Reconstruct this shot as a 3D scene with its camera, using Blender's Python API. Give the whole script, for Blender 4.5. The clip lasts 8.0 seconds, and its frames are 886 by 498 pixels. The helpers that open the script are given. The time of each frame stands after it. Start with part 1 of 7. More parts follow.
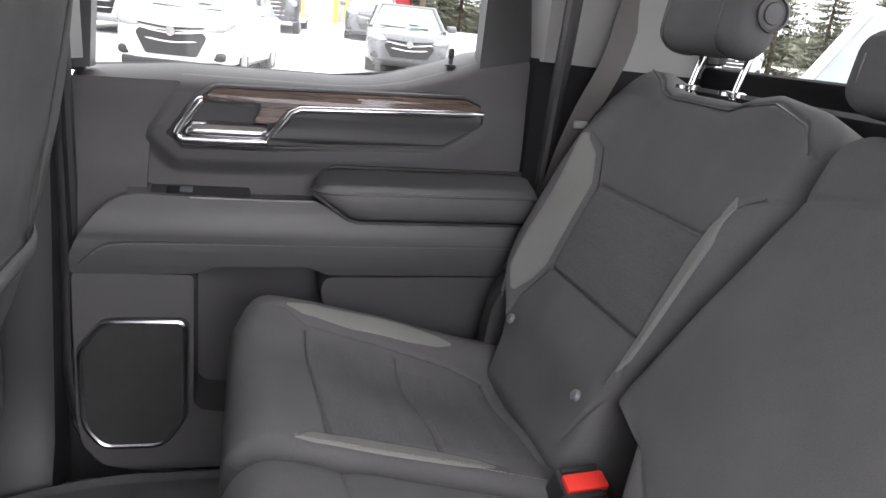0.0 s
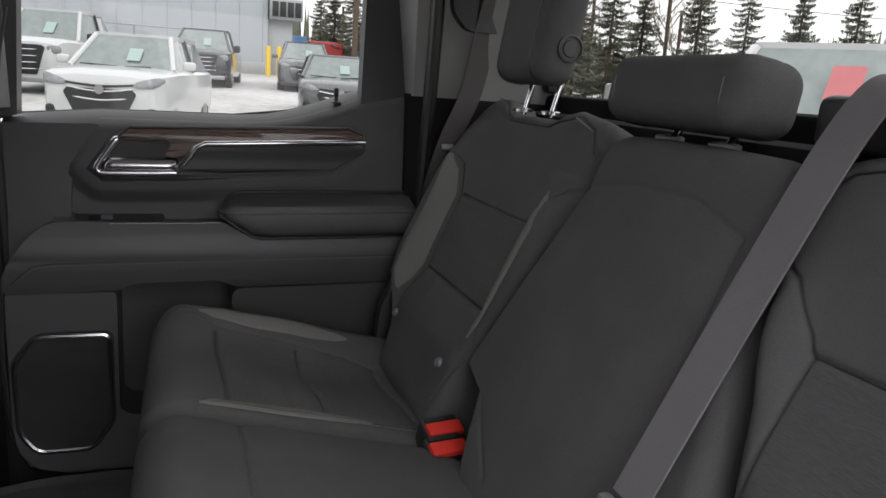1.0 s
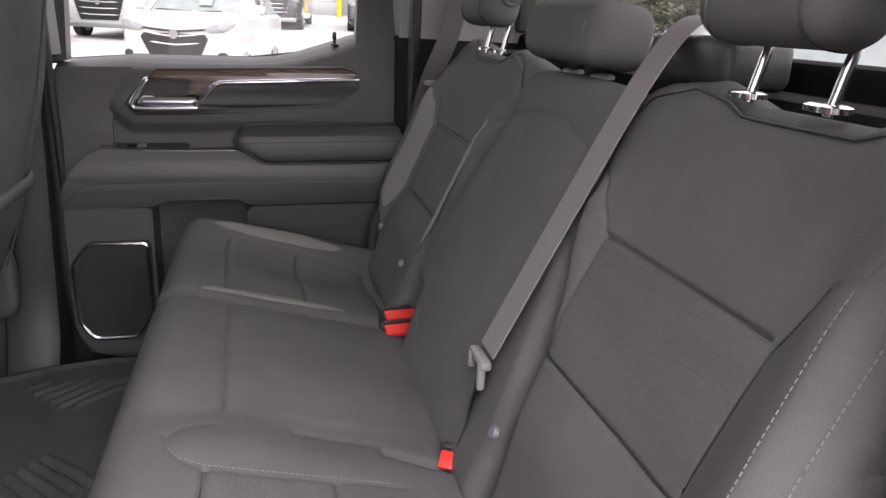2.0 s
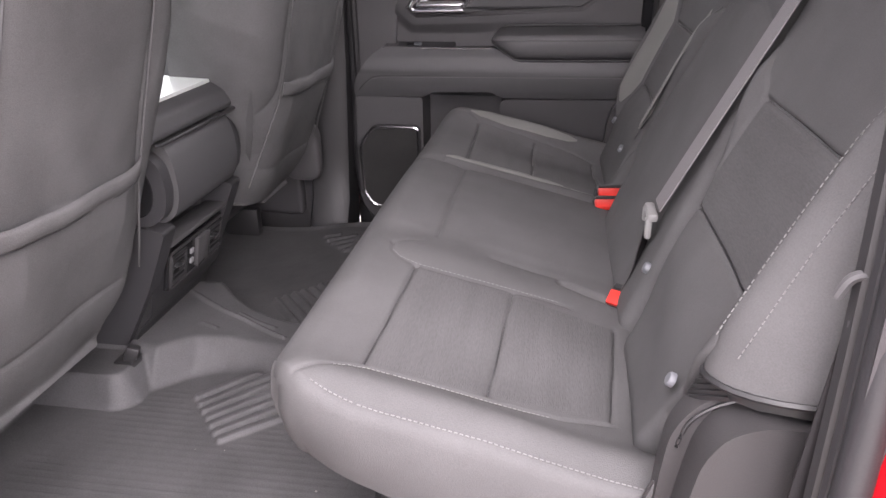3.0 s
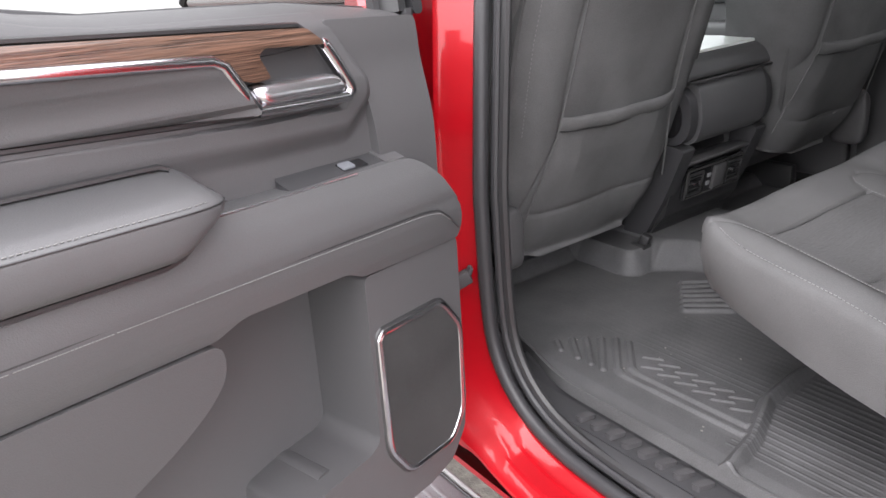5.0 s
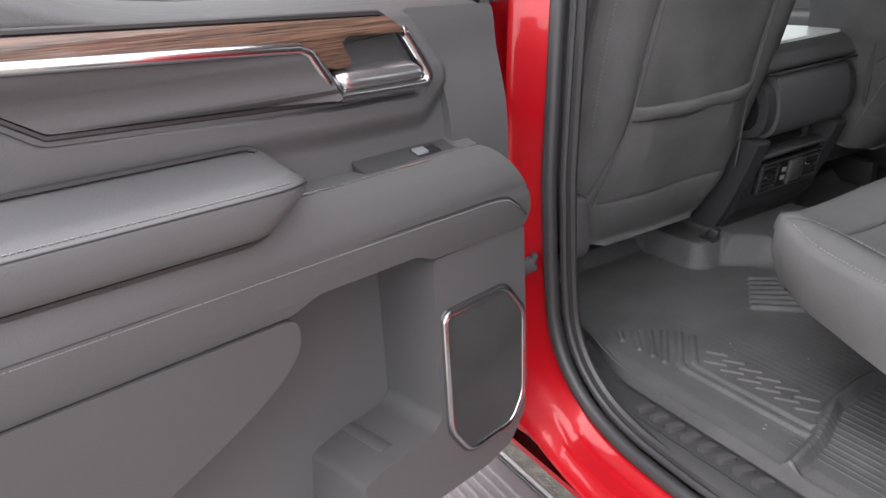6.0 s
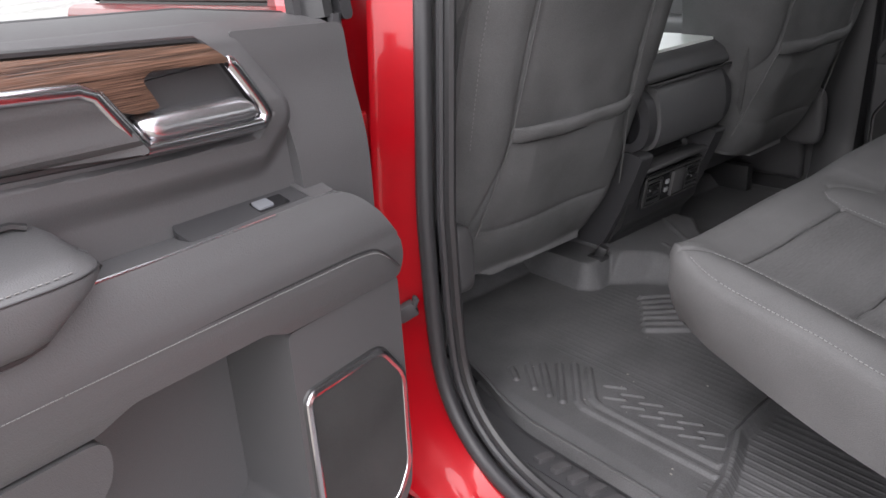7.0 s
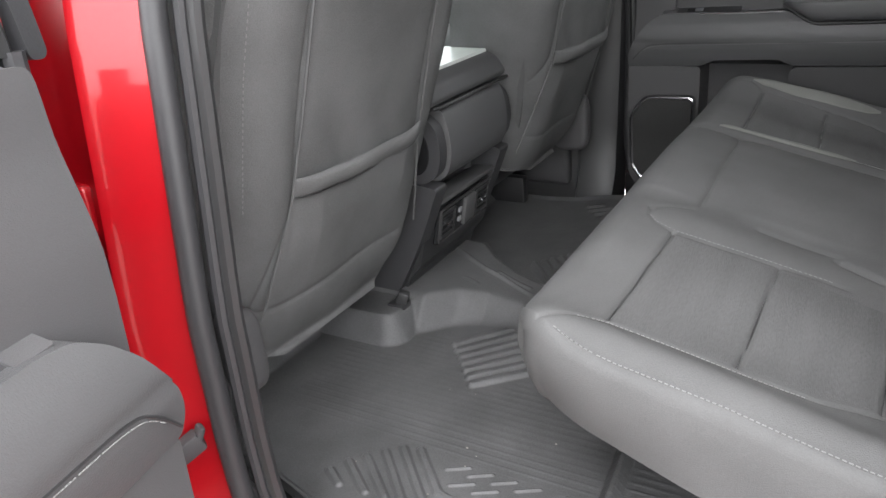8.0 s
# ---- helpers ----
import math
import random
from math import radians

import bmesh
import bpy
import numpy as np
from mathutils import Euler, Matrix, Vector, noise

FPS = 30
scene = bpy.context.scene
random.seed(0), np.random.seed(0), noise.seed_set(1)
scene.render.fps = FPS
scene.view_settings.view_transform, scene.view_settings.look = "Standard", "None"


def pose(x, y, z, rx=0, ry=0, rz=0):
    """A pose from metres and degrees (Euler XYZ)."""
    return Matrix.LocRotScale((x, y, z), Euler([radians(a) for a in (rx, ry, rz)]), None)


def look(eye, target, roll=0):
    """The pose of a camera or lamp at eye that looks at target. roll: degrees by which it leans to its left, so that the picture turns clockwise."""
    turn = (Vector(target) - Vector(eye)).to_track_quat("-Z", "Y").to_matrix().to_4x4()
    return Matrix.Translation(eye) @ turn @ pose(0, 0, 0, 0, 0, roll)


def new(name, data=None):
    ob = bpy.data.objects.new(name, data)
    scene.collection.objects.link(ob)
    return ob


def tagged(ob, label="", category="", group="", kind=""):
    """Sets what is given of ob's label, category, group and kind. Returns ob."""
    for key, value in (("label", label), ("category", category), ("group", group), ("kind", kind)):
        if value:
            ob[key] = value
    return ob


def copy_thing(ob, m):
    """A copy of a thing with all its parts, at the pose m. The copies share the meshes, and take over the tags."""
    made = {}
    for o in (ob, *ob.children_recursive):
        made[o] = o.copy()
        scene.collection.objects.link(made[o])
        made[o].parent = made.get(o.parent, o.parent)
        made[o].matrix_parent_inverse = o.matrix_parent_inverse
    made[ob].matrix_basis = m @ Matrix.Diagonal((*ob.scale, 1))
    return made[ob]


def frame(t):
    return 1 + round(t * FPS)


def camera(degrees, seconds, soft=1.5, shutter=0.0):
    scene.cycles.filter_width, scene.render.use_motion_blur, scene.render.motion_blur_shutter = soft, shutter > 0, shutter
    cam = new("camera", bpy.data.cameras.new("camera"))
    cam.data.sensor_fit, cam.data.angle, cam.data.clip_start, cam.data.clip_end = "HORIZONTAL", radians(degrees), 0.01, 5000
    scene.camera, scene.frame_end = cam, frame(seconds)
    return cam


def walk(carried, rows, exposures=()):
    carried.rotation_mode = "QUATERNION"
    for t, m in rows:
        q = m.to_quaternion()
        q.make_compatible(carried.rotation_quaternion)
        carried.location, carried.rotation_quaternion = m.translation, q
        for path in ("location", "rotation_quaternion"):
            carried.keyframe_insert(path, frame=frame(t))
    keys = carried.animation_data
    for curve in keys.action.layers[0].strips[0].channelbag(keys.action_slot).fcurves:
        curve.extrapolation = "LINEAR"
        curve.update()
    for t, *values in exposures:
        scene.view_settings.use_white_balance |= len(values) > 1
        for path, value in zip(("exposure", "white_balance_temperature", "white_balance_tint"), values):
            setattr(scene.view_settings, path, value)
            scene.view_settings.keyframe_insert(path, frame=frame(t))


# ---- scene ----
cam = camera(62.0, 8.0)
PATH = [
    (0, (-0.001, -0.455, 1.442), (0.518, 1.393, 0.879), 6.2),
    (0.5, (0.001, -0.574, 1.463), (0.629, 1.263, 0.982), 4.5),
    (1, (0.041, -0.686, 1.437), (0.699, 1.151, 1.003), 3.9),
    (1.2, (0.068, -0.739, 1.434), (0.724, 1.1, 1.003), 3.8),
    (2.3, (0.188, -1.026, 1.462), (0.482, 0.833, 0.786), 2.1),
    (2.5, (0.205, -1.08, 1.447), (0.353, 0.782, 0.733), 1.6),
    (3, (0.278, -1.158, 1.423), (-0.022, 0.657, 0.638), -0.4),
    (3.5, (0.382, -1.216, 1.4), (-0.375, 0.448, 0.589), -1.9),
    (4, (0.48, -1.283, 1.397), (-0.656, 0.158, 0.603), -3.0),
    (4.5, (0.552, -1.354, 1.399), (-0.842, -0.134, 0.646), -4.4),
    (5, (0.628, -1.422, 1.405), (-0.926, -0.393, 0.679), -5.6),
    (5.2, (0.651, -1.441, 1.404), (-0.948, -0.478, 0.685), -5.9),
    (6.3, (0.616, -1.435, 1.422), (-1.015, -0.559, 0.666), -5.2),
    (6.5, (0.59, -1.408, 1.425), (-1.015, -0.492, 0.659), -5.0),
    (7, (0.525, -1.329, 1.417), (-0.939, -0.206, 0.646), -5.2),
    (7.5, (0.436, -1.258, 1.409), (-0.811, 0.095, 0.625), -5.5),
    (8, (0.304, -1.185, 1.407), (-0.662, 0.373, 0.605), -5.3),
]
EXPOSURES = [(0, 3.6, 6500, 16), (0.2, 3.15, 6500, 15), (0.5, 2.19, 6550, 14), (1.2, 2.08, 6600, 14), (2.0, 3.03, 6750, 23), (2.5, 3.37, 6750, 25), (3.5, 3.58, 6650, 23), (4.5, 3.18, 6550, 17), (5.2, 2.69, 6500, 14), (6.5, 2.44, 6500, 13), (7.0, 2.46, 6500, 15), (7.5, 2.83, 6500, 13), (8.0, 3.2, 6500, 10)]
walk(cam, [(t, look(eye, target, roll)) for t, eye, target, roll in PATH], EXPOSURES)

# ---- world and light ----
world = bpy.data.worlds.new("overcast_sky")
scene.world = world
world.use_nodes = True
wn, wl = world.node_tree.nodes, world.node_tree.links
wn.clear()
sky = wn.new("ShaderNodeTexSky")
sky.sky_type, sky.sun_disc = "NISHITA", False
sky.sun_elevation, sky.sun_rotation = radians(60), radians(160)
sky.dust_density, sky.air_density = 3.0, 1.0
grey = wn.new("ShaderNodeHueSaturation")
grey.inputs["Saturation"].default_value = 0.12
back = wn.new("ShaderNodeBackground")
back.inputs["Strength"].default_value = 0.15
wout = wn.new("ShaderNodeOutputWorld")
# an even cloud deck lies over most of the clear sky
wl.new(sky.outputs[0], grey.inputs["Color"])
deck = wn.new("ShaderNodeMix")
deck.data_type = "RGBA"
deck.inputs["Factor"].default_value = 0.72
deck.inputs["B"].default_value = (7.0, 7.1, 7.3, 1)
wl.new(grey.outputs[0], deck.inputs["A"])
wl.new(deck.outputs["Result"], back.inputs["Color"])
wl.new(back.outputs[0], wout.inputs["Surface"])
sun = new("sun", bpy.data.lights.new("sun", "SUN"))
sun.data.energy, sun.data.angle, sun.data.color = 0.5, radians(90), (1.0, 0.98, 0.95)
sun.matrix_world = look((0.60, -1.64, 3.73), (0, 0, 0.7))


# ---- materials ----
def mat(name, color, rough=0.6, metal=0.0, grain=400.0, bump=0.15, vary=0.12, blotch=6.0, coat=0.0, second=None, stretch=(1, 1, 1), spec=0.5, sheen=0.0, dist=0.002, sharp=0.0, ribs=0.0):
    """Surface with fine grain, broad blotches and relief at true size; ribs is the pitch of woven cross ribs."""
    m = bpy.data.materials.new(name)
    m.use_nodes = True
    n, l = m.node_tree.nodes, m.node_tree.links
    p = n["Principled BSDF"]
    p.inputs["Roughness"].default_value, p.inputs["Metallic"].default_value = rough, metal
    p.inputs["Coat Weight"].default_value, p.inputs["Coat Roughness"].default_value = coat, 0.06
    p.inputs["Specular IOR Level"].default_value = spec
    p.inputs["Sheen Weight"].default_value = sheen
    co = n.new("ShaderNodeTexCoord")
    mp = n.new("ShaderNodeMapping")
    mp.inputs["Scale"].default_value = stretch
    l.new(co.outputs["Object"], mp.inputs["Vector"])
    fine, broad = n.new("ShaderNodeTexNoise"), n.new("ShaderNodeTexNoise")
    fine.inputs["Scale"].default_value, fine.inputs["Detail"].default_value = grain, 3
    broad.inputs["Scale"].default_value, broad.inputs["Detail"].default_value = blotch, 5
    l.new(mp.outputs[0], fine.inputs["Vector"])
    l.new(mp.outputs[0], broad.inputs["Vector"])
    add = n.new("ShaderNodeMath")
    add.operation = "ADD"
    l.new(fine.outputs["Fac"], add.inputs[0])
    l.new(broad.outputs["Fac"], add.inputs[1])
    relief, tone = fine.outputs["Fac"], add.outputs[0]
    if ribs:
        sep, lift, wave, deep, pale = n.new("ShaderNodeSeparateXYZ"), n.new("ShaderNodeMath"), n.new("ShaderNodeMath"), n.new("ShaderNodeMath"), n.new("ShaderNodeMath")
        turn, sway = n.new("ShaderNodeMath"), n.new("ShaderNodeMath")
        lift.operation, turn.operation, wave.operation, sway.operation = "MULTIPLY_ADD", "MULTIPLY", "SINE", "MULTIPLY_ADD"
        deep.operation, pale.operation = "MULTIPLY_ADD", "MULTIPLY_ADD"
        l.new(co.outputs["Object"], sep.inputs[0])
        l.new(sep.outputs["Z"], lift.inputs[0])
        lift.inputs[1].default_value = 0.3
        l.new(sep.outputs["X"], lift.inputs[2])
        l.new(lift.outputs[0], turn.inputs[0])
        turn.inputs[1].default_value = 6.2832 / ribs
        l.new(broad.outputs["Fac"], sway.inputs[0])
        sway.inputs[1].default_value = 2.0
        l.new(turn.outputs[0], sway.inputs[2])
        l.new(sway.outputs[0], wave.inputs[0])
        for node, gain, base in ((deep, 0.045, relief), (pale, 0.022, tone)):
            l.new(wave.outputs[0], node.inputs[0])
            node.inputs[1].default_value = gain
            l.new(base, node.inputs[2])
        relief, tone = deep.outputs[0], pale.outputs[0]
    ramp = n.new("ShaderNodeMapRange")
    ramp.inputs["From Min"].default_value, ramp.inputs["From Max"].default_value = 0.6 + sharp, 1.4 - sharp
    l.new(tone, ramp.inputs["Value"])
    mix = n.new("ShaderNodeMix")
    mix.data_type = "RGBA"
    lo = second or [c * (1 - vary) for c in color]
    hi = color if second else [min(1, c * (1 + vary)) for c in color]
    mix.inputs["A"].default_value, mix.inputs["B"].default_value = (*lo, 1), (*hi, 1)
    l.new(ramp.outputs[0], mix.inputs["Factor"])
    l.new(mix.outputs["Result"], p.inputs["Base Color"])
    rr = n.new("ShaderNodeMapRange")
    rr.inputs["To Min"].default_value, rr.inputs["To Max"].default_value = max(0.02, rough - 0.06), min(1, rough + 0.06)
    l.new(broad.outputs["Fac"], rr.inputs["Value"])
    l.new(rr.outputs[0], p.inputs["Roughness"])
    if bump:
        b = n.new("ShaderNodeBump")
        b.inputs["Strength"].default_value, b.inputs["Distance"].default_value = bump, dist
        l.new(relief, b.inputs["Height"])
        l.new(b.outputs[0], p.inputs["Normal"])
    return m


def pane(name, tint=(0.85, 0.9, 0.88), clear=0.9, gloss=0.05):
    """Thin glass: clear with a mirror sheen."""
    m = bpy.data.materials.new(name)
    m.use_nodes = True
    n, l = m.node_tree.nodes, m.node_tree.links
    n.clear()
    out, mx = n.new("ShaderNodeOutputMaterial"), n.new("ShaderNodeMixShader")
    tr, gl, fr = n.new("ShaderNodeBsdfTransparent"), n.new("ShaderNodeBsdfGlossy"), n.new("ShaderNodeLayerWeight")
    tr.inputs["Color"].default_value = (*[c * clear for c in tint], 1)
    gl.inputs["Roughness"].default_value = 0.02
    fr.inputs["Blend"].default_value = 0.5
    pw, sc = n.new("ShaderNodeMath"), n.new("ShaderNodeMapRange")
    pw.operation = "POWER"
    pw.inputs[1].default_value = 5.0
    sc.inputs["To Min"].default_value, sc.inputs["To Max"].default_value = gloss, 0.9
    l.new(fr.outputs["Facing"], pw.inputs[0])
    l.new(pw.outputs[0], sc.inputs["Value"])
    l.new(sc.outputs[0], mx.inputs[0])
    l.new(tr.outputs[0], mx.inputs[1])
    l.new(gl.outputs[0], mx.inputs[2])
    l.new(mx.outputs[0], out.inputs["Surface"])
    return m


CLOTH = mat("seat_cloth", (0.086, 0.086, 0.087), 0.9, grain=750, bump=0.28, vary=0.16, blotch=12, spec=0.06)
CLOTH_INSERT = mat("ribbed_insert_cloth", (0.084, 0.084, 0.085), 0.92, grain=700, bump=0.4, vary=0.16, blotch=30, spec=0.06, stretch=(1, 0.16, 1), ribs=0.0056)
CLOTH_ACCENT = mat("pale_accent_cloth", (0.160, 0.162, 0.154), 0.9, grain=900, bump=0.25, vary=0.12, blotch=9, spec=0.06)
# copy of the seat cloth, lightened to offset the dim light on the seat backs
SEATBACK = mat("lightened_seat_cloth", (0.098, 0.098, 0.099), 0.88, grain=750, bump=0.45, vary=0.28, blotch=9, spec=0.06)
PALE = mat("pale_glossy_plastic", (0.62, 0.65, 0.63), 0.3, grain=60, bump=0.0, vary=0.04)
VINYL = mat("dark_vinyl", (0.060, 0.060, 0.062), 0.48, grain=700, bump=0.2, vary=0.1, blotch=5)
PLASTIC = mat("dark_grained_plastic", (0.057, 0.056, 0.058), 0.52, grain=800, bump=0.2, vary=0.1, blotch=4, spec=0.4)
PLASTIC_GREY = mat("light_grey_plastic", (0.20, 0.20, 0.198), 0.6, grain=800, bump=0.15, vary=0.06, blotch=4)
STEP = mat("dirty_step_plastic", (0.115, 0.110, 0.115), 0.55, grain=300, bump=0.2, vary=0.2, blotch=9)
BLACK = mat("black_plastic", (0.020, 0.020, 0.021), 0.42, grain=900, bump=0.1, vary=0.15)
GLOSS_BLACK = mat("gloss_black_plastic", (0.012, 0.012, 0.013), 0.15, grain=300, bump=0.0, vary=0.1)
GRILLE = mat("speaker_mesh", (0.034, 0.034, 0.034), 0.7, grain=1100, bump=0.6, vary=0.4, blotch=10, spec=0.15)
RUBBER = mat("mat_rubber", (0.066, 0.066, 0.068), 0.62, grain=500, bump=0.2, vary=0.38, blotch=13, spec=0.35)
SEAL = mat("seal_rubber", (0.022, 0.022, 0.024), 0.5, grain=500, bump=0.1, vary=0.15)
CARPET = mat("black_carpet", (0.018, 0.018, 0.018), 0.95, grain=700, bump=0.6, vary=0.35, blotch=8)
CHROME = mat("satin_chrome", (0.50, 0.50, 0.52), 0.20, 1.0, grain=200, bump=0.0, vary=0.04)
SATIN = mat("brushed_satin_metal", (0.52, 0.52, 0.54), 0.24, 0.95, grain=500, bump=0.05, vary=0.06, stretch=(0.1, 1, 1))
STEEL = mat("polished_steel", (0.62, 0.62, 0.64), 0.12, 1.0, grain=300, bump=0.0, vary=0.05)
BELT = mat("belt_webbing", (0.145, 0.138, 0.142), 0.75, grain=900, bump=0.3, vary=0.1, stretch=(1, 1, 0.3))
BELT_DARK = mat("dark_webbing", (0.024, 0.023, 0.024), 0.85, grain=900, bump=0.3, vary=0.1, spec=0.12)
# darker copy of the belt webbing, with the far side's shade in its tone
BELT_SHADE = mat("shaded_webbing", (0.080, 0.075, 0.074), 0.8, grain=900, bump=0.3, vary=0.1, spec=0.15)
RED_BUTTON = mat("red_button_plastic", (0.62, 0.035, 0.025), 0.4, grain=400, bump=0.05, vary=0.06)
RED_PAINT = mat("red_body_paint", (0.31, 0.0035, 0.008), 0.32, 0.10, grain=1500, bump=0.0, vary=0.08, coat=0.5, spec=0.25)
WHITE_PAINT = mat("white_body_paint", (0.52, 0.53, 0.53), 0.35, grain=60, bump=0.0, vary=0.02, coat=0.8)
DARK_PAINT = mat("dark_body_paint", (0.03, 0.032, 0.035), 0.25, grain=60, bump=0.0, vary=0.05, coat=1.0)
GREY_PAINT = mat("dark_grey_body_paint", (0.095, 0.10, 0.107), 0.28, 0.1, grain=3, bump=0.0, vary=0.0, coat=0.8)
THREAD = mat("grey_thread", (0.14, 0.14, 0.138), 0.8, grain=900, bump=0.1, vary=0.1)
WOOD = mat("dark_open_pore_wood", (0.122, 0.068, 0.046), 0.24, grain=800, bump=0.5, blotch=150, second=(0.014, 0.009, 0.007), stretch=(0.025, 1, 1), coat=0.45, sharp=0.14, spec=0.35)
LINER = mat("grey_headliner", (0.57, 0.565, 0.55), 0.95, grain=600, bump=0.3, vary=0.05)
GRAVEL = mat("snowy_gravel", (0.25, 0.23, 0.20), 0.9, grain=25, bump=0.7, blotch=2, second=(0.08, 0.07, 0.058), dist=0.02)
SNOW = mat("trodden_snow", (0.62, 0.62, 0.63), 0.85, grain=4, bump=0.4, blotch=0.25, second=(0.32, 0.30, 0.28), dist=0.03)
CLAD = mat("pale_blue_grey_cladding", (0.42, 0.45, 0.48), 0.5, grain=3, bump=0.0, vary=0.03, blotch=0.3)
YELLOW = mat("yellow_bollard_paint", (0.70, 0.48, 0.02), 0.5, grain=20, bump=0.05, vary=0.08)
GALV = mat("galvanised_steel", (0.35, 0.36, 0.37), 0.45, 0.6, grain=40, bump=0.0, vary=0.1)
BARK = mat("bark", (0.10, 0.075, 0.055), 0.95, grain=20, bump=0.6, vary=0.3)
NEEDLES = mat("spruce_needles", (0.150, 0.155, 0.115), 0.85, grain=6, bump=0.0, vary=0.4, blotch=1.0)
TWIGS = mat("bare_brown_twigs", (0.20, 0.13, 0.085), 0.9, grain=6, bump=0.0, vary=0.3)
DISC = mat("blue_grey_plastic", (0.13, 0.137, 0.150), 0.45, grain=300, bump=0.05, vary=0.08)
SHIELD = mat("dark_shield_plastic", (0.036, 0.035, 0.036), 0.45, grain=800, bump=0.2, vary=0.12, blotch=5, spec=0.35)
TRIM = mat("dark_trim_plastic", (0.046, 0.045, 0.047), 0.6, grain=800, bump=0.2, vary=0.1, blotch=4, spec=0.25)
POD = mat("dark_switch_plastic", (0.032, 0.032, 0.034), 0.5, grain=800, bump=0.15, vary=0.1, spec=0.35)
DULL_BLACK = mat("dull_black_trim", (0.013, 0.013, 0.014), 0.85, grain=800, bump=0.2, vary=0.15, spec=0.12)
# grey trim plastic darkened: the handle recess's shade is in the colour
CUP = mat("shaded_cup_plastic", (0.026, 0.026, 0.027), 0.58, grain=800, bump=0.15, vary=0.1)
PAPER_GREY = mat("pale_grit", (0.20, 0.19, 0.17), 0.9, grain=500, bump=0.0, vary=0.2)
PAPER = mat("pale_green_paper", (0.34, 0.44, 0.41), 0.8, grain=50, bump=0.0, vary=0.03)
PINK = mat("red_sticker", (0.50, 0.16, 0.17), 0.7, grain=50, bump=0.0, vary=0.05)
LAMP = mat("headlamp_lens", (0.22, 0.23, 0.24), 0.12, grain=30, bump=0.0, vary=0.25)
TYRE = mat("tyre_rubber", (0.02, 0.02, 0.02), 0.8, grain=60, bump=0.2, vary=0.2)
GLASS = pane("window_glass")
# clear panes darkened, and their gloss cut, to dim the overbright outside
DIM_GLASS = pane("outside_dimming_glass", (0.97, 1.0, 0.97), 0.34, 0.02)
# base colour is lightened to stand for sky reflected in the windows
CAR_GLASS = mat("sky_reflection_car_glass", (0.20, 0.23, 0.23), 0.08, grain=5, bump=0.0, vary=0.2, coat=0.5)
TEAL = mat("pale_grey_label", (0.18, 0.185, 0.19), 0.6, grain=50, bump=0.0, vary=0.03)


# ---- mesh helpers ----
WHERE = {}


def thing(name, base, label, category, group="", kind=""):
    """A top-level thing: an Empty at its base."""
    ob = new(name)
    ob.empty_display_size = 0.05
    ob.location = base
    WHERE[ob] = Vector(base)
    return tagged(ob, label, category, group, kind)


def part(name, data, material, parent, label="", sharp=38.0, kind=""):
    """Links vertices and faces (or a bmesh), given in world coordinates, as one mesh under a thing or a part."""
    me = bpy.data.meshes.new(name)
    index = None
    if isinstance(data, tuple):
        verts, faces = np.asarray(data[0], float), data[1]
        index = data[2] if len(data) > 2 else None
        c = (verts.min(0) + verts.max(0)) / 2
        me.from_pydata((verts - c).tolist(), [], faces)
        bm = bmesh.new()
        bm.from_mesh(me)
        if len(faces) < 60000:
            bmesh.ops.recalc_face_normals(bm, faces=bm.faces)
        bm.to_mesh(me)
        bm.free()
    else:
        data.verts.ensure_lookup_table()
        co = np.array([v.co[:] for v in data.verts])
        c = (co.min(0) + co.max(0)) / 2
        bmesh.ops.translate(data, verts=data.verts, vec=-Vector(c))
        bmesh.ops.recalc_face_normals(data, faces=data.faces)
        data.to_mesh(me)
        data.free()
    for m in material if isinstance(material, (list, tuple)) else [material]:
        me.materials.append(m)
    if index is not None:
        me.polygons.foreach_set("material_index", np.asarray(index, np.int32))
    me.polygons.foreach_set("use_smooth", np.ones(len(me.polygons), bool))
    me.set_sharp_from_angle(angle=radians(sharp))
    ob = new(name, me)
    WHERE[ob] = Vector(c)
    if parent:
        ob.parent = parent
        ob.location = Vector(c) - WHERE[parent]
    else:
        ob.location = c
    return tagged(ob, label, kind=kind)


def solo(name, data, material, label, category, group="", kind="", sharp=38.0):
    """A thing that is one single mesh."""
    return tagged(part(name, data, material, None, "", sharp), label, category, group, kind)


def join(*pieces):
    """Several (vertices, faces) as one."""
    vs, fs, k = [], [], 0
    for p in pieces:
        v = np.asarray(p[0], float)
        vs.append(v)
        fs += [[i + k for i in f] for f in p[1]]
        k += len(v)
    return np.vstack(vs), fs


def moved(data, m):
    """Vertices and faces carried by a matrix."""
    v = np.asarray(data[0], float)
    a = np.array(m)
    return (v @ a[:3, :3].T + a[:3, 3], *data[1:])


def block(x0, x1, y0, y1, z0, z1, r=0.006, segs=2):
    """A box with rounded edges."""
    bm = bmesh.new()
    bmesh.ops.create_cube(bm, size=1)
    bmesh.ops.scale(bm, vec=(abs(x1 - x0), abs(y1 - y0), abs(z1 - z0)), verts=bm.verts)
    r = min(r, 0.45 * min(abs(x1 - x0), abs(y1 - y0), abs(z1 - z0)))
    if r > 0:
        bmesh.ops.bevel(bm, geom=bm.edges[:], offset=r, segments=segs, affect="EDGES", profile=0.5)
    bmesh.ops.translate(bm, verts=bm.verts, vec=((x0 + x1) / 2, (y0 + y1) / 2, (z0 + z1) / 2))
    return take(bm)


def take(bm):
    bm.verts.ensure_lookup_table()
    bm.verts.index_update()
    out = np.array([v.co[:] for v in bm.verts]), [[v.index for v in f.verts] for f in bm.faces]
    bm.free()
    return out


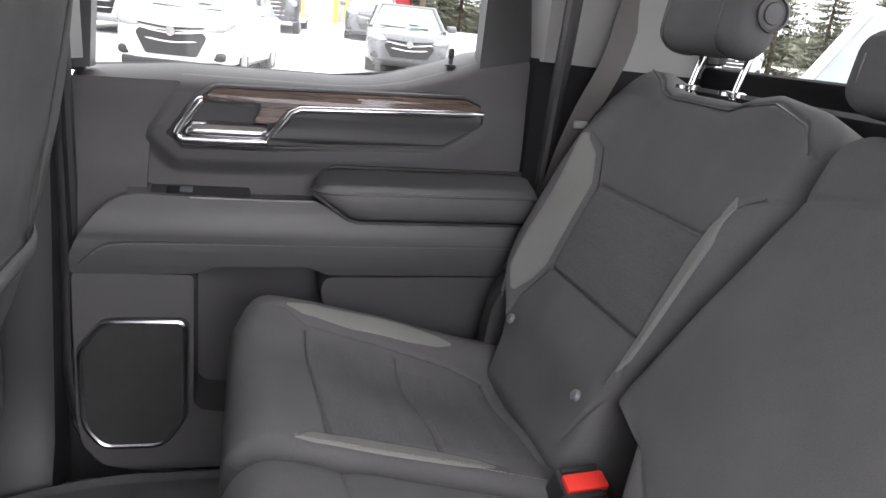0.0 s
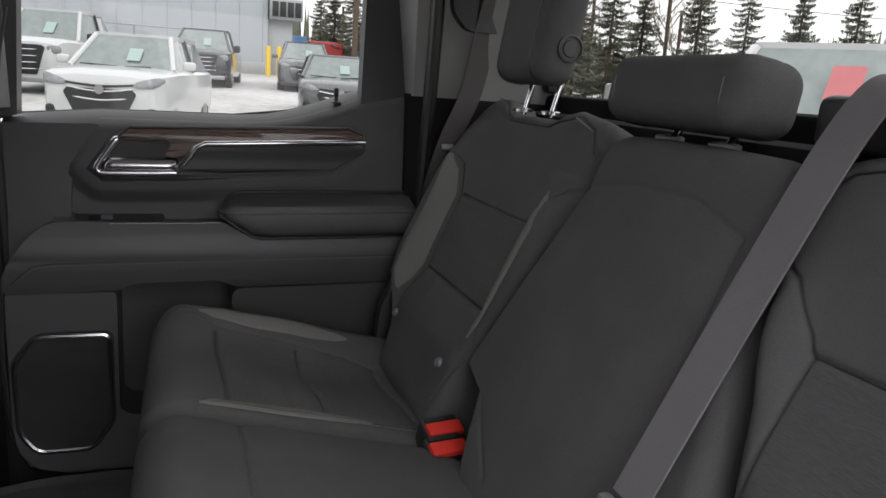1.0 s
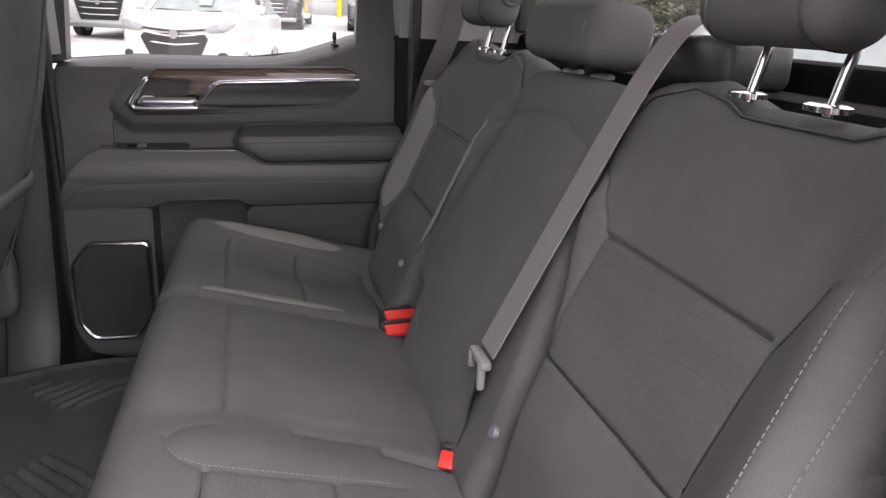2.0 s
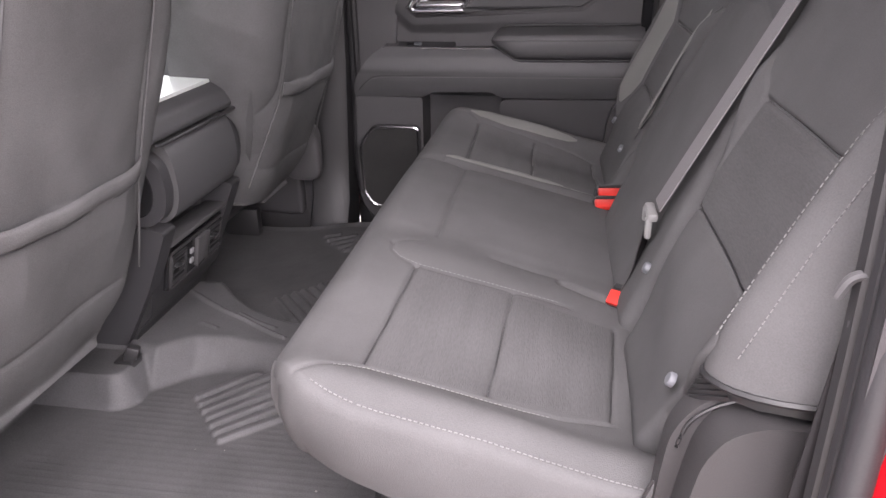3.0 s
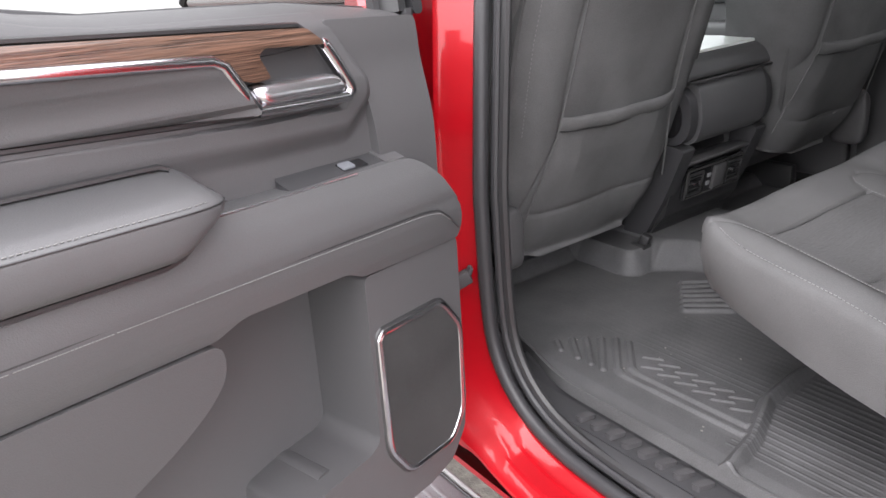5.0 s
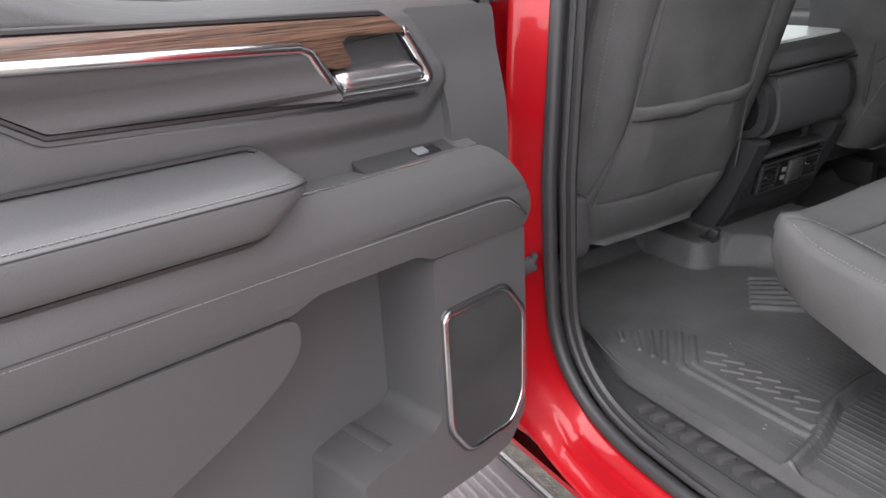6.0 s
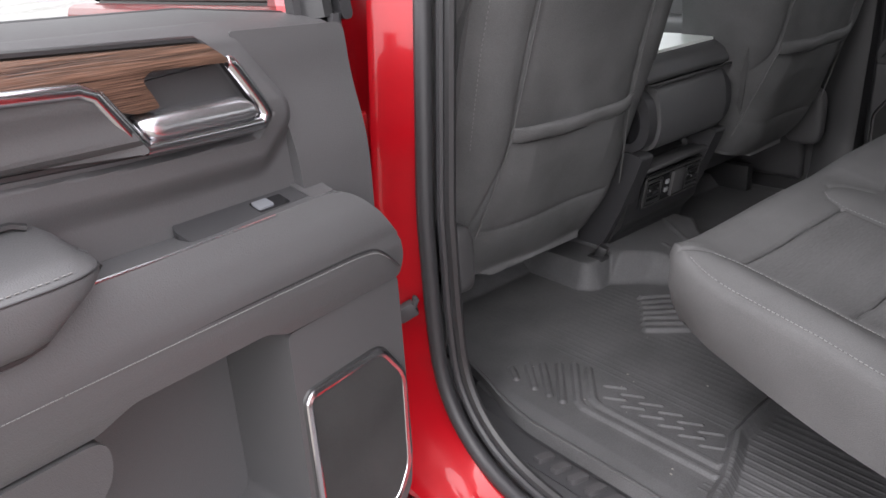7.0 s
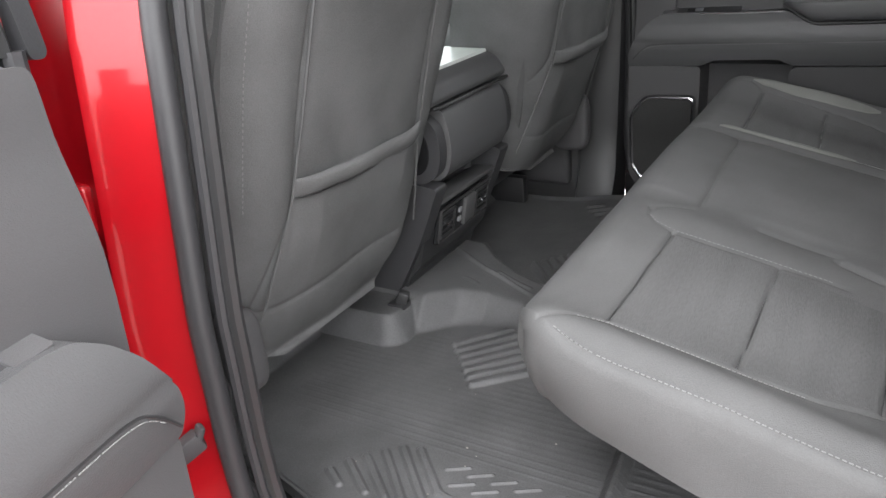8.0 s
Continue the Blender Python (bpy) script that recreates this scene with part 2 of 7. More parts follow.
def slab(poly, lo, hi, r=0.004, segs=3, cuts=(), shape=None):
    """A polygon (a, b) raised from lo to hi along the third axis, its upper rim rounded: vertices (a, b, h).
    cuts: values of b at which it gets cross edges, shape(a, b): what is added to the height there."""
    bm = bmesh.new()
    vs = [bm.verts.new((a, b, hi)) for a, b in poly]
    f = bm.faces.new(vs)
    low = [bm.verts.new((a, b, lo)) for a, b in poly]
    n = len(poly)
    for i in range(n):
        bm.faces.new((vs[i], vs[(i + 1) % n], low[(i + 1) % n], low[i]))
    bm.faces.new(low[::-1])
    bmesh.ops.recalc_face_normals(bm, faces=bm.faces)
    if r > 0:
        bm.edges.ensure_lookup_table()
        top = [e for e in bm.edges if e.verts[0].co.z == hi and e.verts[1].co.z == hi]
        bmesh.ops.bevel(bm, geom=top, offset=r, segments=segs, affect="EDGES", profile=0.5, clamp_overlap=True)
    for b in cuts:
        bmesh.ops.bisect_plane(bm, geom=bm.verts[:] + bm.edges[:] + bm.faces[:], plane_co=(0, b, 0), plane_no=(0, 1, 0))
    if shape:
        for v in bm.verts:
            if v.co.z > lo + (hi - lo) * 0.3:
                v.co.z += shape(v.co.x, v.co.y)
    bmesh.ops.triangulate(bm, faces=[f for f in bm.faces if len(f.verts) > 4])
    return take(bm)


def rounded(poly, r, n=5):
    """Polygon with its corners rounded."""
    out = []
    k = len(poly)
    for i in range(k):
        p, a, b = Vector(poly[i]), Vector(poly[i - 1]), Vector(poly[(i + 1) % k])
        ra = min(r, 0.45 * (a - p).length, 0.45 * (b - p).length)
        s, e = p + (a - p).normalized() * ra, p + (b - p).normalized() * ra
        for j in range(n + 1):
            t = j / n
            q = s * (1 - t) ** 2 + p * 2 * t * (1 - t) + e * t ** 2
            out.append((q.x, q.y))
    return out


def smooth_path(pts, n=8, closed=False):
    """Points on a soft curve through the given ones."""
    p = [Vector(q) for q in pts]
    k = len(p)
    out = []
    for i in range(k if closed else k - 1):
        a, b, c, d = (p[(i + j) % k] if closed else p[min(max(i + j, 0), k - 1)] for j in (-1, 0, 1, 2))
        for j in range(n):
            t = j / n
            out.append(0.5 * ((2 * b) + (c - a) * t + (2 * a - 5 * b + 4 * c - d) * t ** 2 + (3 * b - a - 3 * c + d) * t ** 3))
    if not closed:
        out.append(p[-1])
    return out


def tube(pts, r, k=10, closed=False, flat=1.0, up=(0, 0, 1)):
    """A round (or flattened) bar along points."""
    p = [Vector(q) for q in pts]
    n = len(p)
    vs, fs = [], []
    for i in range(n):
        a, b = (p[i - 1], p[(i + 1) % n]) if closed else (p[max(i - 1, 0)], p[min(i + 1, n - 1)])
        d = (b - a).normalized()
        u = Vector(up)
        if abs(d.dot(u)) > 0.97:
            u = Vector((1, 0, 0))
        s = d.cross(u).normalized()
        t = s.cross(d).normalized()
        for j in range(k):
            w = 2 * math.pi * j / k
            vs.append(p[i] + s * (r * math.cos(w)) + t * (r * flat * math.sin(w)))
    for i in range(n if closed else n - 1):
        for j in range(k):
            a, b = i * k, ((i + 1) % n) * k
            fs.append([a + j, a + (j + 1) % k, b + (j + 1) % k, b + j])
    if not closed:
        fs += [list(range(k))[::-1], [(n - 1) * k + j for j in range(k)]]
    return np.array([v[:] for v in vs]), fs


def ribbon(pts, width, thick, side):
    """A flat strap along points; side: the way across it at each point (one vector or one each)."""
    p = [Vector(q) for q in pts]
    n = len(p)
    vs, fs = [], []
    for i in range(n):
        d = (p[min(i + 1, n - 1)] - p[max(i - 1, 0)]).normalized()
        s = Vector(side[i] if isinstance(side, list) else side)
        s = (s - d * s.dot(d)).normalized()
        o = s.cross(d).normalized()
        for a, b in ((-1, -0.5), (-0.97, 0.5), (0.97, 0.5), (1, -0.5)):
            vs.append(p[i] + s * (a * width / 2) + o * (b * thick))
    for i in range(n - 1):
        for j in range(4):
            fs.append([4 * i + j, 4 * i + (j + 1) % 4, 4 * i + 4 + (j + 1) % 4, 4 * i + 4 + j])
    fs += [[3, 2, 1, 0], [4 * n - 4 + j for j in range(4)]]
    return np.array([v[:] for v in vs]), fs


def lathe(profile, at, axis="z", k=24):
    """Turned shape: profile of (radius, height) about an axis through a point."""
    vs, fs = [], []
    n = len(profile)
    for r, h in profile:
        for j in range(k):
            w = 2 * math.pi * j / k
            a, b = r * math.cos(w), r * math.sin(w)
            vs.append({"z": (a, b, h), "y": (a, h, b), "x": (h, a, b)}[axis])
    for i in range(n - 1):
        for j in range(k):
            fs.append([i * k + j, i * k + (j + 1) % k, (i + 1) * k + (j + 1) % k, (i + 1) * k + j])
    fs += [list(range(k)), [(n - 1) * k + j for j in range(k)]]
    return np.array(vs) + np.array(at), fs


def stitches(pts, step=0.0052, long=0.0034, r=0.00055):
    """Short raised stitches along a line."""
    p = [Vector(q) for q in pts]
    out = []
    rest = 0.0
    for a, b in zip(p, p[1:]):
        d, ln = (b - a).normalized(), (b - a).length
        at = rest
        while at + long < ln:
            out.append(tube([a + d * at, a + d * (at + long / 2) , a + d * (at + long)], r, 5))
            at += step
        rest = max(0.0, at - ln)
    return join(*out)


def away(U, V, line):
    """Distance of each (U, V) from a polyline."""
    best = np.full(U.shape, 9.0)
    for (ax, ay), (bx, by) in zip(line, line[1:]):
        dx, dy = bx - ax, by - ay
        t = np.clip(((U - ax) * dx + (V - ay) * dy) / (dx * dx + dy * dy + 1e-12), 0, 1)
        best = np.minimum(best, np.hypot(U - ax - t * dx, V - ay - t * dy))
    return best


def groove(U, V, line, depth=0.006, width=0.004, puff=0.0, reach=0.03):
    d = away(U, V, line)
    return -depth * np.exp(-(d / width) ** 2) - puff * np.exp(-(d / reach) ** 2)


def within(U, V, poly):
    """True inside the polygon."""
    ins = np.zeros(U.shape, bool)
    for (ax, ay), (bx, by) in zip(poly, poly[1:] + poly[:1]):
        hit = ((ay > V) != (by > V)) & (U < (bx - ax) * (V - ay) / (by - ay + 1e-12) + ax)
        ins ^= hit
    return ins


def pad(base, normal, ulo, uhi, v0, vtop, height, ru, rv0, rv1, depth, nu=120, nv=120, region=None, bulge=0.0, v1=None, taper=0.0, rlo=None, rhi=None, flat=None):
    """Upholstered pad: a sheet over (u, v) with rolled edges, sides and a closed back.
    base(U, V) gives points, normal its outward way, height the relief."""
    s = np.linspace(0, 1, nu)
    s = 0.55 * s + 0.45 * (0.5 - 0.5 * np.cos(np.pi * s))
    t = np.linspace(0, 1, nv)
    t = 0.55 * t + 0.45 * (0.5 - 0.5 * np.cos(np.pi * t))
    S, T = np.meshgrid(s, t)
    v1 = v1 if v1 is not None else vtop(0.0)
    Vn = v0 + T * (v1 - v0)
    lo, hi = ulo(Vn), uhi(Vn)
    U = lo + S * (hi - lo)
    top = vtop(U)
    V = v0 + T * (top - v0)
    rlo, rhi = rlo or ru, rhi or ru
    au0, au1 = np.clip(1 - (U - lo) / rlo, 0, 1), np.clip(1 - (hi - U) / rhi, 0, 1)
    ru = np.where(au0 > 0, rlo, rhi)
    av0, av1 = np.clip(1 - (V - v0) / rv0, 0, 1), np.clip(1 - (top - V) / rv1, 0, 1)
    a, b = au0 + au1, av0 + av1
    rv = np.where(av0 > av1, rv0, rv1)
    q = np.hypot(a, b)
    k = np.where(q > 1, q, 1)
    U = U + np.where(q > 1, (au0 - au1) * ru * (1 - 1 / k), 0)
    V = V + np.where(q > 1, (av0 * rv0 - av1 * rv1) * (1 - 1 / k), 0)
    q = np.minimum(q, 1)
    R = (a * ru + b * rv) / (a + b + 1e-9)
    drop = R * (1 - np.sqrt(np.maximum(0, 1 - q * q)))
    X = base(U, V)
    N = np.array(Vector(normal).normalized())
    P = X + (height(U, V) * (1 - q ** 4) - drop)[..., None] * N
    verts = P.reshape(-1, 3)
    idx = np.arange(nu * nv).reshape(nv, nu)
    faces = np.stack([idx[:-1, :-1], idx[:-1, 1:], idx[1:, 1:], idx[1:, :-1]], -1).reshape(-1, 4).tolist()
    reg = None
    if region is not None:
        Uc = (U[:-1, :-1] + U[1:, 1:]) / 2
        Vc = (V[:-1, :-1] + V[1:, 1:]) / 2
        reg = region(Uc, Vc).reshape(-1).astype(int).tolist()
    rim = np.concatenate([idx[0, :-1], idx[:-1, -1], idx[-1, :0:-1], idx[:0:-1, 0]])
    mid = verts[rim].mean(0)
    rings = [rim]
    allv = [verts]
    count = len(verts)
    for f in (0.35, 0.7, 1.0):
        ring = verts[rim] - N * depth * f
        if bulge or taper:
            out = verts[rim] - mid
            out -= np.outer(out @ N, N)
            ring = ring + out / (np.linalg.norm(out, axis=1)[:, None] + 1e-9) * ((bulge * math.sin(f * math.pi * 0.9) - taper * f ** 1.5) * (1.0 if flat is None else flat(verts[rim])[:, None]))
        allv.append(ring)
        rings.append(np.arange(count, count + len(rim)))
        count += len(rim)
    for ra, rb in zip(rings, rings[1:]):
        n = len(ra)
        for i in range(n):
            faces.append([int(ra[i]), int(ra[(i + 1) % n]), int(rb[(i + 1) % n]), int(rb[i])])
    faces.append([int(i) for i in rings[-1]])
    if reg is not None:
        reg += [0] * (len(faces) - len(reg))
        return np.vstack(allv), faces, reg
    return np.vstack(allv), faces


def const(v):
    return lambda q: np.full(np.shape(q), float(v)) if np.ndim(q) else float(v)


def curve(pts):
    """Piecewise linear function from (argument, value) pairs."""
    a = [p[0] for p in pts]
    b = [p[1] for p in pts]
    return lambda q: np.interp(q, a, b)


def puffy(cx, cy, cz, hx, hy, hz, power=4.0, n=28, m=40, turn=None):
    """Soft rounded block (superellipsoid)."""
    vs, fs = [], []
    e = 2.0 / power
    sg = lambda c: math.copysign(abs(c) ** e, c)
    for i in range(n + 1):
        a = -math.pi / 2 + math.pi * i / n
        for j in range(m):
            b = 2 * math.pi * j / m
            vs.append((hx * sg(math.cos(a)) * sg(math.cos(b)), hy * sg(math.cos(a)) * sg(math.sin(b)), hz * sg(math.sin(a))))
    for i in range(n):
        for j in range(m):
            fs.append([i * m + j, i * m + (j + 1) % m, (i + 1) * m + (j + 1) % m, (i + 1) * m + j])
    v = np.array(vs)
    if turn:
        v = v @ np.array(turn.to_3x3()).T
    return v + np.array((cx, cy, cz)), fs


def loft(rings, caps=True, closed=True):
    """Skin over rings of equally many points."""
    k = len(rings[0])
    vs = [q for r in rings for q in r]
    fs = []
    for i in range(len(rings) - 1):
        for j in range(k if closed else k - 1):
            fs.append([i * k + j, i * k + (j + 1) % k, (i + 1) * k + (j + 1) % k, (i + 1) * k + j])
    if caps and closed:
        fs += [list(range(k))[::-1], [(len(rings) - 1) * k + j for j in range(k)]]
    return np.array([tuple(q) for q in vs], float), fs


# ---- the cab ----
FLOOR = 0.69
GROUND = -0.06


def side_path(s, y, grow=0.0):
    """Rim of the rear door opening on one side, from the roof down the front pillar, along the sill and up the rear."""
    pts = [(-0.245, 1.86), (-0.256, 1.60), (-0.262, 1.345), (-0.264, 1.05), (-0.266, 0.88), (-0.254, 0.780), (-0.207, 0.707), (-0.125, 0.662),
           (0.0, 0.645), (0.22, 0.642), (0.35, 0.66), (0.428, 0.72), (0.460, 0.82), (0.476, 1.0), (0.484, 1.25), (0.482, 1.5), (0.468, 1.86)]
    flat = smooth_path([(a, b, 0) for a, b in pts], 6)
    out = []
    for i, p in enumerate(flat):
        d = (flat[min(i + 1, len(flat) - 1)] - flat[max(i - 1, 0)]).normalized()
        flat_sill = min(1.0, max(0.0, (d.x - 0.45) / 0.4)) if p.y < 0.8 and grow > 0.02 else 0.0
        wide = (1 - flat_sill) * grow + flat_sill * (0.44 * min(grow, 0.106) + 0.08 * max(0.0, grow - 0.106))
        wide *= 1 - 0.62 * min(1.0, max(0.0, (p.x - 0.40) / 0.05)) * min(1.0, max(0.0, d.y))
        q = p + Vector((-d.y, d.x, 0)) * -wide
        lean = (max(0.0, min(q.y, 1.35) - 1.06) * 0.10 if q.x < 0.2 else max(0.0, min(q.y, 1.35) - 0.90) * 0.08) + max(0.0, q.y - 1.35) * 0.16
        out.append(Vector((q.x, s * (y - lean), q.y)))
    return out


def cab_side(s, name):
    t = thing(name, (0.1, s * 0.8, FLOOR), "red painted pickup cab side with black door seal round the rear opening", "vehicle body", kind="structure")
    out = 0.028 if s > 0 else 0.0
    plain = [(0.735, 0.006), (0.748, 0.012), (0.752, 0.03), (0.763, 0.046), (0.775, 0.060), (0.784, 0.067), (0.793, 0.073), (0.804, 0.081), (0.815, 0.089), (0.828, 0.098), (0.840, 0.106), (0.846, 0.130), (0.846, 0.20)]
    creased = [(0.735, 0.006), (0.748, 0.012), (0.752, 0.03), (0.775, 0.055), (0.782, 0.057), (0.785, 0.068), (0.806, 0.074), (0.810, 0.075), (0.813, 0.087), (0.832, 0.095), (0.840, 0.106), (0.841, 0.130), (0.841, 0.20)]
    gapped = [(0.735, 0.006), (0.748, 0.012), (0.752, 0.024), (0.758, 0.040), (0.766, 0.056), (0.774, 0.070), (0.780, 0.081), (0.781, 0.085), (0.778, 0.088), (0.772, 0.092), (0.770, 0.110), (0.770, 0.150), (0.790, 0.20)]
    a, b, c = ([side_path(s, y + out, g) for y, g in p] for p in (plain, creased, gapped))
    rings = []
    for i in range(len(a[0])):
        w = min(1.0, max(0.0, (0.69 - a[0][i].z) / 0.03))
        g = min(1.0, max(0.0, (a[0][i].z - 0.72) / 0.08)) if a[0][i].x < 0 else 0.0
        rings.append([a[j][i].lerp(b[j][i], w).lerp(c[j][i], g) for j in range(len(a))])
    # the far flange, red by rights, is coloured dark for the closed gap's shade
    part("painted_flange", loft(rings, closed=False), RED_PAINT if s < 0 else SEAL, t, "glossy red painted door flange" if s < 0 else "red door flange coloured dark like the shaded shut gap", sharp=35)
    part("door_seal", tube(side_path(s, 0.748, 0.004), 0.0125, 10), SEAL, t, "black rubber bulb seal")
    part("seal_lip", tube(side_path(s, 0.729, -0.008), 0.0065, 8), SEAL, t, "thin black rubber lip")
    if s > 0:
        part("closed_seal", tube(side_path(s, 0.726, -0.002), 0.013, 10), SEAL, t, "compressed black door seal")
    part("trim_edge", tube(side_path(s, 0.716, -0.013), 0.009, 8), BLACK, t)
    # rocker below the opening and the pillar skins beyond it
    prof = [(0.839, 0.597), (0.838, 0.585), (0.825, 0.565), (0.79, 0.545), (0.74, 0.52), (0.68, 0.46), (0.60, 0.42)]
    part("rocker_panel", loft([[(x, s * y, z) for y, z in prof] for x in (-1.3, -0.5, 0.2, 0.9)], closed=False), RED_PAINT, t, "red rocker panel tucked below the sill", sharp=20)
    front = [[(-0.52, s * y, z), (-0.44, s * (y + 0.003), z), (-0.36, s * y, z), (-0.345 + dx, s * (y - 0.012), z)] for z, y, dx in
             ((0.60, 0.85, -0.01), (0.80, 0.852, -0.01), (1.05, 0.835, -0.005), (1.35, 0.81, 0.0), (1.6, 0.77, 0.005), (1.86, 0.73, 0.01))]
    part("pillar_skin", loft(front, closed=False), RED_PAINT, t, "red centre pillar", sharp=60)
    rear = [[(0.56 + dx, s * (y - 0.004), z), (0.6, s * y, z), (0.8, s * y, z)] for z, y, dx in
            ((0.56, 0.85, -0.1), (0.80, 0.855, -0.01), (1.05, 0.85, 0.02), (1.35, 0.835, 0.02), (1.6, 0.79, 0.01), (1.86, 0.75, 0.0))]
    part("rear_pillar_skin", loft(rear, closed=False), RED_PAINT, t, "red rear cab pillar", sharp=60)
    return t


# floor pan, firewall, roof and rear wall close the cab
solo("floor", join(block(-1.75, 0.70, -0.60, 0.60, FLOOR - 0.12, FLOOR - 0.012, 0.01), block(-1.75, 0.70, -0.74, 0.74, FLOOR - 0.14, FLOOR - 0.062, 0.01), block(0.40, 0.70, -0.72, 0.72, FLOOR - 0.012, 0.80, 0.02)), CARPET,
     "black carpeted cab floor of the pickup", "floor", kind="structure")
roof_rows = []
for x, drop, half in ((-1.05, 0.16, 0.60), (-0.75, 0.03, 0.66), (-0.2, 0.0, 0.68), (0.4, 0.01, 0.67), (0.70, 0.07, 0.62)):
    roof_rows.append([(x, half * f, 1.90 - drop - 0.05 * abs(f) ** 3) for f in np.linspace(-1, 1, 13)])
solo("ceiling", loft(roof_rows, closed=False), LINER, "pale grey cloth headliner under the cab roof", "ceiling", kind="structure")
solo("roof", moved(loft([[(x, y * 1.12, z) for x, y, z in r] for r in roof_rows], closed=False), Matrix.Translation((0, 0, 0.045))), RED_PAINT,
     "red painted steel cab roof", "roof", kind="structure")
wall = thing("wall_rear", (0.72, 0, FLOOR), "dark rear cab wall with a wide back window", "wall", kind="structure")
part("lower_panel", join(block(0.70, 0.735, -0.72, 0.72, 0.60, 1.432, 0.01), block(0.64, 0.70, -0.60, 0.60, 1.36, 1.40, 0.012)), DULL_BLACK, wall, "black panel behind the seat")
part("window_frame", join(block(0.69, 0.73, -0.74, -0.60, 1.434, 1.86, 0.01), block(0.69, 0.73, 0.60, 0.74, 1.434, 1.86, 0.01), block(0.69, 0.73, -0.72, 0.72, 1.76, 1.87, 0.01)), BLACK, wall)
gl = part("back_glass", (np.array([(0.71, -0.60, 1.43), (0.71, 0.60, 1.43), (0.71, 0.60, 1.77), (0.71, -0.60, 1.77)]), [[0, 1, 2, 3]]), DIM_GLASS, wall, "back window glass darkened to dim the outside")
gl.visible_shadow = False
cab_side(-1, "cab_side_left")
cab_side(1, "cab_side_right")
fw = thing("wall_front", (-1.7, 0, FLOOR), "black firewall and cowl below the windscreen", "wall", kind="structure")
part("firewall", block(-1.75, -1.70, -0.75, 0.75, 0.55, 1.30, 0.01), BLACK, fw)
part("windscreen_glass", loft([[(-1.62, -0.70, 1.28), (-1.70, 0, 1.28), (-1.62, 0.70, 1.28)], [(-1.03, -0.6, 1.76), (-1.08, 0, 1.78), (-1.03, 0.6, 1.76)]], closed=False), GLASS, fw, "clear windscreen")
for s in (-1, 1):
    part("windscreen_pillar", tube([(-1.62, s * 0.74, 1.25), (-1.3, s * 0.71, 1.52), (-0.95, s * 0.66, 1.80)], 0.035, 10), PLASTIC_GREY, fw)

# inner trim of the pillars
def inner_trim(s, name):
    t = thing(name, (-0.3, s * 0.7, FLOOR), "dark grey plastic pillar trim beside the seats", "pillar trim", kind="structure")
    nb = 0.058 if s < 0 else 0.0
    ra = 0.446 if s > 0 else 0.474
    low = [[(-0.39, s * (0.735 - 0.05 * max(0, z - 1.1)), z), (-0.385, s * (yi + 0.01), z), (-0.38, s * yi, z), (-0.295 + dx - nb, s * yi, z), (-0.27 + dx - nb, s * (yi + 0.012), z), (-0.262 + dx - nb, s * (0.74 - 0.05 * max(0, z - 1.1)), z)]
           for z, yi, dx in ((0.60, 0.63, -0.012), (0.70, 0.635, -0.012), (0.76, 0.665, -0.012), (0.90, 0.672, -0.010), (1.10, 0.675, -0.005), (1.35, 0.672, 0.0))]
    # far cover gets a darker material than its twin, for the shade there
    part("lower_cover", loft(low), PLASTIC if s < 0 else BLACK, t, "lower pillar cover, coloured darker on the shaded far side", sharp=50)
    sh = 0.035 if s < 0 else 0.0
    up = [[(-0.38, s * (yo - sh), z), (-0.372, s * yi, z), (-0.24 + dx - nb, s * yi, z), (-0.215 + dx - nb, s * (yo - sh), z)] for z, yi, yo, dx in ((1.352, 0.668, 0.74, -0.02), (1.6, 0.63, 0.70, -0.02), (1.86, 0.585, 0.66, -0.01))]
    part("upper_cover", loft(up), PLASTIC_GREY, t, "light grey upper pillar cover", sharp=50)
    low = [[(ra - cut * (s < 0), s * (0.80 if s > 0 else 0.735), z), (ra - cut * (s < 0) + 0.004, s * 0.708, z), (ra - cut * (s < 0) + 0.012, s * 0.702, z), (0.51, s * yi, z), (0.60, s * (yi - 0.03), z), (0.72, s * (yi - 0.05), z), (0.72, s * 0.76, z)]
           for z, yi, cut in ((0.62, 0.69, 0.010), (0.9, 0.69, 0.006), (1.0, 0.69, 0.002), (1.1, 0.688, 0.0), (1.2, 0.685, 0.0), (1.3, 0.680, 0.0), (1.416, 0.672, 0.0))]
    # quarter trim likewise: the far side's shade is put into its colour
    part("rear_lower_cover", loft(low), DULL_BLACK if s > 0 else TRIM, t, "dark rear quarter trim, coloured darker on the shaded far side", sharp=50)
    up = [[(ra + dx, s * (yo + (0.06 if s > 0 else 0.0)), z), (ra + 0.008 + dx, s * (yi + 0.02), z), (0.51, s * yi, z), (0.60, s * (yi - 0.03), z), (0.72, s * (yi - 0.05), z), (0.72, s * yo, z)]
          for z, yi, yo, dx in ((1.412, 0.672, 0.745, 0.0), (1.6, 0.645, 0.71, -0.01), (1.86, 0.59, 0.66, -0.03))]
    part("rear_upper_cover", loft(up), PLASTIC_GREY, t, "light grey rear quarter trim", sharp=50)
    guide = slab(rounded([(0.50, 1.63), (0.50, 1.57), (0.53, 1.535), (0.60, 1.535), (0.61, 1.63)], 0.015), 0, 0.02, 0.006)
    part("belt_guide", (np.array([(a, s * (0.648 - h), b) for a, b, h in guide[0]]), guide[1]), BLACK, t, "black seat belt guide")


inner_trim(-1, "pillar_trim_left")
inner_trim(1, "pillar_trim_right")

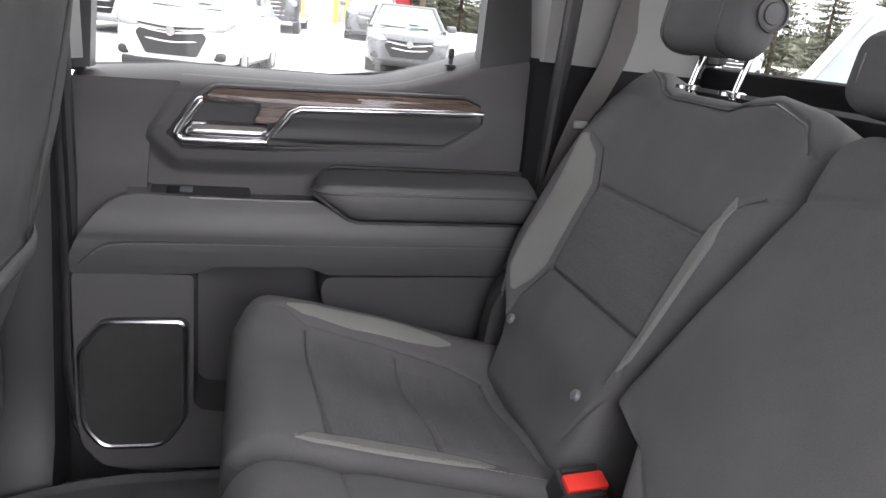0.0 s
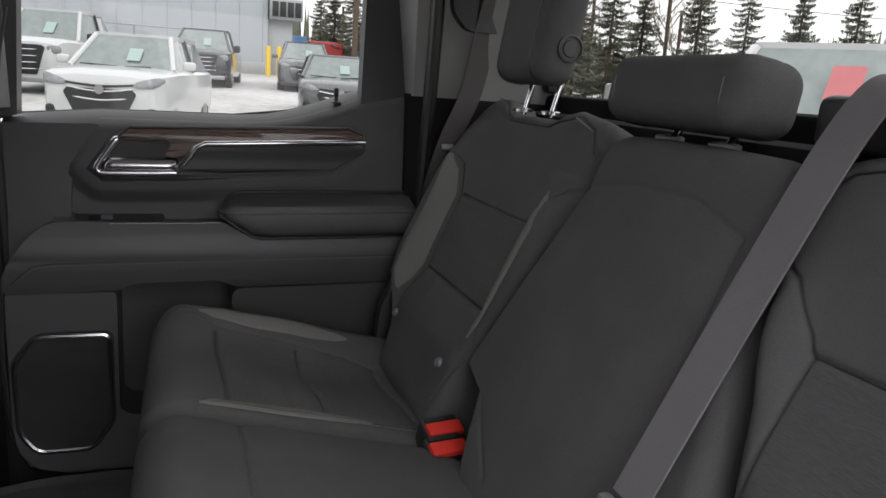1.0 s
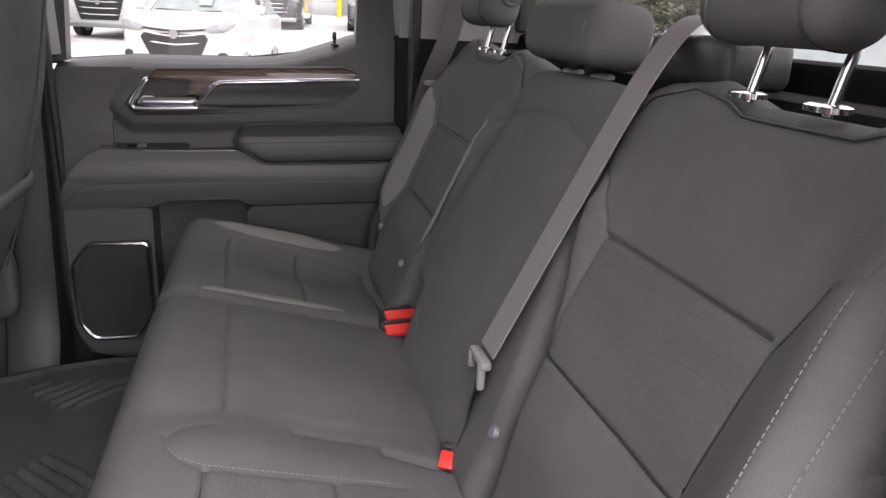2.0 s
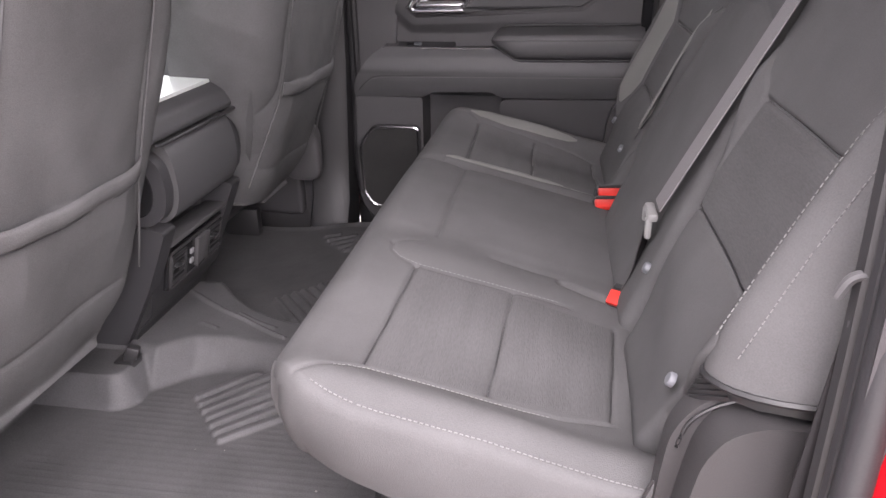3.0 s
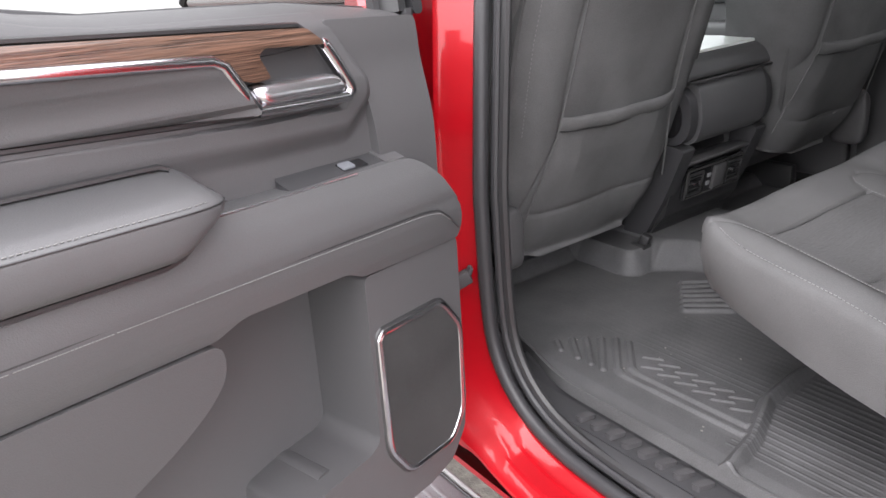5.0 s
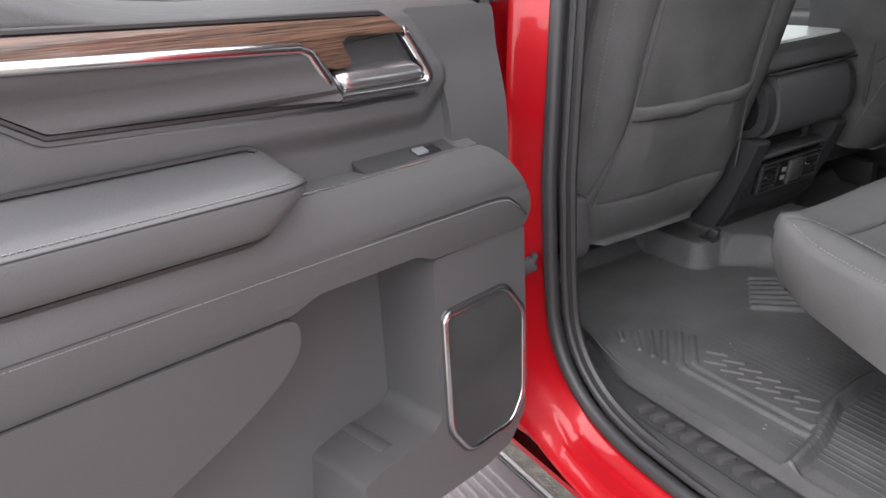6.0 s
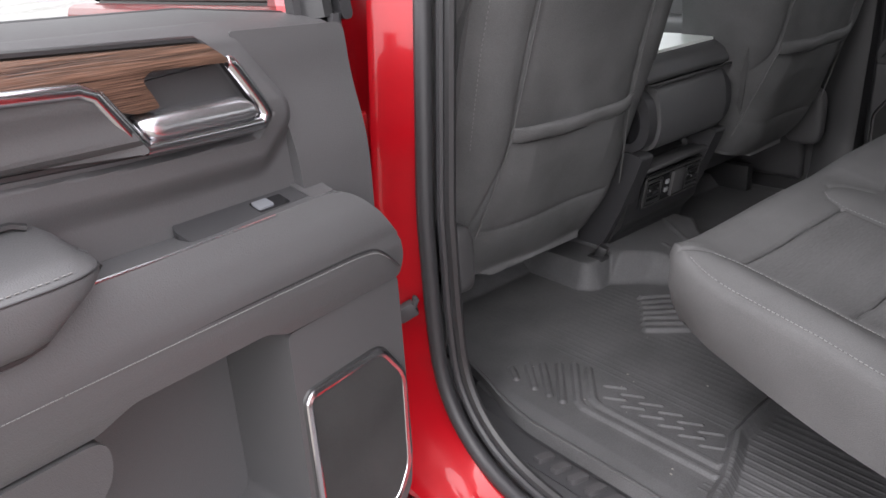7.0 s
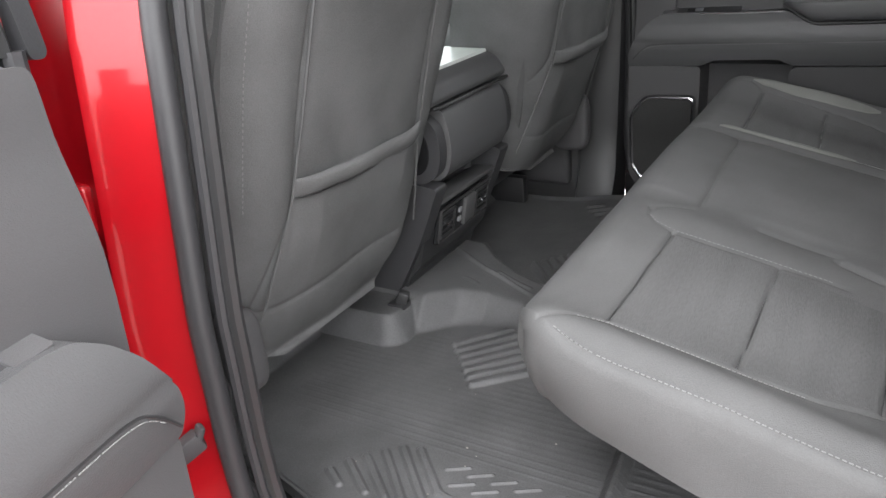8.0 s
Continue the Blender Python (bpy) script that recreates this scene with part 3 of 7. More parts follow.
# scuff plate on the near sill
sc = thing("scuff_plate", (0, -0.68, 0.66), "black plastic sill plate with embossed pads", "sill plate", kind="structure")
prof = [(-0.728, 0.646), (-0.722, 0.664), (-0.712, 0.669), (-0.698, 0.671), (-0.694, 0.669), (-0.652, 0.673), (-0.648, 0.677), (-0.640, 0.690), (-0.600, 0.692), (-0.594, 0.66)]
part("plate", loft([[(x, y + dy, z) for y, z in prof] for x, dy in ((-0.335, 0.02), (-0.29, 0.005), (-0.22, 0), (0.1, 0), (0.40, 0), (0.44, 0.01))], closed=False), POD, sc, sharp=25)
for i in range(8):
    x = -0.135 + i * 0.033
    emb = slab(rounded([(x, -0.686), (x + 0.014, -0.686), (x + 0.024, -0.660), (x + 0.010, -0.660)], 0.004, 3), 0.666, 0.6795, 0.003, 2)
    part("embossed_pad", emb, TRIM, sc)
sc = thing("scuff_plate", (0, 0.68, 0.66), "black plastic sill plate", "sill plate", kind="structure")
part("plate", loft([[(x, -y - dy, z) for y, z in prof] for x, dy in ((-0.335, 0.02), (-0.29, 0.005), (0.40, 0), (0.44, 0.01))], closed=False), POD, sc, sharp=25)

# ---- rubber floor mat ----
MX0, MX1 = -0.635, 0.43
nx, ny = 430, 500
xs, ys = np.concatenate([np.linspace(MX0, -0.34, 70, endpoint=False), np.linspace(-0.34, 0.14, 310, endpoint=False), np.linspace(0.14, MX1, 50)]), np.concatenate([np.linspace(-1, -0.62, 230, endpoint=False), np.linspace(-0.62, 0.2, 190, endpoint=False), np.linspace(0.2, 1, 80)])
X, S = np.meshgrid(xs, ys)
bend = np.clip((X + 0.46) / 0.30, 0, 1)
Y = S * (0.588 + 0.068 * bend * bend * (3 - 2 * bend) + 0.006 * np.clip((X + 0.2) / 0.6, 0, 1))
A = np.abs(Y)
Z = np.full(X.shape, 0.698)
# fine ribs that run fore and aft
rib = np.where(X > 0.09, 0.0011, 0.0005) * (np.clip(np.cos(2 * np.pi * Y / 0.0145), 0.2, 1) - 0.2)
plain = (A > 0.16) & (X > -0.50) & (A < 0.462)
Z += np.where(plain | ((X > 0.09) & (A > 0.16) & (A < 0.60)), rib, 0)
# side border, raised lip at the sill
E2 = np.abs(S)
Z += 0.006 * np.clip((E2 - 0.982) / 0.010, 0, 1) + 0.0045 * np.clip((A - 0.568 - 0.010 * np.clip((X + 0.2) / 0.3, 0, 1)) / 0.045, 0, 1) * np.clip((X + 0.36) / 0.06, 0, 1)
# chevron bars that turn and run back along the sill
BARS = [[(-0.313, 0.556), (-0.283, 0.575)], [(-0.299, 0.529), (-0.240, 0.573)], [(-0.281, 0.509), (-0.208, 0.571)],
        [(-0.260, 0.489), (-0.180, 0.569)], [(-0.239, 0.472), (-0.160, 0.552), (-0.142, 0.559), (0.092, 0.559)], [(-0.213, 0.465), (-0.146, 0.532), (-0.130, 0.537), (0.084, 0.536)]]
for ln in BARS:
    Z = np.maximum(Z, 0.698 + 0.0052 * np.clip(1.7 - away(X, A, ln) / 0.0048, 0, 1))
for i in range(7):
    for j in range(2):
        x, y = -0.158 + 0.036 * i + 0.020 * j, 0.486 + 0.027 * j
        if x < 0.056:
            Z += 0.0027 * np.clip(1.4 - away(X, A, [(x, y), (x + 0.029, y - 0.0165)]) / 0.0024, 0, 1)
# ridge across at the seat's front
Z += 0.014 * np.clip(1.3 - away(X, A, [(0.134, 0.654), (0.112, 0.56), (0.070, 0.46), (0.062, 0.36), (0.066, 0.20)]) / 0.011, 0, 1)
# ribbed heel pads beside the tunnel
foot = np.interp(X, [-0.40, -0.35, -0.30, -0.23, -0.10], [0.182, 0.130, 0.104, 0.096, 0.094])
for i in range(7):
    f = i / 5
    Z += 0.0075 * np.clip((A - foot + 0.004) / 0.008, 0, 1) * np.clip(2.2 - away(X, A, [(-0.307 + 0.072 * f, 0.183 + 0.085 * f), (-0.226 + 0.057 * f, 0.085 + 0.118 * f), (-0.20 + 0.055 * f, 0.06 + 0.118 * f)]) / 0.0045, 0, 1)
# tunnel swell with its moulded front corner
tun = np.clip((foot - A) / 0.06, 0, 1)
tun = tun * tun * (3 - 2 * tun)
Z += 0.030 * tun * np.clip((0.35 - X) / 0.3, 0, 1)
box = np.clip(1.0 - np.hypot(np.clip(X + 0.445, 0, 1), np.clip(A - 0.195, 0, 1)) / 0.045, 0, 1)
slope = np.clip((-0.20 - X) / 0.2, 0, 1) * np.clip((foot - A) / 0.05, 0, 1)
Z += 0.035 * slope * slope * (3 - 2 * slope)
Z = np.where(Y < 0, np.maximum(Z, 0.698 + 0.056 * np.clip(box * 2.2, 0, 1)), Z)
# creased rubber over the tunnel
for ln, up in (([(-0.440, 0.078), (-0.385, 0.040), (-0.344, 0.020), (-0.302, 0.012), (-0.215, -0.016)], 0.0050), ([(-0.315, 0.026), (-0.285, 0.018), (-0.244, 0.012)], 0.0030), ([(-0.36, -0.035), (-0.335, -0.040)], 0.0020)):
    Z += up * np.clip(1.2 - away(X, Y, ln) / 0.006, 0, 1) ** 1.5
# raised front lip under the seats
Z += 0.030 * np.clip((-0.575 - X) / 0.03, 0, 1)
verts = np.stack([X, Y, Z], -1).reshape(-1, 3)
idx = np.arange(nx * ny).reshape(ny, nx)
faces = np.stack([idx[:-1, :-1], idx[:-1, 1:], idx[1:, 1:], idx[1:, :-1]], -1).reshape(-1, 4).tolist()
rim = np.concatenate([idx[0, :-1], idx[:-1, -1], idx[-1, :0:-1], idx[:0:-1, 0]])
skirt = verts[rim].copy()
skirt[:, 2] = FLOOR - 0.006
faces += [[int(rim[i]), int(rim[(i + 1) % len(rim)]), len(verts) + (i + 1) % len(rim), len(verts) + i] for i in range(len(rim))]
solo("floor_mat", (np.vstack([verts, skirt]), faces), RUBBER, "dark grey moulded rubber floor mat with ribs and chevron treads", "floor mat", sharp=60)

# a few pale crumbs on the mat
rng = random.Random(11)
bits = []
for k in range(13):
    x, y = rng.uniform(-0.32, 0.05), -rng.uniform(0.22, 0.60)
    i, j = int(np.argmin(np.abs(xs - x))), int(np.argmin(np.abs(Y[:, 200] - y)))
    r = rng.uniform(0.0006, 0.0014)
    bits.append(puffy(x, y, float(Z[j, i]) + r * 0.6, r * rng.uniform(0.8, 2.2), r, r * 0.7, 2.5, 4, 6))
solo("crumbs", join(*bits), PAPER_GREY, "scattered pale grit on the rubber mat", "grit", kind="stuff")

# chassis that carries the cab
ch = thing("truck_chassis", (-0.4, 0, GROUND), "black steel truck frame and wheels under the cab", "truck frame", kind="structure")
for y in (-0.42, 0.42):
    part("frame_rail", block(-3.0, 2.7, y - 0.05, y + 0.05, 0.36, 0.545, 0.01), BLACK, ch)
for x in (-2.25, 1.62):
    part("axle", tube([(x, -0.78, 0.33), (x, 0.78, 0.33)], 0.05, 10), BLACK, ch)
    for s in (-1, 1):
        y0 = 0.72 if s > 0 else -0.98
        wh = part("wheel", lathe([(0.22, 0), (0.35, 0.0), (0.39, 0.03), (0.39, 0.23), (0.35, 0.26), (0.22, 0.26)], (0, 0, 0), "z", 32), TYRE, None)
        v = Matrix.Translation((x, y0 + 0.13, GROUND + 0.39)) @ Matrix.Rotation(radians(90), 4, "X")
        wh.parent, wh.matrix_basis = ch, Matrix.Translation(-WHERE[ch]) @ v
        tagged(wh, "black tyre on the ground")
        rim = part("rim", lathe([(0.03, -0.02), (0.19, 0.0), (0.225, 0.02), (0.225, 0.235), (0.19, 0.25), (0.03, 0.27)], (0, 0, 0), "z", 24), GALV, None)
        rim.parent = wh
        rim.matrix_basis = Matrix.Identity(4)


# ---- rear doors ----
SWUNG = Matrix.Translation((-0.3235, -0.8619, 1.015)) @ Matrix.Rotation(radians(-74.95), 4, "Z") @ Matrix.Rotation(-0.0412, 4, "Y") @ Matrix.Translation((0.332, 0.8545, -1.0))


def soft(q):
    q = min(1.0, max(0.0, q))
    return q * q * (3 - 2 * q)


def door(s, name, label, open_it):
    """A rear door with its inner trim: u along the door, h inboard from the trim plane, z up."""
    turn = SWUNG if open_it else Matrix.Identity(4)

    def put(data):
        v = np.asarray(data[0], float)
        return (np.stack([v[:, 0], s * (0.71 - v[:, 2]), v[:, 1]], 1), *data[1:])

    def way(pts):
        return [turn @ Vector((u, s * (0.71 - h), z)) for u, z, h in pts]

    base = Vector((0.1, s * 0.8, FLOOR))
    t = thing(name, base, label, "door", kind="structure")
    # inner sheet: leans outboard towards the sill
    us, zs = np.linspace(-0.252, 0.452, 60), np.concatenate([np.linspace(0, 0.94, 40), 0.94 + 0.06 * np.sin(np.linspace(0.06, 1, 22) * math.pi / 2)])
    sill = curve([(-0.26, 1.338), (-0.232, 1.340), (-0.103, 1.353), (0.133, 1.355), (0.19, 1.360), (0.241, 1.370), (0.313, 1.394), (0.359, 1.411), (0.46, 1.432)])
    U, T = np.meshgrid(us, zs)
    Zd = 0.69 + T * (sill(U) - 0.69)
    lean = curve([(0.66, -0.085), (1.030, -0.085), (1.06, -0.012), (1.15, -0.010), (1.25, -0.012), (1.31, -0.016), (1.335, -0.020), (1.45, -0.028)])
    Hd = lean(Zd)
    top = np.clip((Zd - sill(U) + 0.034) / 0.034, 0, 1)
    Hd = Hd - 0.088 * (1 - np.sqrt(np.maximum(0, 1 - top ** 2)))
    idx = np.arange(U.size).reshape(U.shape)
    vs = np.stack([U, Zd, Hd], -1).reshape(-1, 3)
    fs = np.stack([idx[:-1, :-1], idx[:-1, 1:], idx[1:, 1:], idx[1:, :-1]], -1).reshape(-1, 4).tolist()
    rim = np.concatenate([idx[0, :-1], idx[:-1, -1], idx[-1, :0:-1], idx[:0:-1, 0]])
    sk = vs[rim].copy()
    sk[:, 2] = -0.112
    fs += [[int(rim[i]), int(rim[(i + 1) % len(rim)]), len(vs) + (i + 1) % len(rim), len(vs) + i] for i in range(len(rim))]
    fs.append([len(vs) + i for i in range(len(rim))])
    part("inner_panel", put((np.vstack([vs, sk]), fs)), PLASTIC, t, "dark grey grained inner panel", sharp=50)
    # raised field round the handle, with a parting line in front of it
    pod_edge = [(0.372, 1.322), (0.370, 1.296), (0.310, 1.254), (0.03, 1.239), (-0.095, 1.2365), (-0.118, 1.256), (-0.080, 1.312), (-0.053, 1.3325), (0.338, 1.346), (0.368, 1.336)]
    top_line = lambda q: sill(q) - 0.012
    fore = curve([(1.150, -0.152), (1.240, -0.150), (1.262, -0.145), (1.320, -0.108), (1.333, -0.100), (1.40, -0.096)])
    W, Q = np.meshgrid(np.linspace(0, 1, 190) ** 1.25, np.linspace(0, 1, 96))
    Fz = 1.150 + Q * (top_line(-0.11 + 0.558 * W) - 1.150)
    Fu = fore(Fz) + W * (0.448 - fore(Fz))
    off = away(Fu, Fz, pod_edge + pod_edge[:1])
    off = np.where(within(Fu, Fz, pod_edge), -off, off)
    rise = np.clip((off + 0.004) / 0.005, 0, 1) * (1 - 0.10 * np.clip(off / 0.014, 0, 1))
    fall = np.clip((0.044 - off) / 0.030, 0, 1)
    swell = rise * fall * fall * (3 - 2 * fall)
    below = np.clip((1.318 - Fz) / 0.05, 0, 1)
    swell *= 0.002 + below * np.interp(Fu, [-0.16, 0.0, 0.10, 0.26, 0.45], [0.015, 0.015, 0.009, 0.003, 0.0])
    roll = np.clip((Fz - sill(Fu) + 0.034) / 0.034, 0, 1)
    Fh = lean(Fz) - 0.088 * (1 - np.sqrt(np.maximum(0, 1 - roll ** 2))) + 0.0025 + swell
    Fu, Fz, Fh = (np.pad(q, 1, mode="edge") for q in (Fu, Fz, Fh))
    Fh[[0, -1], :] -= 0.006
    Fh[1:-1, [0, -1]] -= 0.006
    idx = np.arange(Fu.size).reshape(Fu.shape)
    part("upper_field", put((np.stack([Fu, Fz, Fh], -1).reshape(-1, 3), np.stack([idx[:-1, :-1], idx[:-1, 1:], idx[1:, 1:], idx[1:, :-1]], -1).reshape(-1, 4).tolist())), PLASTIC, t, "sculpted dark grey field round the handle", sharp=50)
    cap = slab(rounded([(-0.250, 1.328), (-0.098, 1.332), (-0.106, 1.318), (-0.142, 1.258), (-0.147, 1.152), (-0.195, 1.152), (-0.250, 1.080)], 0.010), 0, 0.0165, 0.012, 6, np.arange(1.16, 1.33, 0.012), lambda a, b: -0.0135 * soft((b - 1.19) / 0.10))
    cap[0][:, 2] += lean(cap[0][:, 1]) - 0.001
    part("front_cap", put(cap), PLASTIC, t, sharp=50)
    part("handle_surround", put(slab(rounded(pod_edge, 0.010), -0.012, -0.003, 0.004)), PLASTIC, t)
    # pull: dark grip, chrome line, wood blade, bezel and lever
    part("pull_grip", put(slab(rounded([(0.360, 1.316), (0.361, 1.300), (0.305, 1.264), (0.025, 1.250), (0.060, 1.304)], 0.006), -0.01, 0.022, 0.005, 3, np.linspace(1.250, 1.314, 17), lambda a, b: -0.020 * soft((1.3015 + 0.040 * (a - 0.06) - b) / 0.036) * soft((a - 0.022 - (b - 1.25) * 0.65) / 0.055))), VINYL, t, "soft dark pull grip")
    # black tube round the grip stands for the shade in its gap
    part("grip_gap", put(tube([(0.364, 1.318, -0.003), (0.364, 1.299, -0.003), (0.306, 1.261, -0.003), (0.025, 1.247, -0.003), (-0.09, 1.2445, -0.003), (-0.109, 1.258, -0.003), (-0.074, 1.310, -0.003), (-0.05, 1.330, -0.003), (0.336, 1.3435, -0.003), (0.363, 1.333, -0.003)], 0.0032, 6, closed=True)), BLACK, t)
    part("chrome_line", put(tube([(0.027, 1.252, 0.014), (0.062, 1.301, 0.020), (0.075, 1.3070, 0.021), (0.20, 1.3130, 0.0225), (0.340, 1.3190, 0.0215), (0.363, 1.3195, 0.010), (0.362, 1.304, 0.008)], 0.0060, 10, up=(0, 0, 1))), CHROME, t, "satin chrome line")
    part("wood_blade", put(slab(rounded([(-0.070, 1.309), (-0.050, 1.327), (0.335, 1.340), (0.360, 1.330), (0.361, 1.321), (0.080, 1.309), (0.058, 1.306), (0.042, 1.285), (0.026, 1.281), (0.006, 1.283), (0.018, 1.306), (0.010, 1.312)], 0.004, 3), -0.01, 0.017, 0.004, 3, np.linspace(1.290, 1.338, 17), lambda a, b: -0.55 * max(0.0, b - 1.3185 - 0.034 * a))), WOOD, t, "dark open-pore wood blade")
    ring = smooth_path([(-0.068, 1.309, 0.014), (-0.074, 1.304, 0.015), (-0.101, 1.263, 0.015), (-0.098, 1.253, 0.015), (-0.086, 1.2505, 0.015), (0.018, 1.2530, 0.015), (0.027, 1.257, 0.015), (0.058, 1.300, 0.017)], 5)
    part("handle_bezel", put(tube(ring, 0.0062, 10, flat=0.8)), CHROME, t, "chrome bezel round the release")
    part("handle_cup", put(slab(rounded([(-0.066, 1.308), (-0.095, 1.260), (-0.085, 1.254), (0.018, 1.257), (0.05, 1.300)], 0.006), -0.012, 0.0015, 0.002)), CUP, t, "release cup coloured dark for its recess shade")
    bar = []
    for u, f, dz in ((-0.0895, 0.45, -0.001), (-0.088, 0.75, 0), (-0.084, 0.94, 0), (-0.076, 1.0, 0), (-0.03, 1.0, 0.0005), (0.010, 1.0, 0.001), (0.020, 0.95, 0.001), (0.025, 0.75, 0.001), (0.027, 0.4, 0.001)):
        bar.append([(u + 0.45 * f * (z - 1.267), 1.267 + dz + (z - 1.267) * f, 0.002 + h * (0.5 + 0.5 * f)) for z, h in
                    ((1.2565, 0.0), (1.2560, 0.010), (1.2575, 0.0165), (1.2610, 0.0200), (1.2650, 0.0205), (1.2700, 0.0185), (1.2745, 0.0150), (1.2780, 0.0095), (1.2788, 0.0))])
    part("release_lever", put(loft(bar)), SATIN, t, "brushed chrome release lever", sharp=70)
    # armrest: flat sloping top, lit chamfer with stitching, plump front face
    us2 = [0.097, 0.100, 0.104, 0.110, 0.118, 0.128, 0.140, 0.155, 0.170, 0.20, 0.24, 0.30, 0.38, 0.458]
    under = curve([(0.097, 1.186), (0.104, 1.181), (0.128, 1.166), (0.155, 1.149), (0.172, 1.1455), (0.458, 1.151)])
    front = curve([(0.097, 0.030), (0.100, 0.044), (0.104, 0.052), (0.110, 0.058), (0.118, 0.063), (0.128, 0.0665), (0.145, 0.069), (0.17, 0.070)])
    rear_h = curve([(0.097, 0.024), (0.100, 0.017), (0.118, -0.006), (0.132, -0.024)])
    rise = lambda a: 1.1885 + 0.0185 * (a - 0.15)
    rings = []
    for a in us2:
        fr, bk, zl, zc = float(front(a)), float(rear_h(a)), float(under(a)), rise(a)
        zl, lo = min(zl, zc - 0.003), min(1.0, 0.25 + (a - 0.097) / 0.022)
        ring = [(bk, zl), (fr - 0.030, zl - 0.001), (fr - 0.014, zl + 0.001), (fr - 0.005, zl + 0.004), (fr - 0.0015, zl + 0.010 * (zc - zl) / 0.04)]
        ring += [(fr, zl + (zc - zl) * q) for q in (0.5, 0.75, 0.93)] + [(fr - 0.0006, zc - 0.0006), (fr - 0.0014, zc + 0.0006), (fr - 0.004, zc + 0.0025)]
        ring += [(max(bk + 0.004, fr - 0.014), zc + 0.0085 * lo), (max(bk + 0.003, fr - 0.019), zc + 0.0110 * lo)]
        ring += [(max(bk + 0.002, fr - 0.026), zc + 0.0130 * lo), (max(bk + 0.001, fr - 0.050), zc + 0.0195 * lo), (bk, zc + 0.0135 * lo + max(0.0, fr - 0.026 - bk) * 0.30)]
        rings.append([(a, z, h) for h, z in ring])
    am = part("armrest", put(loft(rings)), VINYL, t, "padded dark vinyl armrest", sharp=50)
    # black tubes draw the shade in the armrest's gaps and crease
    part("arm_gap", put(tube([(a, b, c) for a, b, c in [(0.455, 1.2245, -0.002), (0.134, 1.2190, -0.002), (0.124, 1.2150, 0.0)]], 0.0030, 6)), BLACK, t)
    part("lower_gap", put(tube([(0.098, 1.184, 0.040), (0.128, 1.1635, 0.048), (0.155, 1.1460, 0.050), (0.172, 1.1425, 0.0505), (0.455, 1.1475, 0.0505)], 0.0032, 6)), BLACK, t)
    ridge = [(a, rise(a) + 0.0003, float(front(a)) - 0.0006) for a in (0.101, 0.104, 0.110, 0.118, 0.128, 0.145, 0.17, 0.30, 0.455)]
    part("stitching", put(stitches([(a, b + 0.0042, c - 0.0050) for a, b, c in ridge[4:]])), THREAD, am, kind="stuff")
    part("crease", put(tube(ridge, 0.0011, 6)), BLACK, am)
    # belt-high bolster
    band = [(-0.250, 1.042), (-0.250, 1.072), (-0.240, 1.098), (-0.217, 1.133), (-0.198, 1.152), (-0.178, 1.164), (-0.149, 1.167), (-0.02, 1.166), (0.104, 1.168), (0.172, 1.137), (0.456, 1.142), (0.456, 1.052),
            (0.128, 1.047), (0.096, 1.062), (-0.045, 1.059), (-0.074, 1.045)]
    band_h = curve([(1.04, -0.016), (1.06, -0.008), (1.09, -0.001), (1.0975, -0.001), (1.100, -0.003), (1.103, 0.0), (1.12, -0.002), (1.14, -0.007), (1.155, -0.014), (1.17, -0.021)])
    bo = part("bolster", put(slab(rounded(band, 0.008), -0.012, 0.047, 0.007, 4, np.linspace(1.052, 1.16, 15), lambda a, b: float(band_h(b - 0.014 * (a + 0.1))))), VINYL, t, "soft dark bolster with a stitched line", sharp=60)
    line = smooth_path([(-0.236, 1.062, 0.046), (-0.212, 1.086, 0.0455), (-0.185, 1.0965, 0.0445), (-0.10, 1.0995, 0.0445), (0.15, 1.1035, 0.0445), (0.44, 1.1075, 0.0445)], 4)
    # black line for the shade in the stitched seam
    part("seam", put(tube(line, 0.0015, 6)), BLACK, bo)
    part("stitching", put(stitches([(a, b - 0.0036, c + 0.0020) for a, b, c in line[3:]], 0.0034, 0.0027, 0.0005)), THREAD, bo, kind="stuff")
    part("bright_edge", put(tube([(-0.085, 1.1650, 0.0275), (-0.020, 1.1650, 0.0275), (0.04, 1.1655, 0.0278), (0.100, 1.1668, 0.0285)], 0.0016, 6)), SATIN, bo, "thin bright edge")
    # window switch pod
    top_z = lambda u, h: 1.178 + 0.010 * (u + 0.06) - 0.36 * (h + 0.014)
    plan = slab(rounded([(-0.166, -0.014), (-0.002, -0.014), (0.006, 0.000), (0.004, 0.023), (-0.166, 0.023)], 0.006), 0, 0.04, 0.005)
    pv = plan[0].copy()
    pv = np.stack([pv[:, 0], np.array([top_z(u, h) for u, h in pv[:, :2]]) - 0.04 + pv[:, 2], pv[:, 1]], 1)
    pod = part("switch_pod", put((pv, plan[1])), POD, t, "black window switch pod")

    def plate(u0, u1, h0, h1, lift, material, name, label):
        d = slab(rounded([(u0, h0), (u1, h0), (u1, h1), (u0, h1)], 0.0025), 0, 0.006, 0.0015)
        v = d[0]
        part(name, put((np.stack([v[:, 0], np.array([top_z(u, h) for u, h in v[:, :2]]) - 0.006 + lift + v[:, 2], v[:, 1]], 1), d[1])), material, pod, label)
    plate(-0.118, -0.079, -0.002, 0.014, 0.0008, GLOSS_BLACK, "switch_recess", "")
    plate(-0.099, -0.080, 0.000, 0.012, 0.0026, DISC, "window_switch", "small grey window switch")
    plate(-0.172, -0.140, -0.010, 0.021, 0.0020, PLASTIC, "end_plate", "grey end plate")
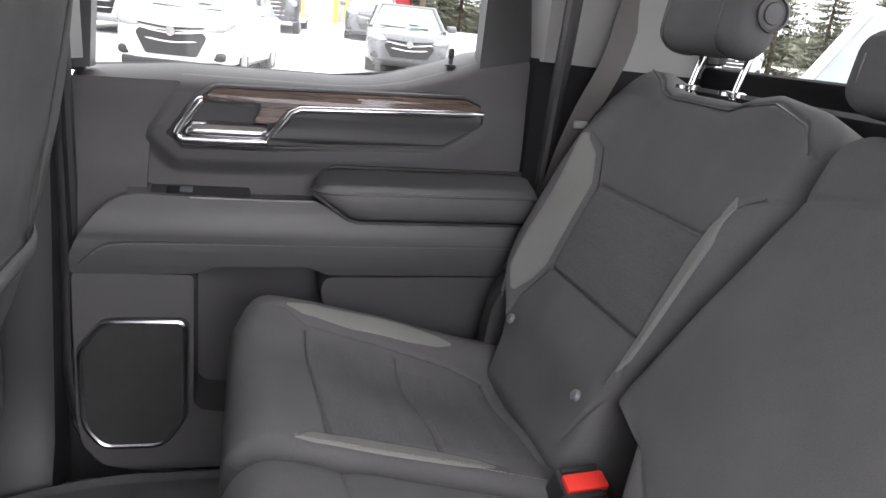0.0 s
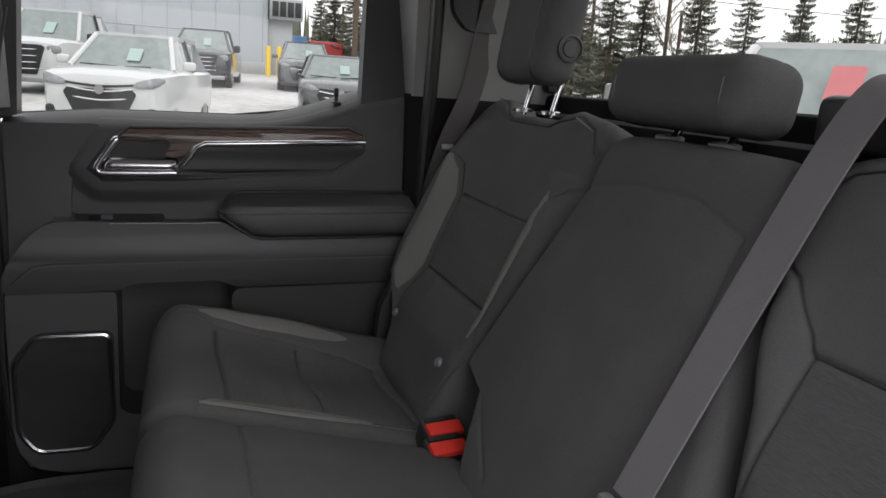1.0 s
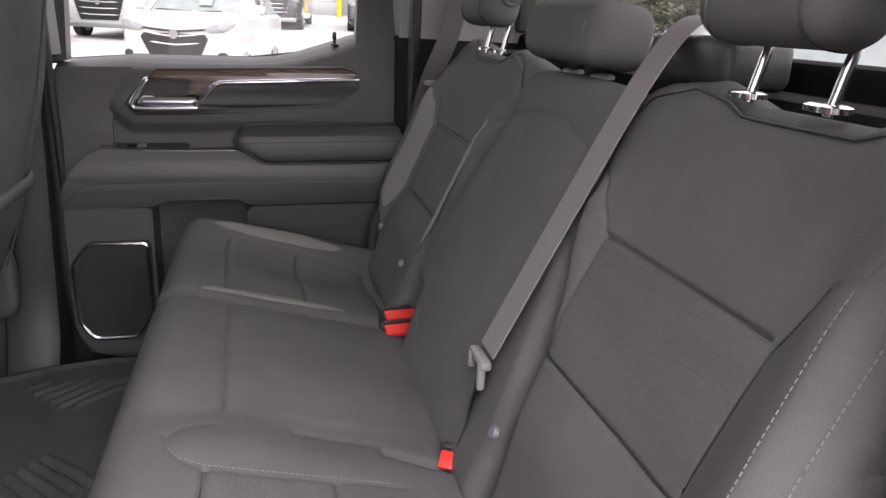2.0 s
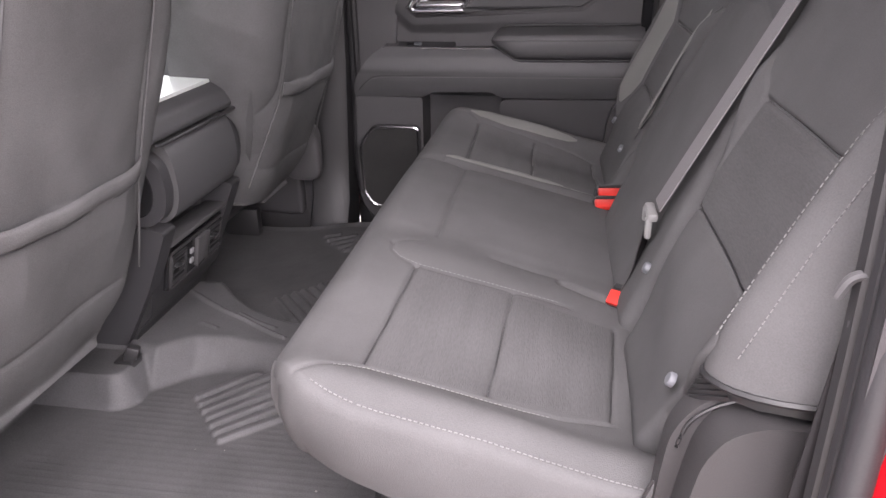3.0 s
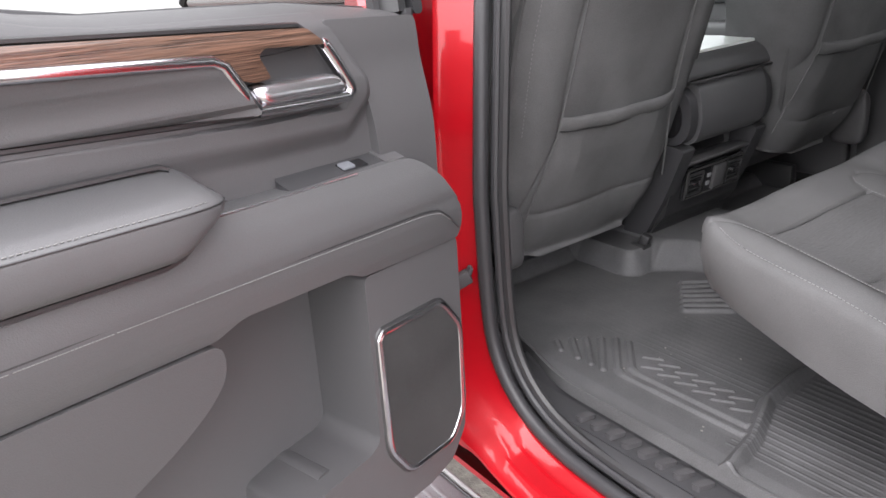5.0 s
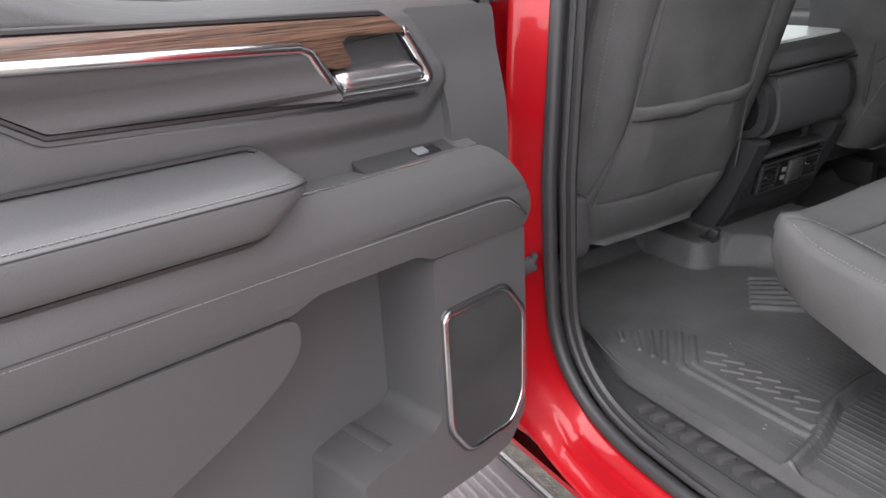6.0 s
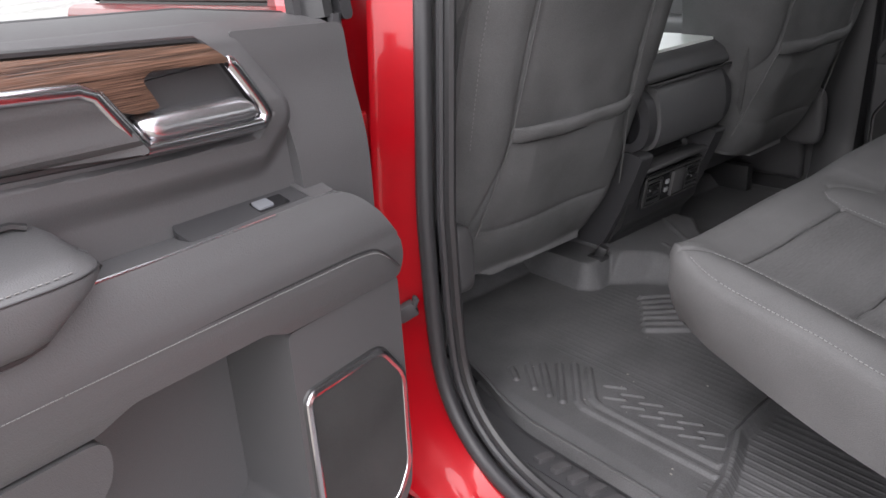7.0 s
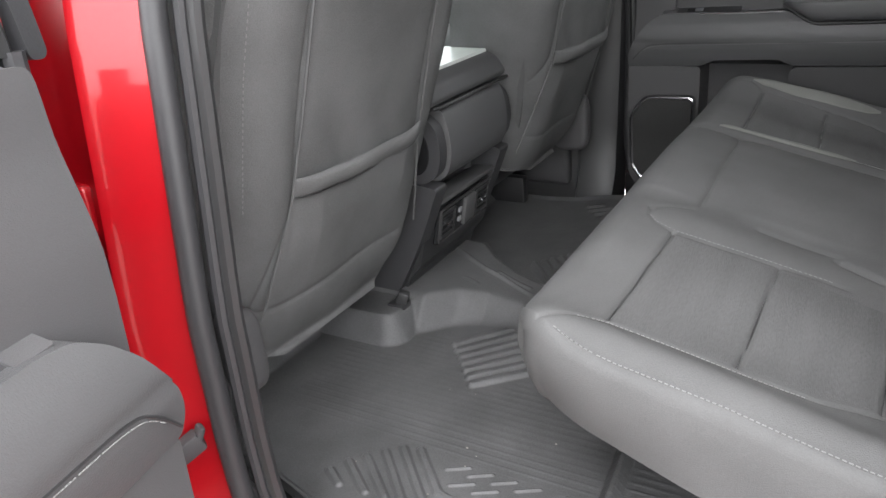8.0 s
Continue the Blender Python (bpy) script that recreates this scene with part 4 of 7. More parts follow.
    # lower panel: speaker side, rear side and the deep bin between them
    low = [(-0.250, 1.043), (-0.076, 1.042), (-0.075, 0.820), (-0.060, 0.808), (0.02, 0.800), (0.06, 0.79), (0.07, 0.70), (-0.16, 0.700), (-0.212, 0.712), (-0.243, 0.75), (-0.250, 0.80)]
    part("speaker_panel", put(slab(rounded(low, 0.010), -0.090, 0.030, 0.006, 4)), PLASTIC, t, "dark grey lower panel", sharp=50)
    aft = [(0.122, 1.044), (0.452, 1.050), (0.452, 0.80), (0.40, 0.832), (0.30, 0.886), (0.223, 0.925), (0.177, 0.950), (0.142, 0.976), (0.120, 1.004)]
    part("rear_lower_panel", put(slab(rounded(aft, 0.024), -0.090, 0.036, 0.024, 7, (0.86, 0.90, 0.94, 0.98, 1.01), lambda a, b: -0.15 * max(0, 1.045 - b) - 0.30 * max(0, 1.045 - b) ** 2)), PLASTIC, t, "dark grey lower panel", sharp=60)
    part("bin_back", put(slab([(-0.08, 1.055), (0.44, 1.055), (0.44, 0.70), (-0.08, 0.70)], -0.10, -0.078, 0.0)), PLASTIC, t, "recessed map bin")
    part("bin_lip", put(slab(rounded([(-0.078, 0.752), (-0.060, 0.757), (-0.045, 0.766), (-0.030, 0.790), (-0.014, 0.803), (0.004, 0.805), (0.020, 0.795), (0.030, 0.76), (0.034, 0.70), (-0.078, 0.70)], 0.008), -0.080, 0.003, 0.008, 4)), PLASTIC, t, "raised front edge of the bin", sharp=50)
    # speaker with its bright frame
    spk = rounded([(-0.206, 0.964), (-0.096, 0.964), (-0.089, 0.957), (-0.089, 0.797), (-0.122, 0.748), (-0.212, 0.748), (-0.238, 0.785), (-0.242, 0.915)], 0.016)
    sp = part("speaker_frame", put(tube([(a, b, 0.031) for a, b in spk], 0.0052, 8, closed=True)), CHROME, t, "bright trapezoid speaker frame")
    part("speaker_cover", put(slab([(-0.165 + (a + 0.165) * 0.955, 0.856 + (b - 0.856) * 0.965) for a, b in spk], 0.02, 0.0335, 0.004)), GRILLE, sp, "black fine mesh speaker cover")
    # black line round the frame, in place of the gap's shade
    part("shadow_gap", put(tube([(-0.165 + (a + 0.165) * 1.05, 0.856 + (b - 0.856) * 1.04, 0.0295) for a, b in spk], 0.0035, 6, closed=True)), BLACK, sp)
    # lock pin
    part("lock_pin", put((lathe([(0.009, 0), (0.009, 0.003), (0.004, 0.004), (0.0035, 0.012), (0.005, 0.014), (0.005, 0.026), (0.003, 0.029)], (0, 0, 0), "y", 14)[0] + np.array((0.318, 1.388, -0.048)),
                           lathe([(0.009, 0), (0.009, 0.003), (0.004, 0.004), (0.0035, 0.012), (0.005, 0.014), (0.005, 0.026), (0.003, 0.029)], (0, 0, 0), "y", 14)[1])), BLACK, t, "black lock pin")
    # window frame and glass, outer skin
    rim2 = [(-0.262, 1.33, -0.07), (-0.258, 1.5, -0.085), (-0.245, 1.80, -0.125), (-0.22, 1.835, -0.13), (0.40, 1.835, -0.13), (0.43, 1.80, -0.125), (0.452, 1.55, -0.085), (0.458, 1.42, -0.06)]
    part("window_frame", put(tube(rim2, 0.021, 10, flat=1.2)), BLACK, t, "black window frame")
    if open_it:
        def post(u0, u1, h, z0, r, name, material, label):
            d = slab(rounded([(u0, z0), (u1, z0), (u1 + 0.016, 1.60), (u1 + 0.045, 1.83), (u0 + 0.03, 1.83), (u0 + 0.008, 1.60)], 0.008), h - 0.014, h, r, 3, np.linspace(1.36, 1.80, 12), lambda a, b: -0.15 * max(0, b - 1.34))
            part(name, put(d), material, t, label, sharp=50)
        post(-0.288, -0.232, -0.066, 1.318, 0.005, "front_post", TRIM, "dark grey front window post")
        post(-0.300, -0.282, -0.045, 1.327, 0.006, "post_seal", SEAL, "black seal along the window post")
    else:
        foot = [(-0.268, 1.335, -0.04), (-0.226, 1.340, -0.04), (-0.222, 1.6, -0.085), (-0.205, 1.83, -0.12), (-0.245, 1.83, -0.12), (-0.262, 1.6, -0.08)]
        part("front_post", put((np.array([(u, z, h + dh) for dh in (0.012, -0.03) for u, z, h in foot]),
                                [list(range(6)), list(range(6, 12))] + [[i, (i + 1) % 6, 6 + (i + 1) % 6, 6 + i] for i in range(6)])), BLACK, t, "black front window post")
    part("rear_divider", put((np.array([(u, z, h + dh) for dh in (0.016, -0.02) for u, z, h in ((0.362, 1.385, -0.042), (0.470, 1.385, -0.042), (0.46, 1.60, -0.07), (0.44, 1.82, -0.11), (0.385, 1.82, -0.11), (0.372, 1.60, -0.07))]),
                              [list(range(6)), list(range(6, 12))] + [[i, (i + 1) % 6, 6 + (i + 1) % 6, 6 + i] for i in range(6)])), BLACK, t, "black rear window post")
    g = part("window_glass", put((np.array([(-0.24, 1.30, -0.100), (0.38, 1.30, -0.100), (0.40, 1.83, -0.135), (-0.22, 1.83, -0.135)]), [[0, 1, 2, 3]])), DIM_GLASS, t, "side glass darkened to dim the outside")
    g.visible_shadow = open_it
    part("sill_wiper", put(tube([(-0.24, 1.337, -0.098), (-0.1, 1.350, -0.098), (0.13, 1.352, -0.098), (0.24, 1.366, -0.100), (0.31, 1.389, -0.102), (0.36, 1.406, -0.104)], 0.004, 8)), SEAL, t, "black glass wiper")
    skin = [[(u, z, h) for u in np.linspace(-0.315 + e, 0.515 - e, 12)] for z, h, e in ((0.60, -0.155, 0.03), (0.66, -0.17, 0.0), (0.9, -0.165, 0), (1.1, -0.155, 0), (1.14, -0.165, 0), (1.25, -0.158, 0), (1.305, -0.125, 0), (1.315, -0.095, 0))]
    part("outer_skin", put(loft(skin, closed=False)), RED_PAINT, t, "glossy red outer door skin")
    low_z = 0.665 if open_it else 0.605
    shell = [(-0.292, low_z), (0.49, low_z), (0.49, 1.30), (-0.285, 1.30), (-0.292, 1.0)]
    # closed shell edge takes the seal's dark colour to stand for shade in the gap
    part("door_shell", put(slab(shell, -0.15, -0.095, 0.01)), RED_PAINT if open_it else SEAL, t, "red painted door shell edge" if open_it else "red door shell edge coloured dark like the shaded shut gap")
    part("edge_seal", put(tube([(-0.272, 1.335, -0.05), (-0.272, 1.0, -0.05), (-0.270, 0.75, -0.05), (-0.24, 0.682, -0.05), (0.40, 0.682, -0.05)], 0.009, 8)), SEAL, t, "black door edge seal")
    t.matrix_basis = turn @ Matrix.Translation(base)
    return t


door(1, "door_1", "closed rear door with dark trim, wood blade, chrome handle and speaker", False)
door(-1, "door_2", "wide open red rear door with dark trim, wood blade and chrome handle", True)
# check strap and hinge between the pillar and the open door
ck = thing("door_check", (-0.30, -0.80, 0.90), "small metal door check strap on the red pillar", "door check")
part("strap", block(-0.328, -0.306, -0.845, -0.770, 0.894, 0.902, 0.003), BLACK, ck)
part("bracket", join(moved(block(-0.010, 0.010, -0.016, 0.016, -0.012, 0.012, 0.004), pose(-0.303, -0.774, 0.905, 25, 0, -30)), moved(block(-0.006, 0.008, -0.004, 0.004, -0.016, 0.020, 0.003), pose(-0.298, -0.766, 0.910, -20, 10, -20))), TRIM, ck, "dull steel bracket")
for z in (1.172, 0.80):
    hg = thing("hinge", (-0.36, -0.80, z), "red painted steel door hinge", "hinge", group="door hinges")
    part("leaf", block(-0.398, -0.372, -0.768, -0.744, z - 0.028, z + 0.026, 0.006, 3), RED_PAINT, hg)
    part("arm", ribbon(smooth_path([(-0.386, -0.760, z), (-0.372, -0.800, z), (-0.340, -0.840, z), (-0.318, -0.866, z)], 4), 0.040, 0.007, (0, 0, 1)), RED_PAINT, hg)
    part("pin", lathe([(0.008, -0.034), (0.009, -0.030), (0.009, 0.030), (0.008, 0.034)], (-0.318, -0.868, z), "z", 12), RED_PAINT, hg)
rb = thing("running_board", (-0.1, -0.92, 0.46), "dirty grey running board below the red sill", "running board")
part("step", block(-1.3, 0.75, -1.03, -0.818, 0.455, 0.500, 0.012, 3), STEP, rb, "grey step plate")
part("inner_rim", tube([(-1.28, -0.812, 0.499), (-0.2, -0.812, 0.499), (0.73, -0.812, 0.499)], 0.006, 8), PLASTIC_GREY, rb, "pale inner rim")
part("rim_gap", tube([(-1.28, -0.822, 0.5005), (0.73, -0.822, 0.5005)], 0.0025, 6), BLACK, rb)
for k in range(9):
    part("tread_rib", block(-1.2, 0.66, -1.02 + 0.02 * k, -1.012 + 0.02 * k, 0.498, 0.5025, 0.001), STEP, rb)
for x in (-0.7, 0.45):
    part("bracket", block(x, x + 0.05, -0.96, -0.70, 0.42, 0.456, 0.005), BLACK, rb)


# ---- rear bench ----
LEAN = 0.455


def back_at(y, z, out=0.0):
    """A point on the seat back, out metres in front of it."""
    n = Vector((-1, 0, LEAN)).normalized()
    return Vector((0.405 + (z - 1.03) * LEAN, y, z)) + n * out


def back_base(U, V):
    return np.stack([0.405 + (V - 1.03) * LEAN, U, V], -1)


def cush_base(U, V):
    """U across (y), V fore and aft (x)."""
    return np.stack([V, U, 1.034 - 0.245 * V], -1)


def seat_at(x, y, up=0.0):
    n = Vector((0.245, 0, 1)).normalized()
    return Vector((x, y, 1.034 - 0.245 * x)) + n * up


STRIP = [(0.215, 0.052), (0.240, 0.056), (0.256, 0.070), (0.262, 0.094), (0.264, 0.20), (0.258, 0.302)]


def cushion_relief(s):
    """Seams of one outer seat: s is +1 right, -1 left."""
    def h(U, V):
        y = U * s
        z = np.zeros(U.shape)
        e = 0.028 * (s > 0)
        lines = [[(0.262, 0.094), (0.510 + e, 0.086)], [(0.268, 0.226), (0.494 + e, 0.220)], [(0.285, 0.362), (0.470 + e, 0.354)]]
        for ln in lines:
            z += groove(y, V, ln, 0.0050, 0.0024, 0.0015, 0.020)
        z += groove(y, V, STRIP, 0.0020, 0.0030, 0.001, 0.015)
        z += groove(y, V, [(0.215, 0.052), (0.192, 0.068), (0.178, 0.098)], 0.0018, 0.0040)
        z += groove(y, V, [(0.176, 0.19), (0.178, 0.29)], 0.0025, 0.006) + groove(y, V, [(0.192, 0.292), (0.206, 0.340), (0.216, 0.40)], 0.012 * (s < 0), 0.006)
        z += groove(y, V, [(0.575, 0.028), (0.545 + e, 0.055), (0.520 + e, 0.086), (0.508 + e, 0.22), (0.500 + e, 0.30), (0.478 + e, 0.356)], 0.0030, 0.0026, 0.0010, 0.015)
        # side bolsters stand proud of the hollow seat
        z += (0.014 if s < 0 else 0.024) * np.exp(-((y - 0.560 - e) / (0.032 + 0.5 * e)) ** 2) * np.clip(0.35 + V / 0.15, 0, 1) - 0.012 * np.exp(-((y - 0.45) / 0.08) ** 2) * np.clip(0.5 + V / 0.3, 0, 1.3)
        z += 0.005 * np.exp(-((y - 0.222) / 0.034) ** 2) * np.clip((0.32 - V) / 0.1, 0, 1) * np.clip((V - 0.03) / 0.05, 0, 1)
        z += 0.0018 * np.sin(V * 31 + 2 * y) * np.sin(y * 23 + 1.0)
        return z
    return h


def cushion_zones(s):
    def reg(U, V):
        y = U * s
        r = np.zeros(U.shape, int)
        r[within(y, V, [(0.262, 0.094), (0.510, 0.086), (0.494, 0.220), (0.470, 0.355), (0.285, 0.362)])] = 1
        return r
    return reg


def cushion(name, y0, y1, s, label, parent):
    def h(U, V):
        if s > 0:
            return cushion_relief(1)(U, V)
        z = np.where(U < -0.13, cushion_relief(-1)(U, V), 0.0)
        c = np.zeros(U.shape)
        c += groove(U, V, [(-0.155, 0.105), (0.195, 0.100)], 0.0035, 0.003, 0.003, 0.02)
        c += groove(U, V, [(-0.14, 0.385), (0.20, 0.383)], 0.003, 0.003, 0.002, 0.02)
        c += 0.014 * np.exp(-((U - 0.03) / 0.16) ** 4)
        w = np.clip((U + 0.170) / 0.03, 0, 1)
        return z * (1 - w) + c * w
    reg = cushion_zones(s)
    near = lambda V: 0.075 * (1 - np.sqrt(1 - np.clip(1 - V / 0.115, 0, 1) ** 2))
    lo = (lambda V: y0 + near(V)) if s < 0 else const(y0)
    hi = (lambda V: y1 - near(V)) if s > 0 else const(y1)
    # the outboard side stands almost upright below its sewn edge
    upright = lambda P: np.where(P[:, 1] * s > 0.48, 0.18 + 0.82 * (0.5 + 0.5 * np.cos(np.pi * np.clip(P[:, 0] / 0.30, 0, 1))), 1.0)
    data = pad(cush_base, (0.245, 0, 1), lo, hi, -0.006, const(0.455), h, 0.032, 0.046, 0.03, 0.096, nu=int(90 + 190 * (y1 - y0)), nv=170,
               region=reg if s > 0 else (lambda U, V: np.where(U < -0.19, reg(U, V), 0)), bulge=0.004, taper=0.040, rlo=0.011 if s < 0 else None, rhi=0.011 if s > 0 else None, flat=upright)
    return part(name, data, [CLOTH, CLOTH_INSERT, CLOTH_ACCENT], parent, label, sharp=52)


def back_relief(s):
    def h(U, V):
        y = U * s
        z = np.zeros(U.shape)
        for ln in ([(0.262, 1.249), (0.530, 1.250)], [(0.262, 1.119), (0.533, 1.119)]):
            z += groove(y, V, ln, 0.0050, 0.0026, 0.0015, 0.020)
        z += groove(y, V, [(0.172, 1.318), (0.222, 1.296), (0.255, 1.262), (0.264, 1.245), (0.262, 1.12), (0.255, 1.06), (0.285, 0.98)], 0.0035, 0.0030, 0.003, 0.02)
        z += groove(y, V, [(0.612, 1.312), (0.565, 1.296), (0.538, 1.245), (0.533, 1.12), (0.555, 1.06), (0.560, 0.97)], 0.0035, 0.0030, 0.003, 0.02)
        z += groove(y, V, [(0.617, 1.33), (0.620, 1.20), (0.618, 1.06)], 0.0035, 0.0030, 0.002, 0.015)
        # headrest saddle seam
        z += groove(y, V, [(0.585, 1.425), (0.545, 1.412), (0.525, 1.398), (0.50, 1.389), (0.36, 1.389), (0.335, 1.398), (0.28, 1.408), (0.215, 1.390), (0.185, 1.36)], 0.0030, 0.0030, 0.002, 0.015)
        z += 0.030 * np.exp(-((y - 0.605) / 0.045) ** 2) * np.clip((1.38 - V) / 0.08, 0, 1)
        z += 0.014 * np.exp(-((y - 0.225) / 0.035) ** 2) * np.clip((1.33 - V) / 0.06, 0, 1) - 0.006 * np.exp(-((y - 0.40) / 0.11) ** 2)
        z += 0.012 * np.exp(-((V - 1.055) / 0.05) ** 2) * np.exp(-((y - 0.40) / 0.13) ** 2)
        z += 0.0018 * np.sin(V * 29 + 2 * y) * np.sin(y * 21 + 1.0)
        return z
    return h


def back_zones(s):
    def reg(U, V):
        y = U * s
        r = np.zeros(U.shape, int)
        r[within(y, V, [(0.262, 1.249), (0.535, 1.250), (0.533, 1.119), (0.262, 1.119)])] = 1
        return r
    return reg


def draped(rel, spot, lo, hi, va, vb, s, parent, label, proud=0.0016):
    """A sewn-on panel between two edge lines lo and hi, lying on the padded surface."""
    rows = []
    for v in np.linspace(va, vb, 70):
        a, b = float(lo(v)), float(hi(v))
        row = []
        for k in range(13):
            f = k / 12
            y = a + (b - a) * f
            h = float(rel(np.array([[s * y]]), np.array([[v]]))[0, 0])
            row.append(spot(s * y, v, h + (proud if 0 < k < 12 else -0.0015)))
        rows.append(row)
    return part("accent_panel", loft(rows, closed=False), CLOTH_ACCENT, parent, label, sharp=70)


bench = thing("rear_bench_seat", (0.2, 0.42, FLOOR), "dark grey cloth narrow seat of the split rear bench", "car seat", group="rear bench")
cr = cushion("cushion", 0.212, 0.652, 1, "dark grey cloth cushion with ribbed insert", bench)
top_r = curve([(0.0, 1.395), (0.17, 1.396), (0.22, 1.412), (0.30, 1.422), (0.335, 1.415), (0.36, 1.405), (0.50, 1.405), (0.53, 1.416), (0.56, 1.428), (0.60, 1.428), (0.66, 1.40)])
data = pad(back_base, (-1, 0, LEAN), curve([(0.93, 0.250), (1.05, 0.250), (1.08, 0.246), (1.20, 0.212), (1.315, 0.170), (1.43, 0.170)]),
           curve([(0.93, 0.535), (1.0, 0.555), (1.04, 0.580), (1.075, 0.605), (1.11, 0.635), (1.31, 0.668), (1.38, 0.652), (1.43, 0.605)]), 0.925, top_r, back_relief(1), 0.034, 0.03, 0.030, 0.085, 230, 290, back_zones(1), v1=1.42, rhi=0.018)
br = part("backrest", data, [CLOTH, CLOTH_INSERT, CLOTH_ACCENT], bench, "dark grey cloth backrest", sharp=70)
draped(back_relief(1), back_at, curve([(1.080, 0.248), (1.10, 0.232), (1.18, 0.224), (1.25, 0.218), (1.285, 0.226), (1.300, 0.236)]), curve([(1.080, 0.250), (1.10, 0.256), (1.15, 0.258), (1.235, 0.259), (1.262, 0.252), (1.285, 0.241), (1.300, 0.237)]), 1.081, 1.299, 1, br, "pale grey cloth accent on the bolster")
draped(back_relief(1), back_at, curve([(1.062, 0.566), (1.09, 0.548), (1.12, 0.540), (1.245, 0.545), (1.285, 0.566), (1.312, 0.606)]), curve([(1.062, 0.570), (1.09, 0.594), (1.13, 0.603), (1.20, 0.609), (1.27, 0.612), (1.30, 0.613), (1.312, 0.609)]), 1.063, 1.311, 1, br, "pale grey cloth accent on the bolster")
on_seat = lambda y, v, h: seat_at(v, y, h)
draped(cushion_relief(1), on_seat, curve([(0.054, 0.238), (0.075, 0.228), (0.15, 0.226), (0.22, 0.230), (0.27, 0.238), (0.288, 0.246)]), curve([(0.054, 0.242), (0.075, 0.252), (0.12, 0.259), (0.22, 0.258), (0.27, 0.254), (0.288, 0.248)]), 0.055, 0.287, 1, cr, "pale grey cloth accent on the cushion's edge")
draped(cushion_relief(1), on_seat, curve([(0.056, 0.578), (0.08, 0.562), (0.15, 0.552), (0.24, 0.550), (0.29, 0.556), (0.312, 0.566)]), curve([(0.056, 0.581), (0.08, 0.586), (0.15, 0.588), (0.24, 0.586), (0.29, 0.578), (0.312, 0.569)]), 0.057, 0.311, 1, cr, "pale grey cloth accent on the cushion's edge")
part("stitching", stitches([back_at(y, z, float(back_relief(1)(np.array([[y]]), np.array([[z]]))[0, 0]) + 0.002) for y, z in ((0.228, 1.288), (0.2225, 1.25), (0.228, 1.18), (0.236, 1.10), (0.245, 1.086))], 0.0056, 0.0036, 0.0007), THREAD, br, kind="stuff")
part("stitching", stitches([seat_at(x, y, float(cushion_relief(1)(np.array([[y]]), np.array([[x]]))[0, 0]) + 0.0024) for x, y in ((0.06, 0.236), (0.08, 0.231), (0.15, 0.2295), (0.22, 0.2335), (0.28, 0.243))], 0.0056, 0.0036, 0.0006), THREAD, cr, kind="stuff")
part("stitching", stitches([seat_at(x, y, 0.004) for x, y in ((0.06, 0.236), (0.12, 0.234), (0.30, 0.234), (0.38, 0.234))]), THREAD, cr, kind="stuff")

bench2 = thing("rear_bench_seat", (0.2, -0.2, FLOOR), "dark grey cloth double seat of the split rear bench", "car seat", group="rear bench")
cl = cushion("cushion", -0.604, 0.204, -1, "dark grey cloth cushion with stitched edge", bench2)
mid_top = curve([(-0.17, 1.385), (-0.13, 1.398), (-0.05, 1.400), (0.05, 1.400), (0.13, 1.398), (0.17, 1.385)])


def mid_relief(U, V):
    z = 0.010 * np.exp(-((U - 0.02) / 0.14) ** 4)
    z += groove(U, V, [(0.160, 1.318), (0.05, 1.335), (-0.06, 1.335), (-0.135, 1.315)], 0.003, 0.003, 0.002, 0.02)
    z += groove(U, V, [(-0.135, 1.315), (-0.150, 1.15), (-0.175, 1.0)], 0.003, 0.003, 0.002, 0.02)
    z += groove(U, V, [(0.165, 1.05), (0.05, 0.98)], 0.002, 0.003, 0.001, 0.02)
    return z


data = pad(back_base, (-1, 0, LEAN), curve([(0.93, -0.285), (1.05, -0.262), (1.20, -0.215), (1.29, -0.185), (1.34, -0.165), (1.40, -0.160)]),
           curve([(0.93, 0.10), (1.0, 0.150), (1.045, 0.175), (1.06, 0.243), (1.08, 0.241), (1.20, 0.207), (1.315, 0.165), (1.40, 0.165)]), 0.925, mid_top, mid_relief, 0.026, 0.03, 0.030, 0.08, 110, 150, v1=1.40)
part("middle_backrest", data, CLOTH, bench2, "plain dark cloth middle backrest", sharp=70)
top_l = lambda u: top_r(-u)
data = pad(back_base, (-1, 0, LEAN), curve([(0.93, -0.525), (1.0, -0.548), (1.04, -0.575), (1.075, -0.602), (1.11, -0.632), (1.31, -0.668), (1.38, -0.652), (1.43, -0.605)]),
           curve([(0.93, -0.300), (1.05, -0.274), (1.20, -0.228), (1.25, -0.205), (1.29, -0.192), (1.32, -0.170), (1.43, -0.170)]), 0.925, top_l, back_relief(-1), 0.034, 0.03, 0.030, 0.085, 230, 290, back_zones(-1), v1=1.42, rlo=0.018)
bl = part("backrest", data, [CLOTH, CLOTH_INSERT, CLOTH_ACCENT], bench2, "dark grey cloth backrest with stitched bolster", sharp=70)


def on_cushion(s, x, y, up=0.0008):
    return seat_at(x, s * y, float(cushion_relief(s)(np.array([[s * y]]), np.array([[x]]))[0, 0]) + up)


part("stitching", stitches([on_cushion(-1, x, y) for x, y in ((0.062, 0.545), (0.075, 0.534), (0.092, 0.525), (0.12, 0.522), (0.17, 0.518), (0.22, 0.5145), (0.26, 0.511), (0.285, 0.506))]), THREAD, cl, kind="stuff")
part("stitching", stitches([on_cushion(-1, x, 0.594 - 0.075 * (1 - math.sqrt(1 - max(0.0, 1 - x / 0.115) ** 2))) for x in (0.05, 0.06, 0.07, 0.085, 0.10, 0.12, 0.16, 0.22, 0.28, 0.34, 0.40)], 0.0056, 0.0036, 0.0007), THREAD, cl, kind="stuff")
